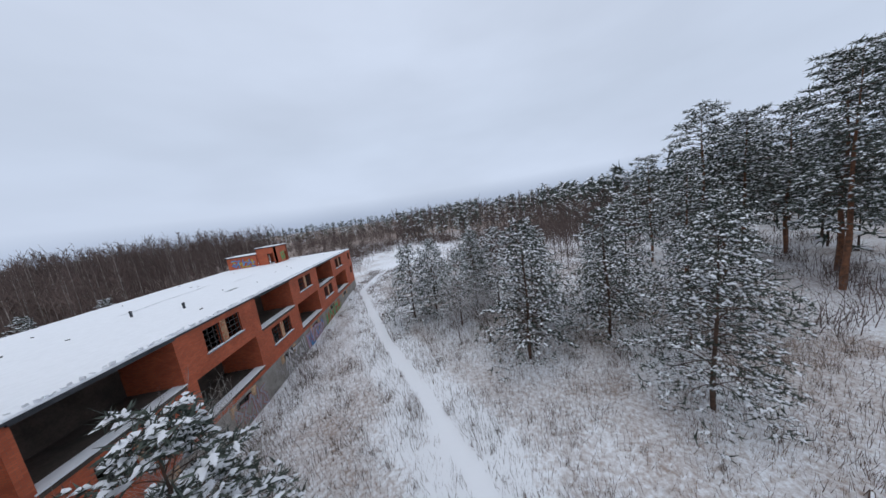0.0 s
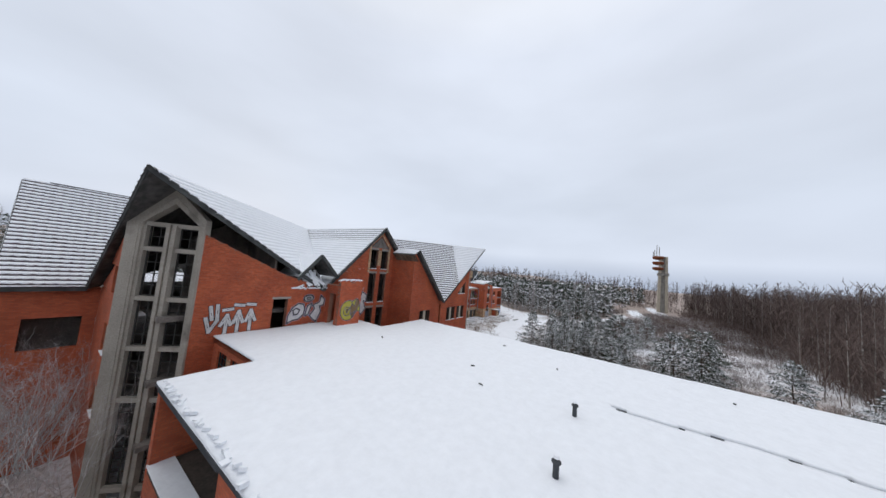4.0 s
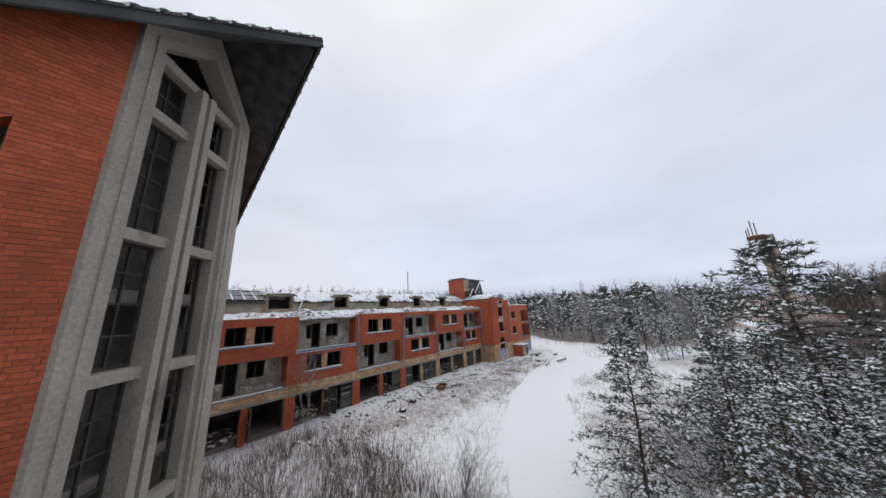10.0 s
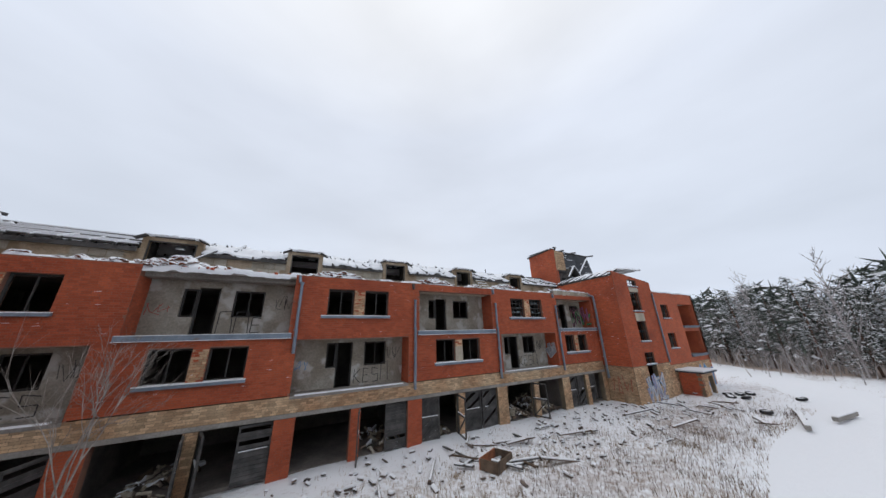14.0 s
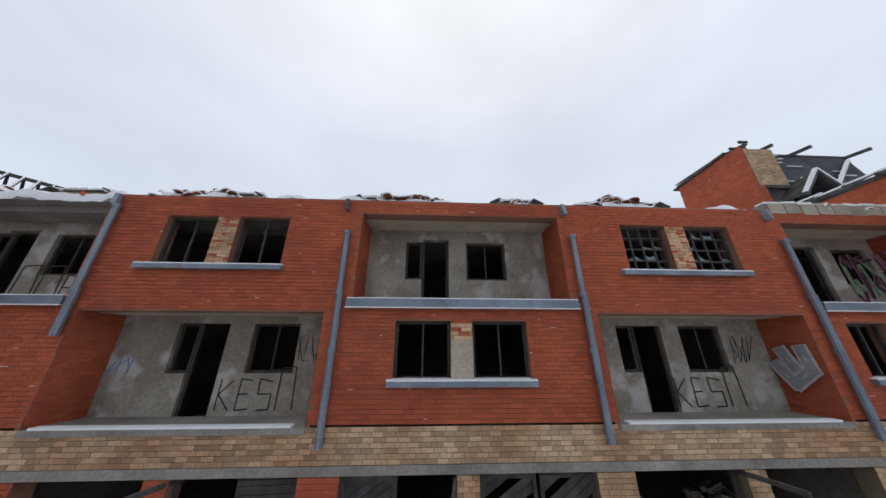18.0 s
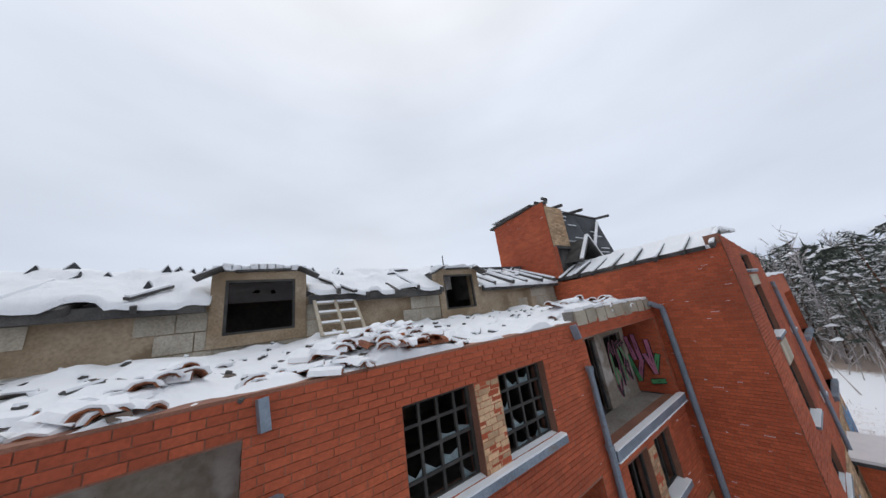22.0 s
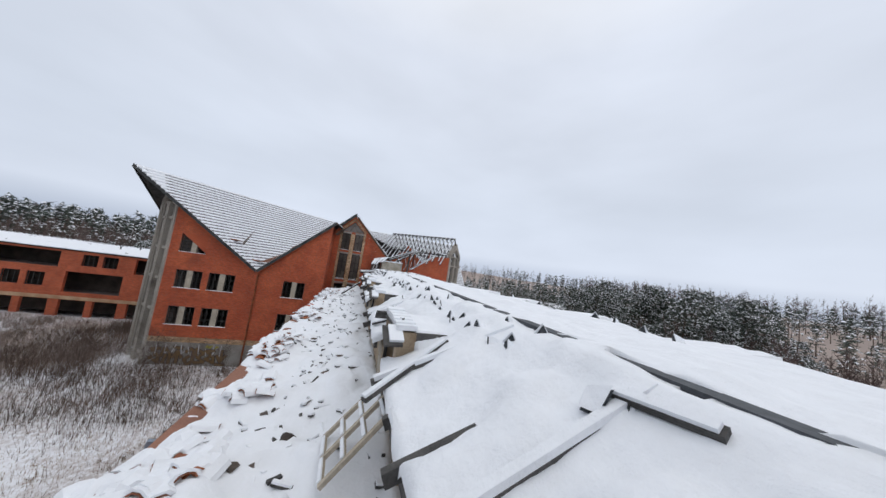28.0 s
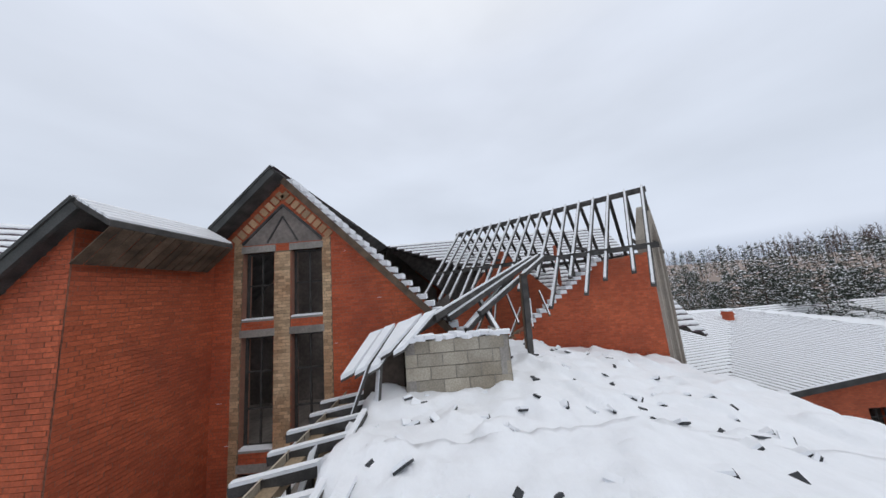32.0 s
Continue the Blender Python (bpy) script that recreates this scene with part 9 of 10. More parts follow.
for k, (x0_, z0_, sh, fg) in enumerate(((-64.0, 5.08, 0.0, "ppe"), (-69.98, 2.34, 0.5, "kegp"), (-82.52, 2.34, 0.3, "kegp"), (-57.48, 2.34, 0.2, "keg"))):
    bw_ = outer((x0_, ys + 0.004), (x0_ - 5.7, ys + 0.004), z0_, z0_ + 2, (0, 1))
    angular(wing_c, bw_, 2.75 + sh, 4.75 + sh, z0_ + 0.12, z0_ + 0.85, "black", fg)
    scrawl(wing_c, bw_, 4.9 + sh * 0.4, 5.6, z0_ + 1.2, z0_ + 2.0, "black", 6, 46 + k, 0.006, 0.02)
    scrawl(wing_c, bw_, 0.1, 0.9, z0_ + 0.9, z0_ + 1.5, "blue" if k % 2 else "red", 5, 50 + k, 0.006, 0.025)
graffiti(wing_c, outer((CB[6] + 0.3, -9.8), (CB[6] + 0.3, FRONT - 0.4), 5.2, 7.3, (1, 0)), 0.1, 1.1, 5.4, 7.1, "pink", "black", 2, 61, 0.02, second="green")
graffiti(wing_c, outer((-93.9, ys + 0.01), (-91.4, ys + 0.01), 5.2, 7.3, (0, 1)), 0.1, 1.3, 5.3, 7.0, "black", "pink", 3, 62, 0.008, second="green")
graffiti(wing_c, outer((CB[5] + 0.38, ys), (CB[5] + 0.38, FRONT - 0.4), 2.4, 4.7, (1, 0)), 0.1, 1.0, 2.9, 4.2, "grey", "white", 1, 63, 0.02)

# small stubs and frosted weeds on the flat roof
for x, y in ((-28.9, 27.1), (-24.6, 27.1)):
    vent = thing("roof_vent", "short dark vent stub in the roof snow", "vent", "roof vents", at=(x, y, 7.55))
    part("pipe", Geo().tube([(0, 0, 0), (0, 0, 0.42)], 0.09, 10), M_TAR, vent)
    part("cap", Geo().tube([(0, 0, 0.43), (0, 0, 0.47), (0, 0, 0.55)], [0.14, 0.14, 0.04], 10), M_TAR, vent)
    part("cap_snow", Geo().tube([(0, 0, 0.56), (0, 0, 0.62)], [0.1, 0.05], 8), M_SNOW, vent)
lit = Geo()
rl = random.Random(91)
for i in range(20):
    x, y = rl.uniform(-38.5, -20), rl.uniform(13, 60)
    lit.obox(pose(x, y, 7.60, rl.uniform(-10, 10), rl.uniform(-10, 10), rl.uniform(0, 360)), rl.uniform(0.05, 0.35), rl.uniform(0.03, 0.09), 0.06)
whole("roof_litter", lit, M_WOOD, "dark splinters scattered over the snowy flat roof", "debris", kind="stuff")
lump = Geo()
for i in range(150):
    y = 13 + 48 * (i + rl.random()) / 150
    lump.obox(pose(-19.02 - rl.uniform(0, 0.22), y, 7.66, rl.uniform(-20, 20), rl.uniform(-20, 20), rl.uniform(0, 360)), rl.uniform(0.1, 0.3), rl.uniform(0.1, 0.2), rl.uniform(0.04, 0.12))
whole("snow_clods", lump, M_SNOW, "ragged clods of snow along the roof edge", "snow", kind="stuff")


# ---- trees ----
def fast_mesh(name, verts, tris, mats, mat_index=None):
    """A triangle mesh from arrays."""
    me = bpy.data.meshes.new(name)
    verts, tris = np.asarray(verts, np.float32), np.asarray(tris, np.int32)
    me.vertices.add(len(verts))
    me.vertices.foreach_set("co", verts.ravel())
    me.loops.add(tris.size)
    me.loops.foreach_set("vertex_index", tris.ravel())
    me.polygons.add(len(tris))
    me.polygons.foreach_set("loop_start", np.arange(0, tris.size, 3, dtype=np.int32))
    for q in mats:
        me.materials.append(q)
    if mat_index is not None:
        me.polygons.foreach_set("material_index", np.asarray(mat_index, np.int32))
    me.update()
    me.validate()
    return me


def tufts(rng, pos, out, size, n_blade, droop=0.25):
    """Needle sprays: thin triangles round each position, leaning along out."""
    k = len(pos)
    d = rng.normal(size=(k, n_blade, 3))
    d[..., 2] *= 0.6
    d = d / np.linalg.norm(d, axis=-1, keepdims=True) + 0.55 * out[:, None, :]
    d[..., 2] += 0.1 - droop * rng.random((k, n_blade))
    d /= np.linalg.norm(d, axis=-1, keepdims=True)
    L = size[:, None, None] * (0.6 + 0.6 * rng.random((k, n_blade, 1)))
    side = np.cross(d, rng.normal(size=d.shape))
    side /= np.linalg.norm(side, axis=-1, keepdims=True) + 1e-6
    w = L * 0.10
    base = pos[:, None, :] - d * L * 0.15
    v = np.stack([base - side * w, base + side * w, base + d * L + side * w * 0.25], axis=2).reshape(-1, 3)
    return v, np.arange(len(v)).reshape(-1, 3)


def snow_pads(rng, pos, size, amount=0.75, out=None):
    """Small uneven pads of snow lying along the sprays."""
    keep = rng.random(len(pos)) < amount
    pos, size = pos[keep], size[keep]
    k = len(pos)
    if out is None:
        a = rng.random(k) * 6.28
        o = np.stack([np.cos(a), np.sin(a), 0 * a], -1)
    else:
        o = out[keep].copy()
        o[:, 2] = 0
        o /= np.linalg.norm(o, axis=1, keepdims=True) + 1e-6
    p = np.stack([-o[:, 1], o[:, 0], 0 * o[:, 0]], -1)
    z = np.array([0, 0, 1.0])
    S = size[:, None]
    r = lambda lo, hi: rng.uniform(lo, hi, (k, 1))
    top = pos + z * (0.24 * S + 0.015) + o * S * r(-0.1, 0.3)
    ring = [pos + o * S * r(0.6, 1.1) - z * S * r(0.05, 0.35), pos + p * S * r(0.28, 0.55) - z * S * r(0.0, 0.12), pos - o * S * r(0.2, 0.5) - z * S * r(-0.05, 0.1), pos - p * S * r(0.28, 0.55) - z * S * r(0.0, 0.12)]
    v = np.stack([top, *ring], 1).reshape(-1, 3)
    i0 = np.arange(k) * 5
    return v, np.concatenate([np.stack([i0, i0 + 1 + i, i0 + 1 + (i + 1) % 4], -1) for i in range(4)])


def pine_meshes(h, base, spread, seed, snow=0.7, shape="young", tuft=0.22, limbs=60, twigs=9, per=2, blades=6):
    """Trunk, limbs, needles and snow of a pine of height h with its crown from base upwards."""
    rng = np.random.RandomState(seed)
    trunk, limb = Geo(), Geo()
    lean = rng.normal(size=2) * 0.012 * h
    P = lambda z: Vector((lean[0] * (z / h) ** 2 + 0.10 * math.sin(z * 0.6 + seed), lean[1] * (z / h) ** 2 + 0.10 * math.cos(z * 0.5 + seed), z))
    r0 = 0.011 * h + 0.02
    zs = np.linspace(-0.3, h * 0.98, 14)
    trunk.tube([P(z) for z in zs], [r0 * (1 - 0.94 * max(z, 0) / h) * (1 + 0.12 * math.sin(z * 5)) for z in zs], 8)
    pos, out, size = [], [], []
    for i in range(limbs):
        f = (i + rng.rand()) / limbs
        z = base + (h - base) * f
        if shape == "young":
            ln = spread * (1.0 - 0.93 * f) ** 0.7 * (0.62 + 0.6 * rng.rand())
            rise = 0.22 + 0.45 * f
        else:
            ln = spread * (0.30 + 0.85 * math.sin(math.pi * min(1, 0.15 + 0.8 * f))) * (0.35 + 0.8 * rng.rand())
            rise = 0.05 + 0.45 * f
        a = i * 2.399 + rng.rand() * 1.1
        o = np.array([math.cos(a), math.sin(a), 0.0])
        w = np.array([-o[1], o[0], 0.0])
        p0 = np.array(P(z))
        bend = rng.normal() * 0.18
        S5 = np.linspace(0, 1, 6)
        pts = [p0 + o * ln * s + w * bend * ln * s * s + np.array([0, 0, ln * (rise * s - (0.55 - 0.3 * f) * s * s)]) for s in S5]
        limb.tube([tuple(q) for q in pts], [0.009 * ln + 0.010, 0.008 * ln + 0.008, 0.006 * ln + 0.006, 0.008, 0.006, 0.004], 3, cap=False)
        at = lambda s: np.array([np.interp(s, S5, [q[c] for q in pts]) for c in range(3)])
        n = max(3, int(twigs * (0.35 + 0.65 * ln / spread)))
        for j in range(n):
            s = 0.25 + 0.75 * (j + rng.rand()) / n
            q = at(min(s, 1.0))
            sg = 1 if j % 2 else -1
            tl = ln * (0.42 - 0.30 * s) * rng.uniform(0.6, 1.2) + 0.12
            d = o * rng.uniform(0.35, 0.8) + w * sg * rng.uniform(0.4, 1.0) + np.array([0, 0, rng.uniform(-0.12, 0.28)])
            d /= np.linalg.norm(d)
            e = q + d * tl
            limb.add([q + w * 0.007, q - w * 0.007, e, q + np.array([0, 0, 0.007]), q - np.array([0, 0, 0.007])], [(0, 1, 2), (3, 4, 2)])
            for m in range(per):
                k = (m + 1) / per
                pos.append(q + (e - q) * k + rng.normal(size=3) * 0.04)
                out.append(d + np.array([0, 0, 0.22]))
                size.append(tuft * rng.uniform(0.7, 1.3))
    for j in range(10):
        pos.append(np.array(P(h * (0.93 + 0.008 * j))) + rng.normal(size=3) * 0.07)
        out.append(np.array([rng.normal() * 0.4, rng.normal() * 0.4, 1.0]))
        size.append(tuft)
    pos, out, size = np.array(pos), np.array(out), np.array(size)
    nv, nt = tufts(rng, pos, out, size * 1.25, blades)
    sv, stt = snow_pads(rng, pos + np.array([0, 0, 0.03]), size * 0.72, snow * 0.92, out)
    return trunk.mesh("trunk"), limb.mesh("limb"), fast_mesh("needles", nv, nt, [M_NEEDLE]), fast_mesh("snow", sv, stt, [M_SNOWT])


def make_pine(label, h, base, spread, seed, bark=None, **kw):
    t, l, n, s = pine_meshes(h, base, spread, seed, **kw)
    tree = thing("pine_tree", label, "tree", "pines beside the ruin")
    part("trunk", t, bark or M_BARK, tree)
    part("limbwood", l, M_BARK, tree)["kind"] = "stuff"
    cr = part("crown", n, M_NEEDLE, tree, "dark green needles loaded with snow")
    cr["kind"] = "stuff"
    sn = part("crown_snow", s, M_SNOWT, cr)
    sn["kind"] = "stuff"
    return tree


PINES = [
    make_pine("young snow-laden pine with a broad low crown", 12.0, 1.5, 4.3, 11, snow=0.74, limbs=84, twigs=14, tuft=0.34),
    make_pine("young frosted pine with a thin bare lower trunk", 11.0, 2.6, 3.7, 12, snow=0.95, limbs=64, twigs=13, tuft=0.33),
    make_pine("bushy young pine under snow", 8.0, 0.5, 3.2, 13, snow=0.95, limbs=70, twigs=12, tuft=0.31),
    make_pine("dark green pine with a rounded crown and little snow", 13.0, 2.2, 3.6, 14, snow=0.40, shape="old", limbs=88, twigs=12, tuft=0.37),
    make_pine("tall mature pine with a high crown", 24.0, 7.5, 4.6, 15, bark=M_BARKO, snow=0.8, shape="old", limbs=92, twigs=11, tuft=0.54),
    make_pine("tall slender pine with snowy drooping limbs", 20.0, 6.0, 4.0, 16, bark=M_BARKO, snow=0.85, shape="old", limbs=80, twigs=10, tuft=0.52),
    make_pine("frosted pine at the edge of the wood", 13.5, 1.4, 3.3, 17, snow=0.85, limbs=56, twigs=8, tuft=0.48, blades=4),
    make_pine("slim snow-dusted pine at the edge of the wood", 15.5, 2.8, 2.7, 18, bark=M_BARKO, snow=0.92, limbs=54, twigs=8, tuft=0.48, blades=4),
]


def bare_mesh(h, seed, levels=4, spread=0.5, stems=1, r=0.02, frost=False):
    rng = np.random.RandomState(seed)
    g = Geo()

    def grow(p, d, ln, rad, lev):
        pts, q = [p], p
        n_seg = 3 if lev > 0 else 1
        for i in range(n_seg):
            d = (d + Vector(rng.normal(size=3)) * 0.13 + Vector((0, 0, 0.05))).normalized()
            q = q + d * ln / n_seg
            pts.append(q)
        g.tube(pts, [rad, rad * 0.85, rad * 0.7, rad * 0.5][:n_seg + 1], 4 if lev > 2 else 3, cap=False)
        if lev <= 0:
            return
        for i in range(rng.randint(3, 5)):
            s = 0.3 + 0.7 * rng.rand()
            j = min(2, int(s * 3))
            b = pts[j].lerp(pts[j + 1], s * 3 - j)
            nd = (d + Vector(rng.normal(size=3)) * spread + Vector((0, 0, 0.15))).normalized()
            grow(b, nd, ln * (0.5 + 0.25 * rng.rand()), rad * 0.55, lev - 1)

    for i in range(stems):
        a = rng.rand() * 6.28
        o = Vector((math.cos(a), math.sin(a), 0)) * (0.25 * rng.rand() if stems > 1 else 0)
        grow(o + Vector((0, 0, -0.1)), (Vector((o.x, o.y, 1.0)) if stems > 1 else Vector((0.03, 0.02, 1))).normalized(), h * 0.55, r * h / 4, levels)
    return g.mesh("stems")


def make_shrub(label, h, seed, mat, cat="shrub", name="bare_shrub", **kw):
    ob = part(name, bare_mesh(h, seed, **kw), mat)
    return tagged(ob, label, cat, "bare shrubs", "")


SHRUBS = [
    make_shrub("leafless brown shrub of many thin stems", 4.5, 21, M_TWIG, stems=6, levels=3, spread=0.45, r=0.014),
    make_shrub("frosted pale shrub of fine twigs", 5.0, 22, M_FROST, stems=4, levels=4, spread=0.5, r=0.013),
    make_shrub("young birch with pale bark and frosted twigs", 7.5, 23, M_BIRCH, cat="tree", name="birch_sapling", stems=2, levels=4, spread=0.4, r=0.02),
    make_shrub("small bare sapling with reddish twigs", 3.0, 24, M_TWIG, stems=2, levels=3, spread=0.5, r=0.013),
]


def plant(ob, x, y, scale=1.0, turn=0.0, z=None):
    m = Matrix.Translation((x, y, float(gz(x, y)) if z is None else z)) @ Matrix.Rotation(radians(turn), 4, "Z") @ Matrix.Scale(scale, 4)
    c = copy_thing(ob, m)
    c.scale = (scale, scale, scale)
    return c


rt = random.Random(77)
TREES = [  # kind, x, y, scale
    (0, -69.3, 15.2, 0.60), (0, -71.1, 18.6, 0.62), (1, -70.6, 22.6, 0.60), (3, -76.7, 22.3, 0.90), (0, -72.3, 26.0, 0.68), (1, -59.2, 28.4, 0.64), (0, -57.8, 34.5, 0.80), (3, -61.0, 37.5, 0.75), (1, -64.5, 30.0, 0.62), (2, -66.5, 34.5, 0.8), (0, -70.2, 40.2, 0.62),
    (1, -67.6, 19.4, 0.55), (0, -73.6, 20.4, 0.6), (1, -66.2, 22.8, 0.56), (0, -68.4, 24.4, 0.6), (2, -74.6, 18.0, 0.6), (1, -69.8, 27.6, 0.6), (3, -67.2, 28.8, 0.7),
    (2, -78.5, 19.2, 0.75), (0, -81.5, 24.0, 0.55), (1, -85.0, 28.0, 0.6), (2, -90.5, 31.5, 0.8), (2, -95.0, 35.0, 0.9), (2, -62.0, 45.0, 0.9), (1, -53.0, 47.0, 0.7), (2, -75.5, 41, 0.8),
    (6, -111.0, 17.5, 0.6), (6, -108.6, 15.6, 0.45), (7, -114.0, 21.0, 0.62), (6, -117.5, 12.5, 0.66), (6, -121.0, 8.0, 0.72),
    (0, 12.9, 15.97, 1.0), (0, 5.0, 24.6, 1.08), (0, 13.3, 25.4, 1.0), (2, -5.6, 37.6, 1.35), (1, -2.6, 38.6, 0.95), (1, 0.2, 34.0, 0.85), (0, 3.2, 38.5, 0.9), (2, 8.5, 30.0, 1.2), (1, 6.0, 37.0, 1.0), (2, 17.0, 30.5, 1.2), (0, 21.5, 33.0, 1.05), (1, 11.0, 36.0, 1.0), (0, 24.0, 24.0, 1.0), (1, 18.0, 22.0, 0.9), (2, 4.5, 45.0, 1.1), (1, -2.0, 46.5, 0.8),
    (4, 38.9, 38.6, 1.0), (5, 42.0, 36.0, 1.1), (4, 40.0, 25.7, 1.0), (5, 31.0, 34.0, 0.8), (5, 45.5, 41.0, 1.0), (4, 47.0, 30.0, 1.05), (5, 52.0, 38.0, 1.05), (4, 44.0, 20.0, 1.05), (5, 36.0, 44.5, 0.9), (4, 56.0, 46.0, 0.95), (5, 50.0, 24.0, 1.1),
    (2, -10.9, 9.9, 1.32), (2, -9.5, 4.0, 0.8), (0, -11.5, -1.5, 0.7),
]
for k, x, y, s in TREES:
    plant(PINES[k], x, y, s * rt.uniform(0.96, 1.04), rt.uniform(0, 360))
# the wood's edge to the west of the long wing, and behind the block to the south
for i in range(40):
    x, y = rt.uniform(-145, -125), rt.uniform(-36, 24)
    if road_dist(np.array(x), np.array(y)) < 4.5:
        continue
    plant(PINES[rt.choice((6, 6, 7))], x, y, rt.uniform(0.62, 0.92), rt.uniform(0, 360))
for i in range(34):
    x, y = rt.uniform(-64, -4), rt.uniform(-82, -56)
    plant(PINES[rt.choice((3, 3, 0))], x, y, rt.uniform(0.8, 1.1), rt.uniform(0, 360))
for i in range(26):
    x, y = rt.uniform(-62, -28), rt.uniform(-84, -66)
    plant(PINES[rt.choice((3, 0, 3, 0, 3))], x, y, rt.uniform(0.95, 1.25), rt.uniform(0, 360))
for i in range(14):
    x, y = rt.uniform(-78, -60), rt.uniform(-72, -48)
    plant(PINES[rt.choice((0, 1, 2))], x, y, rt.uniform(0.6, 0.9), rt.uniform(0, 360))
for k, x, y, s in ((0, -57.6, 5.4, 1.1), (0, -58.6, 3.0, 1.0), (0, -60.4, 7.4, 1.0), (0, -59.4, 1.2, 0.9), (0, -58.2, 8.4, 1.1), (0, -61.4, 2.4, 0.9), (0, -57.2, -0.8, 0.8), (0, -67.8, 17.6, 0.8), (0, -69.4, 20.6, 0.8), (0, -71.6, 15.6, 0.7), (0, -66.6, 19.8, 0.7), (0, -59.5, 11.5, 1.0), (0, -62.0, 8.0, 0.9), (0, -63.5, 3.5, 0.8), (1, -60.5, 4.5, 0.8), (0, -58.5, 7.0, 0.75), (3, -66.0, 0.5, 0.9), (2, -64.5, -6.4, 0.95), (0, -67.0, 14.7, 0.6), (0, -66.2, 15.5, 0.5), (0, -68.4, 14.4, 0.6), (0, -70.3, 14.4, 0.6), (3, -68.8, 16.5, 1.2), (0, -70.0, 15.5, 0.9),
                   (0, -57.5, 13.5, 0.9), (0, -55.5, 12.0, 0.85), (0, -53.0, 11.8, 0.7), (0, -56.5, 15.5, 0.9), (0, -59.0, 15.0, 0.8), (0, -50.5, 12.2, 0.7), (0, -47.5, 13.0, 0.7), (0, -58.2, 9.6, 0.9), (0, -60.5, 9.5, 0.8),
                   (0, -62.0, 24.5, 0.8), (0, -66.0, 27.0, 0.9), (0, -60.0, 31.0, 0.8), (0, -69.5, 30.0, 0.9), (0, -74.5, 29.0, 0.8), (0, -79.0, 28.0, 0.8), (0, -64.5, 22.0, 0.7), (0, -56.0, 27.0, 0.7),
                   (1, -16.6, -2.4, 1.7), (1, -15.8, 0.4, 1.6), (1, -14.2, 3.2, 1.6), (1, -17.2, 7.9, 1.7), (1, -17.6, -4.8, 1.7), (1, -13.5, 6.5, 1.9), (1, -11.0, 8.5, 1.5), (1, -15.0, 3.0, 1.8), (1, -14.0, 9.8, 1.6), (1, -15.6, 5.6, 1.9), (1, -12.4, 11.0, 1.4), (0, -16.5, 7.5, 0.9), (1, -13.0, -0.5, 1.2), (1, -9.5, 1.0, 1.0), (1, -17.0, 27.0, 0.7), (0, -16.8, 28.5, 0.8), (1, -17.2, 15.6, 1.4), (2, -11.6, 14.1, 1.28), (1, -16.6, 1.2, 1.2), (1, -12.0, 3.4, 1.25),
                   (1, 6.5, 35.0, 1.3), (0, 7.5, 28.0, 1.2), (3, -6.0, 20.0, 0.5), (1, 8.0, 19.0, 0.7), (3, -62.0, 13.5, 0.8), (3, -76.0, 16.0, 0.8), (3, -92.0, -6.0, 0.35), (3, -88.0, 0.5, 0.4), (0, -108.5, 13.8, 0.9), (0, -107.5, 15.0, 0.8), (3, -83, 16.5, 1.0), (1, -70.5, 16.8, 0.9), (1, 2.0, 30.0, 1.2), (0, 10.5, 33.0, 1.3), (1, 15.0, 20.0, 0.9),
                   (0, 26.0, 18.0, 0.8), (0, 32.0, 27.0, 1.0), (0, 28.0, 29.0, 1.2), (0, 36.0, 34.0, 1.4), (0, 30.0, 40.0, 1.3), (1, -120.0, 16.0, 1.5), (1, -124.0, 6.0, 1.6), (1, -127.0, -4.0, 1.7), (1, -116.0, 20.0, 1.6), (1, -130.0, -12.0, 1.8),
                   (0, -74.0, 15.4, 0.5), (0, -78.5, 15.8, 0.5), (0, -82.0, 16.8, 0.55), (0, -77.6, 20.2, 0.6), (0, -72.4, 16.0, 0.5), (0, -70.5, 24.5, 0.6), (0, -68.5, 20.5, 0.55),
                   (1, 0.6, 30.6, 1.5), (1, 3.4, 32.6, 1.6), (1, -1.0, 33.6, 1.4), (0, 2.4, 28.4, 1.3), (1, 5.6, 29.0, 1.5), (0, -0.6, 29.6, 1.2), (0, -54.2, 13.8, 0.85), (0, -52.0, 14.6, 0.8), (0, -57.0, 17.5, 0.7), (0, -61.5, 6.0, 0.9), (0, -65.5, 8.2, 0.8), (0, -64.0, 9.6, 0.8)):
    plant(SHRUBS[k], x, y, s, rt.uniform(0, 360))
for ob in PINES + SHRUBS:
    for o in (ob, *ob.children_recursive):
        bpy.data.objects.remove(o)


# ---- far woods ----
def replicate(protos, spots):
    """Joins turned and scaled copies of small prototype meshes (verts, tris, material indices)."""
    V, T, MI, n = [], [], [], 0
    for k, x, y, z, s, a in spots:
        v, t, m = protos[k]
        c, q = math.cos(a), math.sin(a)
        V.append(np.stack([(v[:, 0] * c - v[:, 1] * q) * s + x, (v[:, 0] * q + v[:, 1] * c) * s + y, v[:, 2] * s + z], -1))
        T.append(t + n)
        MI.append(m)
        n += len(v)
    return np.concatenate(V), np.concatenate(T), np.concatenate(MI)


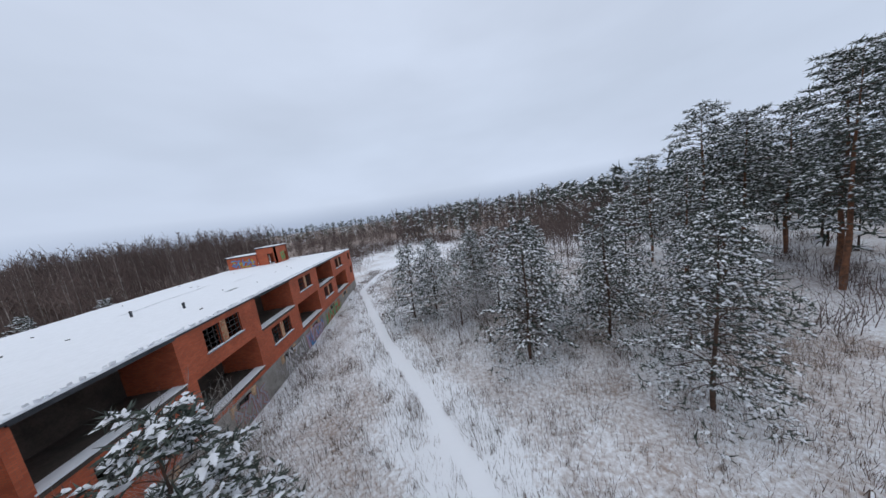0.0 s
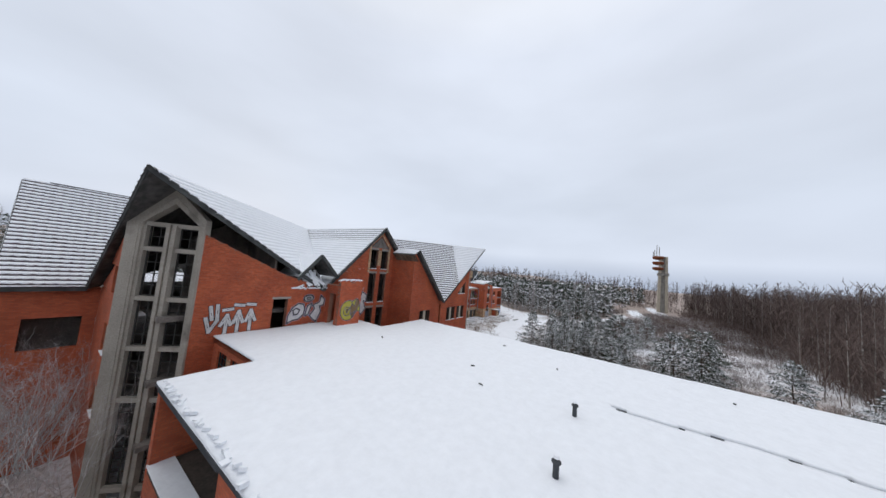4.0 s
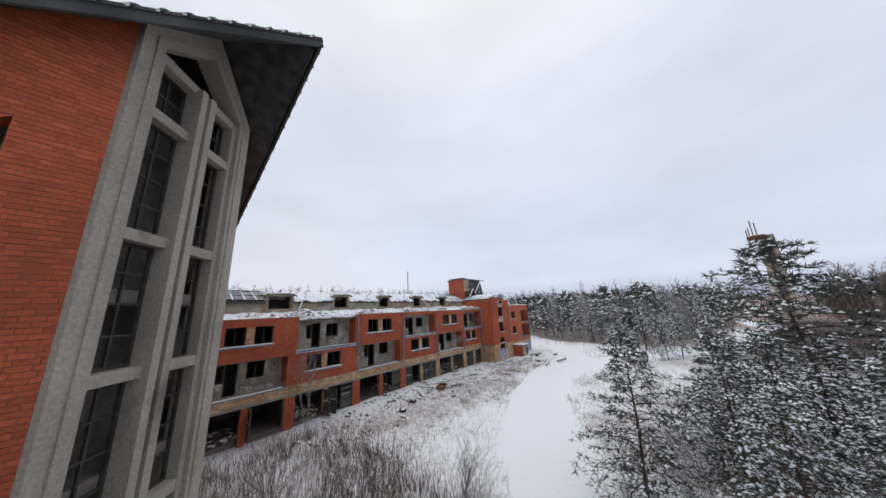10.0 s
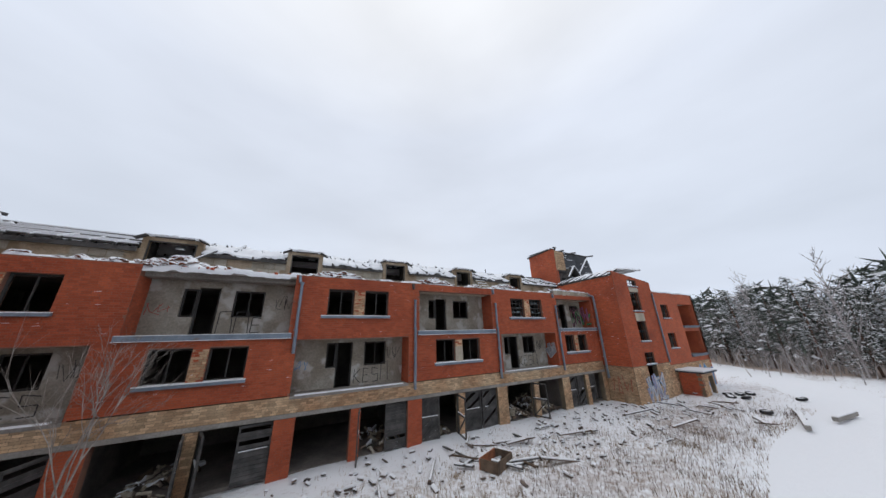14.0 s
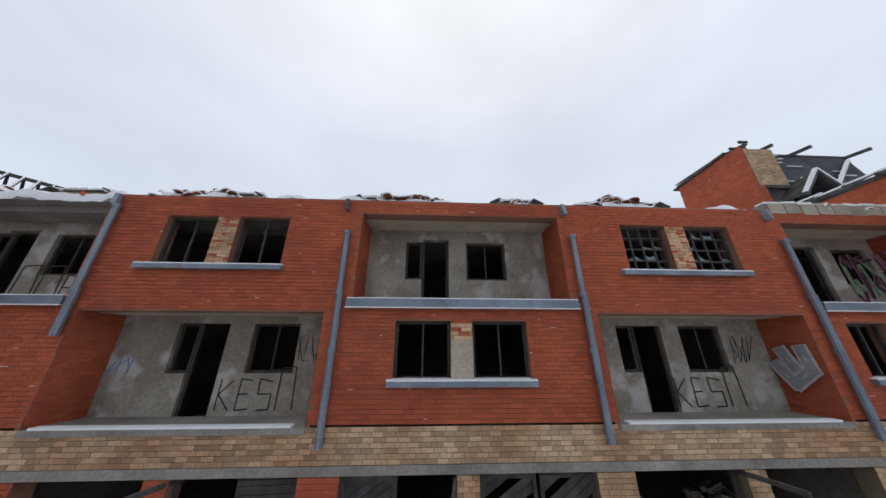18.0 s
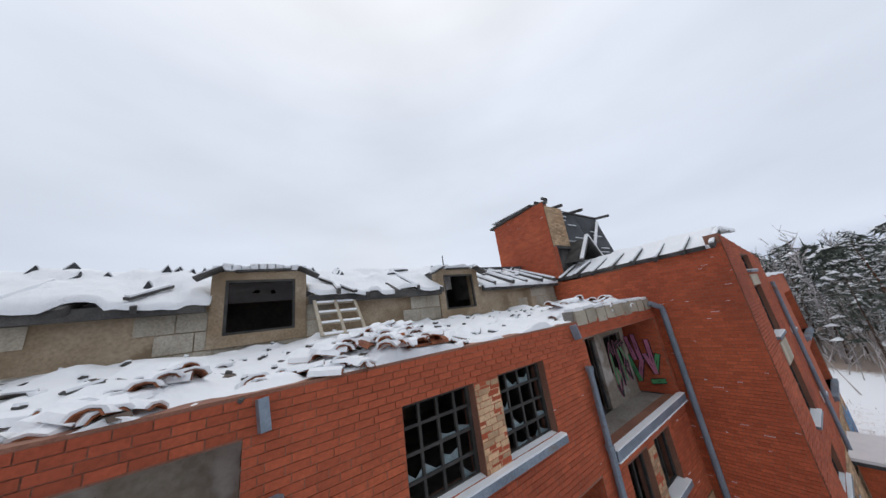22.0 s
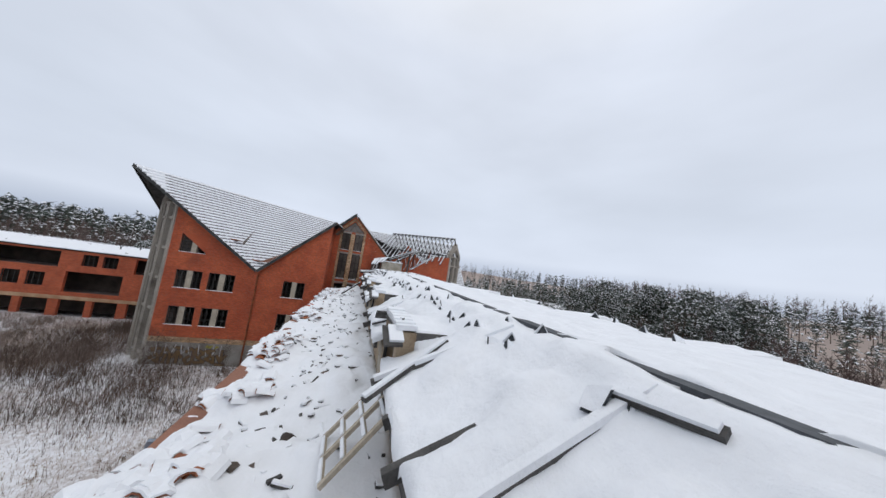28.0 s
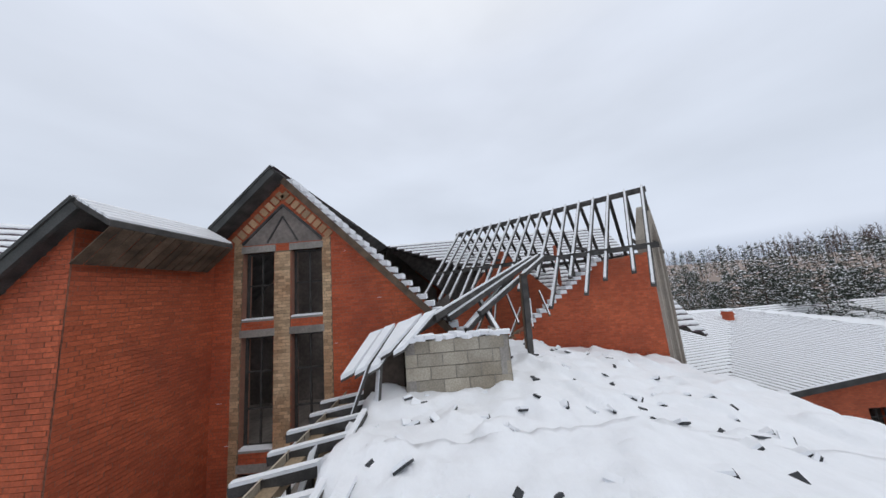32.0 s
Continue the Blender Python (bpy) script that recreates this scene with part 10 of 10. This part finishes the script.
def far_conifer(seed, h=11.0, snow=0.5):
    rng = np.random.RandomState(seed)
    k = 40
    f = rng.rand(k) ** 0.8
    r = 2.3 * (1 - f) ** 0.8 * (0.3 + 0.8 * rng.rand(k)) + 0.15
    a = rng.rand(k) * 6.28
    pos = np.stack([np.cos(a) * r, np.sin(a) * r, h * (0.14 + 0.86 * f)], -1)
    out = np.stack([np.cos(a), np.sin(a), 0.1 + 0 * a], -1)
    v1, t1 = tufts(rng, pos, out, np.full(k, 1.5), 3, 0.6)
    v2, t2 = snow_pads(rng, pos, np.full(k, 0.95), snow, out)
    tv = np.array([(-0.12, 0, 0), (0.12, 0, 0), (0, 0.0, h * 0.9), (0, -0.12, 0), (0, 0.12, 0)])
    tt = np.array([(0, 1, 2), (3, 4, 2)])
    v = np.concatenate([v1, v2, tv])
    t = np.concatenate([t1, t2 + len(v1), tt + len(v1) + len(v2)])
    return v, t, np.concatenate([np.zeros(len(t1)), np.ones(len(t2)), np.full(2, 2)]).astype(int)


def far_bare(seed, h=11.0, pale=False, brush=False):
    """A leafless tree, or a clump of brush, of thin tapering sticks."""
    rng = np.random.RandomState(seed)
    V, T = [], []

    def stick(p, q, w):
        d = q - p
        s = np.cross(d, rng.normal(size=3))
        s = s / (np.linalg.norm(s) + 1e-6) * w
        n = len(V)
        V.extend([p - s, p + s, q])
        T.append((n, n + 1, n + 2))
    nt = 0
    if brush:
        for i in range(48):
            p = np.array([rng.normal() * 2.2, rng.normal() * 2.2, 0.0])
            q = p + np.array([rng.normal() * 0.8, rng.normal() * 0.8, h * rng.uniform(0.3, 1.0)])
            stick(p, q, 0.045)
            for j in range(2):
                p2 = p + (q - p) * rng.uniform(0.3, 0.8)
                stick(p2, p2 + np.array([rng.normal() * 0.7, rng.normal() * 0.7, rng.uniform(0.4, 1.4)]), 0.035)
    else:
        top = np.array([rng.normal() * 0.4, rng.normal() * 0.4, h])
        for _ in range(2):
            stick(np.zeros(3), top, 0.085)
        nt = len(T)
        for i in range(32):
            f = 0.18 + 0.79 * rng.rand()
            p = top * f
            ln = h * 0.34 * (1.12 - f) * (0.5 + rng.rand())
            a = rng.rand() * 6.28
            q = p + np.array([math.cos(a) * ln * 0.6, math.sin(a) * ln * 0.6, ln * 0.95])
            stick(p, q, 0.045)
            for j in range(2):
                s = 0.3 + 0.65 * rng.rand()
                p2 = p + (q - p) * s
                stick(p2, p2 + rng.normal(size=3) * ln * 0.25 + np.array([0, 0, ln * 0.3]), 0.038)
    v, t = np.array(V), np.array(T)
    m = np.zeros(len(t), int)
    m[:nt] = 1 if pale else 0
    return v, t, m


con = [far_conifer(s, snow=0.30) for s in range(31, 35)]
bare = [far_bare(41), far_bare(42, pale=True), far_bare(43), far_bare(44), far_bare(45, 5.0, brush=True), far_bare(46, 4.0, brush=True)]
fr = random.Random(5)


def spots(n, rule, kinds, smin, smax):
    out = []
    while len(out) < n:
        a, d = fr.uniform(0, 6.283), 0
        x, y, ok = rule()
        if ok and float(road_dist(np.array(x), np.array(y))) > 5:
            far = max(0.0, math.hypot(x + 50, y) - 160)
            z = float(gz(x, y)) + far * 0.042 * (0.6 + 0.4 * math.sin(x * 0.004) * math.cos(y * 0.005)) * (1 + 0.2 * float(sstep(-60, -200, np.array(y)))) - 0.2
            out.append((fr.choice(kinds), x, y, z, fr.uniform(smin, smax), fr.uniform(0, 6.28)))
    return out


def ring(r0, r1, a0, a1, cx=-50.0, cy=0.0):
    def rule():
        a, r = radians(fr.uniform(a0, a1)), math.sqrt(fr.uniform(r0 * r0, r1 * r1))
        return cx + r * math.cos(a), cy + r * math.sin(a), True
    return rule


def area(x0, x1, y0, y1):
    return lambda: (fr.uniform(x0, x1), fr.uniform(y0, y1), True)


B = (0, 1, 1, 2, 3)
sp_b = spots(1350, area(-250, -76, 66, 150), B, 1.15, 1.8)       # birch wood behind the flat wing
sp_b += spots(380, area(-215, -62, 60, 95), (4, 5), 0.8, 1.3)
sp_b += spots(260, area(-90, 0, 120, 200), B, 0.8, 1.2)
sp_b += spots(120, area(-80, 10, 112, 150), (4, 5), 0.8, 1.2)
sp_b += spots(900, ring(200, 330, 20, 200), (0, 0, 2, 3, 0, 2, 3, 1), 0.9, 1.35)
sp_b += spots(260, ring(185, 250, 20, 200), (4, 5), 1.0, 1.5)
sp_b += spots(180, ring(190, 320, 265, 305), (0, 0, 2, 3), 1.1, 1.5)
sp_b += spots(520, ring(170, 300, 195, 265), (0, 0, 2, 3), 1.3, 1.8)
sp_b += spots(220, area(-15, 150, 115, 200), (0, 0, 2, 3), 1.2, 1.7)
sp_b += spots(300, area(22, 130, 46, 130), (0, 0, 2, 3), 0.8, 1.2)
sp_b += spots(45, area(26, 70, 10, 70), (4, 5), 0.6, 0.9)
sp_b += spots(320, ring(210, 400, 285, 375), (0, 0, 2, 3), 1.0, 1.5)
sp_b += spots(360, ring(240, 400, 110, 200), (0, 0, 2, 3), 1.5, 2.2)
sp_b += spots(60, area(-95, -45, 54, 72), (1,), 1.0, 1.5)
sp_b += spots(240, area(8, 150, 62, 122), (4, 5), 0.8, 1.3)
sp_b += spots(200, area(8, 150, 66, 122), (0, 0, 2, 3), 0.6, 0.9)
sp_b += spots(90, area(-70, -24, 70, 118), (4, 5), 0.6, 1.0)
sp_b += spots(150, area(-112, -66, 26, 62), (4, 5), 0.28, 0.42)
sp_b += spots(280, area(-190, -108, 22, 68), (4, 5), 0.45, 0.8)
sp_b += spots(160, area(-100, -60, -80, -46), (0, 2, 3), 0.7, 1.0)
v, t, m = replicate(bare, sp_b)
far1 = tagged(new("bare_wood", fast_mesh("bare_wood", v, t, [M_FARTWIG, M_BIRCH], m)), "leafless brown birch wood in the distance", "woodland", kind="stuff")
v, t, m = replicate(bare, spots(260, area(-185, -122, -50, 26), (0, 0, 1, 2, 3, 4, 5), 0.8, 1.35) + spots(170, area(-112, -66, 26, 62), (4, 5), 0.25, 0.4) + spots(220, area(-190, -108, 22, 68), (4, 5), 0.4, 0.75))
tagged(new("frosted_wood", fast_mesh("frosted_wood", v, t, [M_FROST, M_BIRCH], m)), "pale frosted leafless wood beside the ruin", "woodland", kind="stuff")
sp_c = spots(380, ring(150, 260, 168, 215), (0, 1, 2, 3), 0.8, 1.35)
sp_c += spots(300, area(-190, -126, -45, 27), (0, 1, 2, 3), 0.85, 1.25)
sp_c += spots(800, ring(215, 380, 10, 150), (0, 1, 2, 3), 0.9, 1.5)
sp_c += spots(700, ring(100, 230, 250, 330), (0, 1, 2, 3), 0.6, 1.0)
sp_c += spots(380, area(50, 150, -20, 140), (0, 1, 2, 3), 1.1, 1.8)
sp_c += spots(110, ring(120, 240, 225, 260), (0, 1, 2, 3), 0.9, 1.3)
sp_c += spots(150, ring(200, 330, 285, 375), (0, 1, 2, 3), 0.9, 1.3)
sp_c += spots(150, area(-15, 150, 125, 200), (0, 1, 2, 3), 1.1, 1.6)
v, t, m = replicate(con, sp_c)
far2 = tagged(new("conifer_wood", fast_mesh("conifer_wood", v, t, [M_NEEDLE, M_SNOWT, M_BARK], m)), "snow-dusted dark conifer wood in the distance", "woodland", kind="stuff")


# ---- grass and weeds ----
def blades(n, sampler, hmin, hmax, mat, name, label, width=0.012, seed=3):
    rng = np.random.RandomState(seed)
    xy = sampler(rng, n)
    h = rng.uniform(hmin, hmax, len(xy))
    a = rng.rand(len(xy)) * 6.28
    lean = rng.normal(size=(len(xy), 2)) * 0.22 * h[:, None]
    z = gz(xy[:, 0], xy[:, 1]) + 0.10 * fbm(xy[:, 0], xy[:, 1], 0.35, 1.0) - 0.03
    w = width * (0.6 + 0.8 * rng.rand(len(xy)))
    p0 = np.stack([xy[:, 0] - np.cos(a) * w, xy[:, 1] - np.sin(a) * w, z], -1)
    p1 = np.stack([xy[:, 0] + np.cos(a) * w, xy[:, 1] + np.sin(a) * w, z], -1)
    p2 = np.stack([xy[:, 0] + lean[:, 0], xy[:, 1] + lean[:, 1], z + h], -1)
    vv = np.stack([p0, p1, p2], 1).reshape(-1, 3)
    return tagged(new(name, fast_mesh(name, vv, np.arange(len(vv)).reshape(-1, 3), [mat])), label, "grass", kind="stuff")


def clumpy(x0, x1, y0, y1, clumps, sd, road=2.2, trail=1.1):
    def f(rng, n):
        c = np.stack([rng.uniform(x0, x1, clumps), rng.uniform(y0, y1, clumps)], -1)
        p = c[rng.randint(0, clumps, n)] + rng.normal(size=(n, 2)) * sd * rng.rand(n, 1) * 1.6
        ok = (road_dist(p[:, 0], p[:, 1]) > road) & (trail_dist(p[:, 0], p[:, 1]) > trail)
        ok &= ~((p[:, 0] < -18.9) & (p[:, 0] > -40) & (p[:, 1] > 5) & (p[:, 1] < 62))
        ok &= ~((p[:, 0] < CB[0] + 1) & (p[:, 1] < FRONT + 0.3) & (p[:, 0] > -107))
        ok &= ~((p[:, 0] > W_FACE - 0.2) & (p[:, 0] < -17) & (p[:, 1] < N_FACE + 0.2))
        return p[ok]
    return f


blades(95000, clumpy(-18.5, 30, 2, 75, 1300, 1.2, 2.2, 0.6), 0.25, 0.95, M_WEED, "dry_weeds", "dry brown weeds standing in the snow", 0.012, 51)
blades(26000, clumpy(-18.5, 30, 2, 75, 500, 1.0), 0.15, 0.5, M_GRASS, "dry_grass", "straw-coloured grass poking through snow", 0.010, 52)
blades(40000, clumpy(-118, -56, -8, 40, 420, 1.5, 2.6), 0.06, 0.24, M_GRASS, "dry_grass", "straw-coloured grass poking through snow", 0.010, 53)
blades(10000, clumpy(-100, -54, -3, 22, 110, 1.4, 2.8), 0.2, 0.6, M_WEED, "dry_weeds", "dry brown weeds standing in the snow", 0.010, 54)
blades(26000, clumpy(-60, -40, 9.5, 40, 320, 1.0, 2.4), 0.25, 0.9, M_WEED, "dry_weeds", "dry brown weeds standing in the snow", 0.011, 55)

blades(26000, clumpy(-84, -50, 20, 48, 420, 1.2, 2.4), 0.25, 0.8, M_WEED, "dry_weeds", "dry brown weeds standing in the snow", 0.012, 56)
blades(22000, clumpy(-98, -66, -5, 3.5, 130, 1.2, 2.6), 0.08, 0.32, M_GRASS, "dry_grass", "straw-coloured grass poking through snow", 0.010, 57)
blades(30000, clumpy(-66, -42, -6, 17, 420, 1.2, 2.6), 0.25, 0.95, M_WEED, "dry_weeds", "dry brown weeds standing in the snow", 0.013, 58)
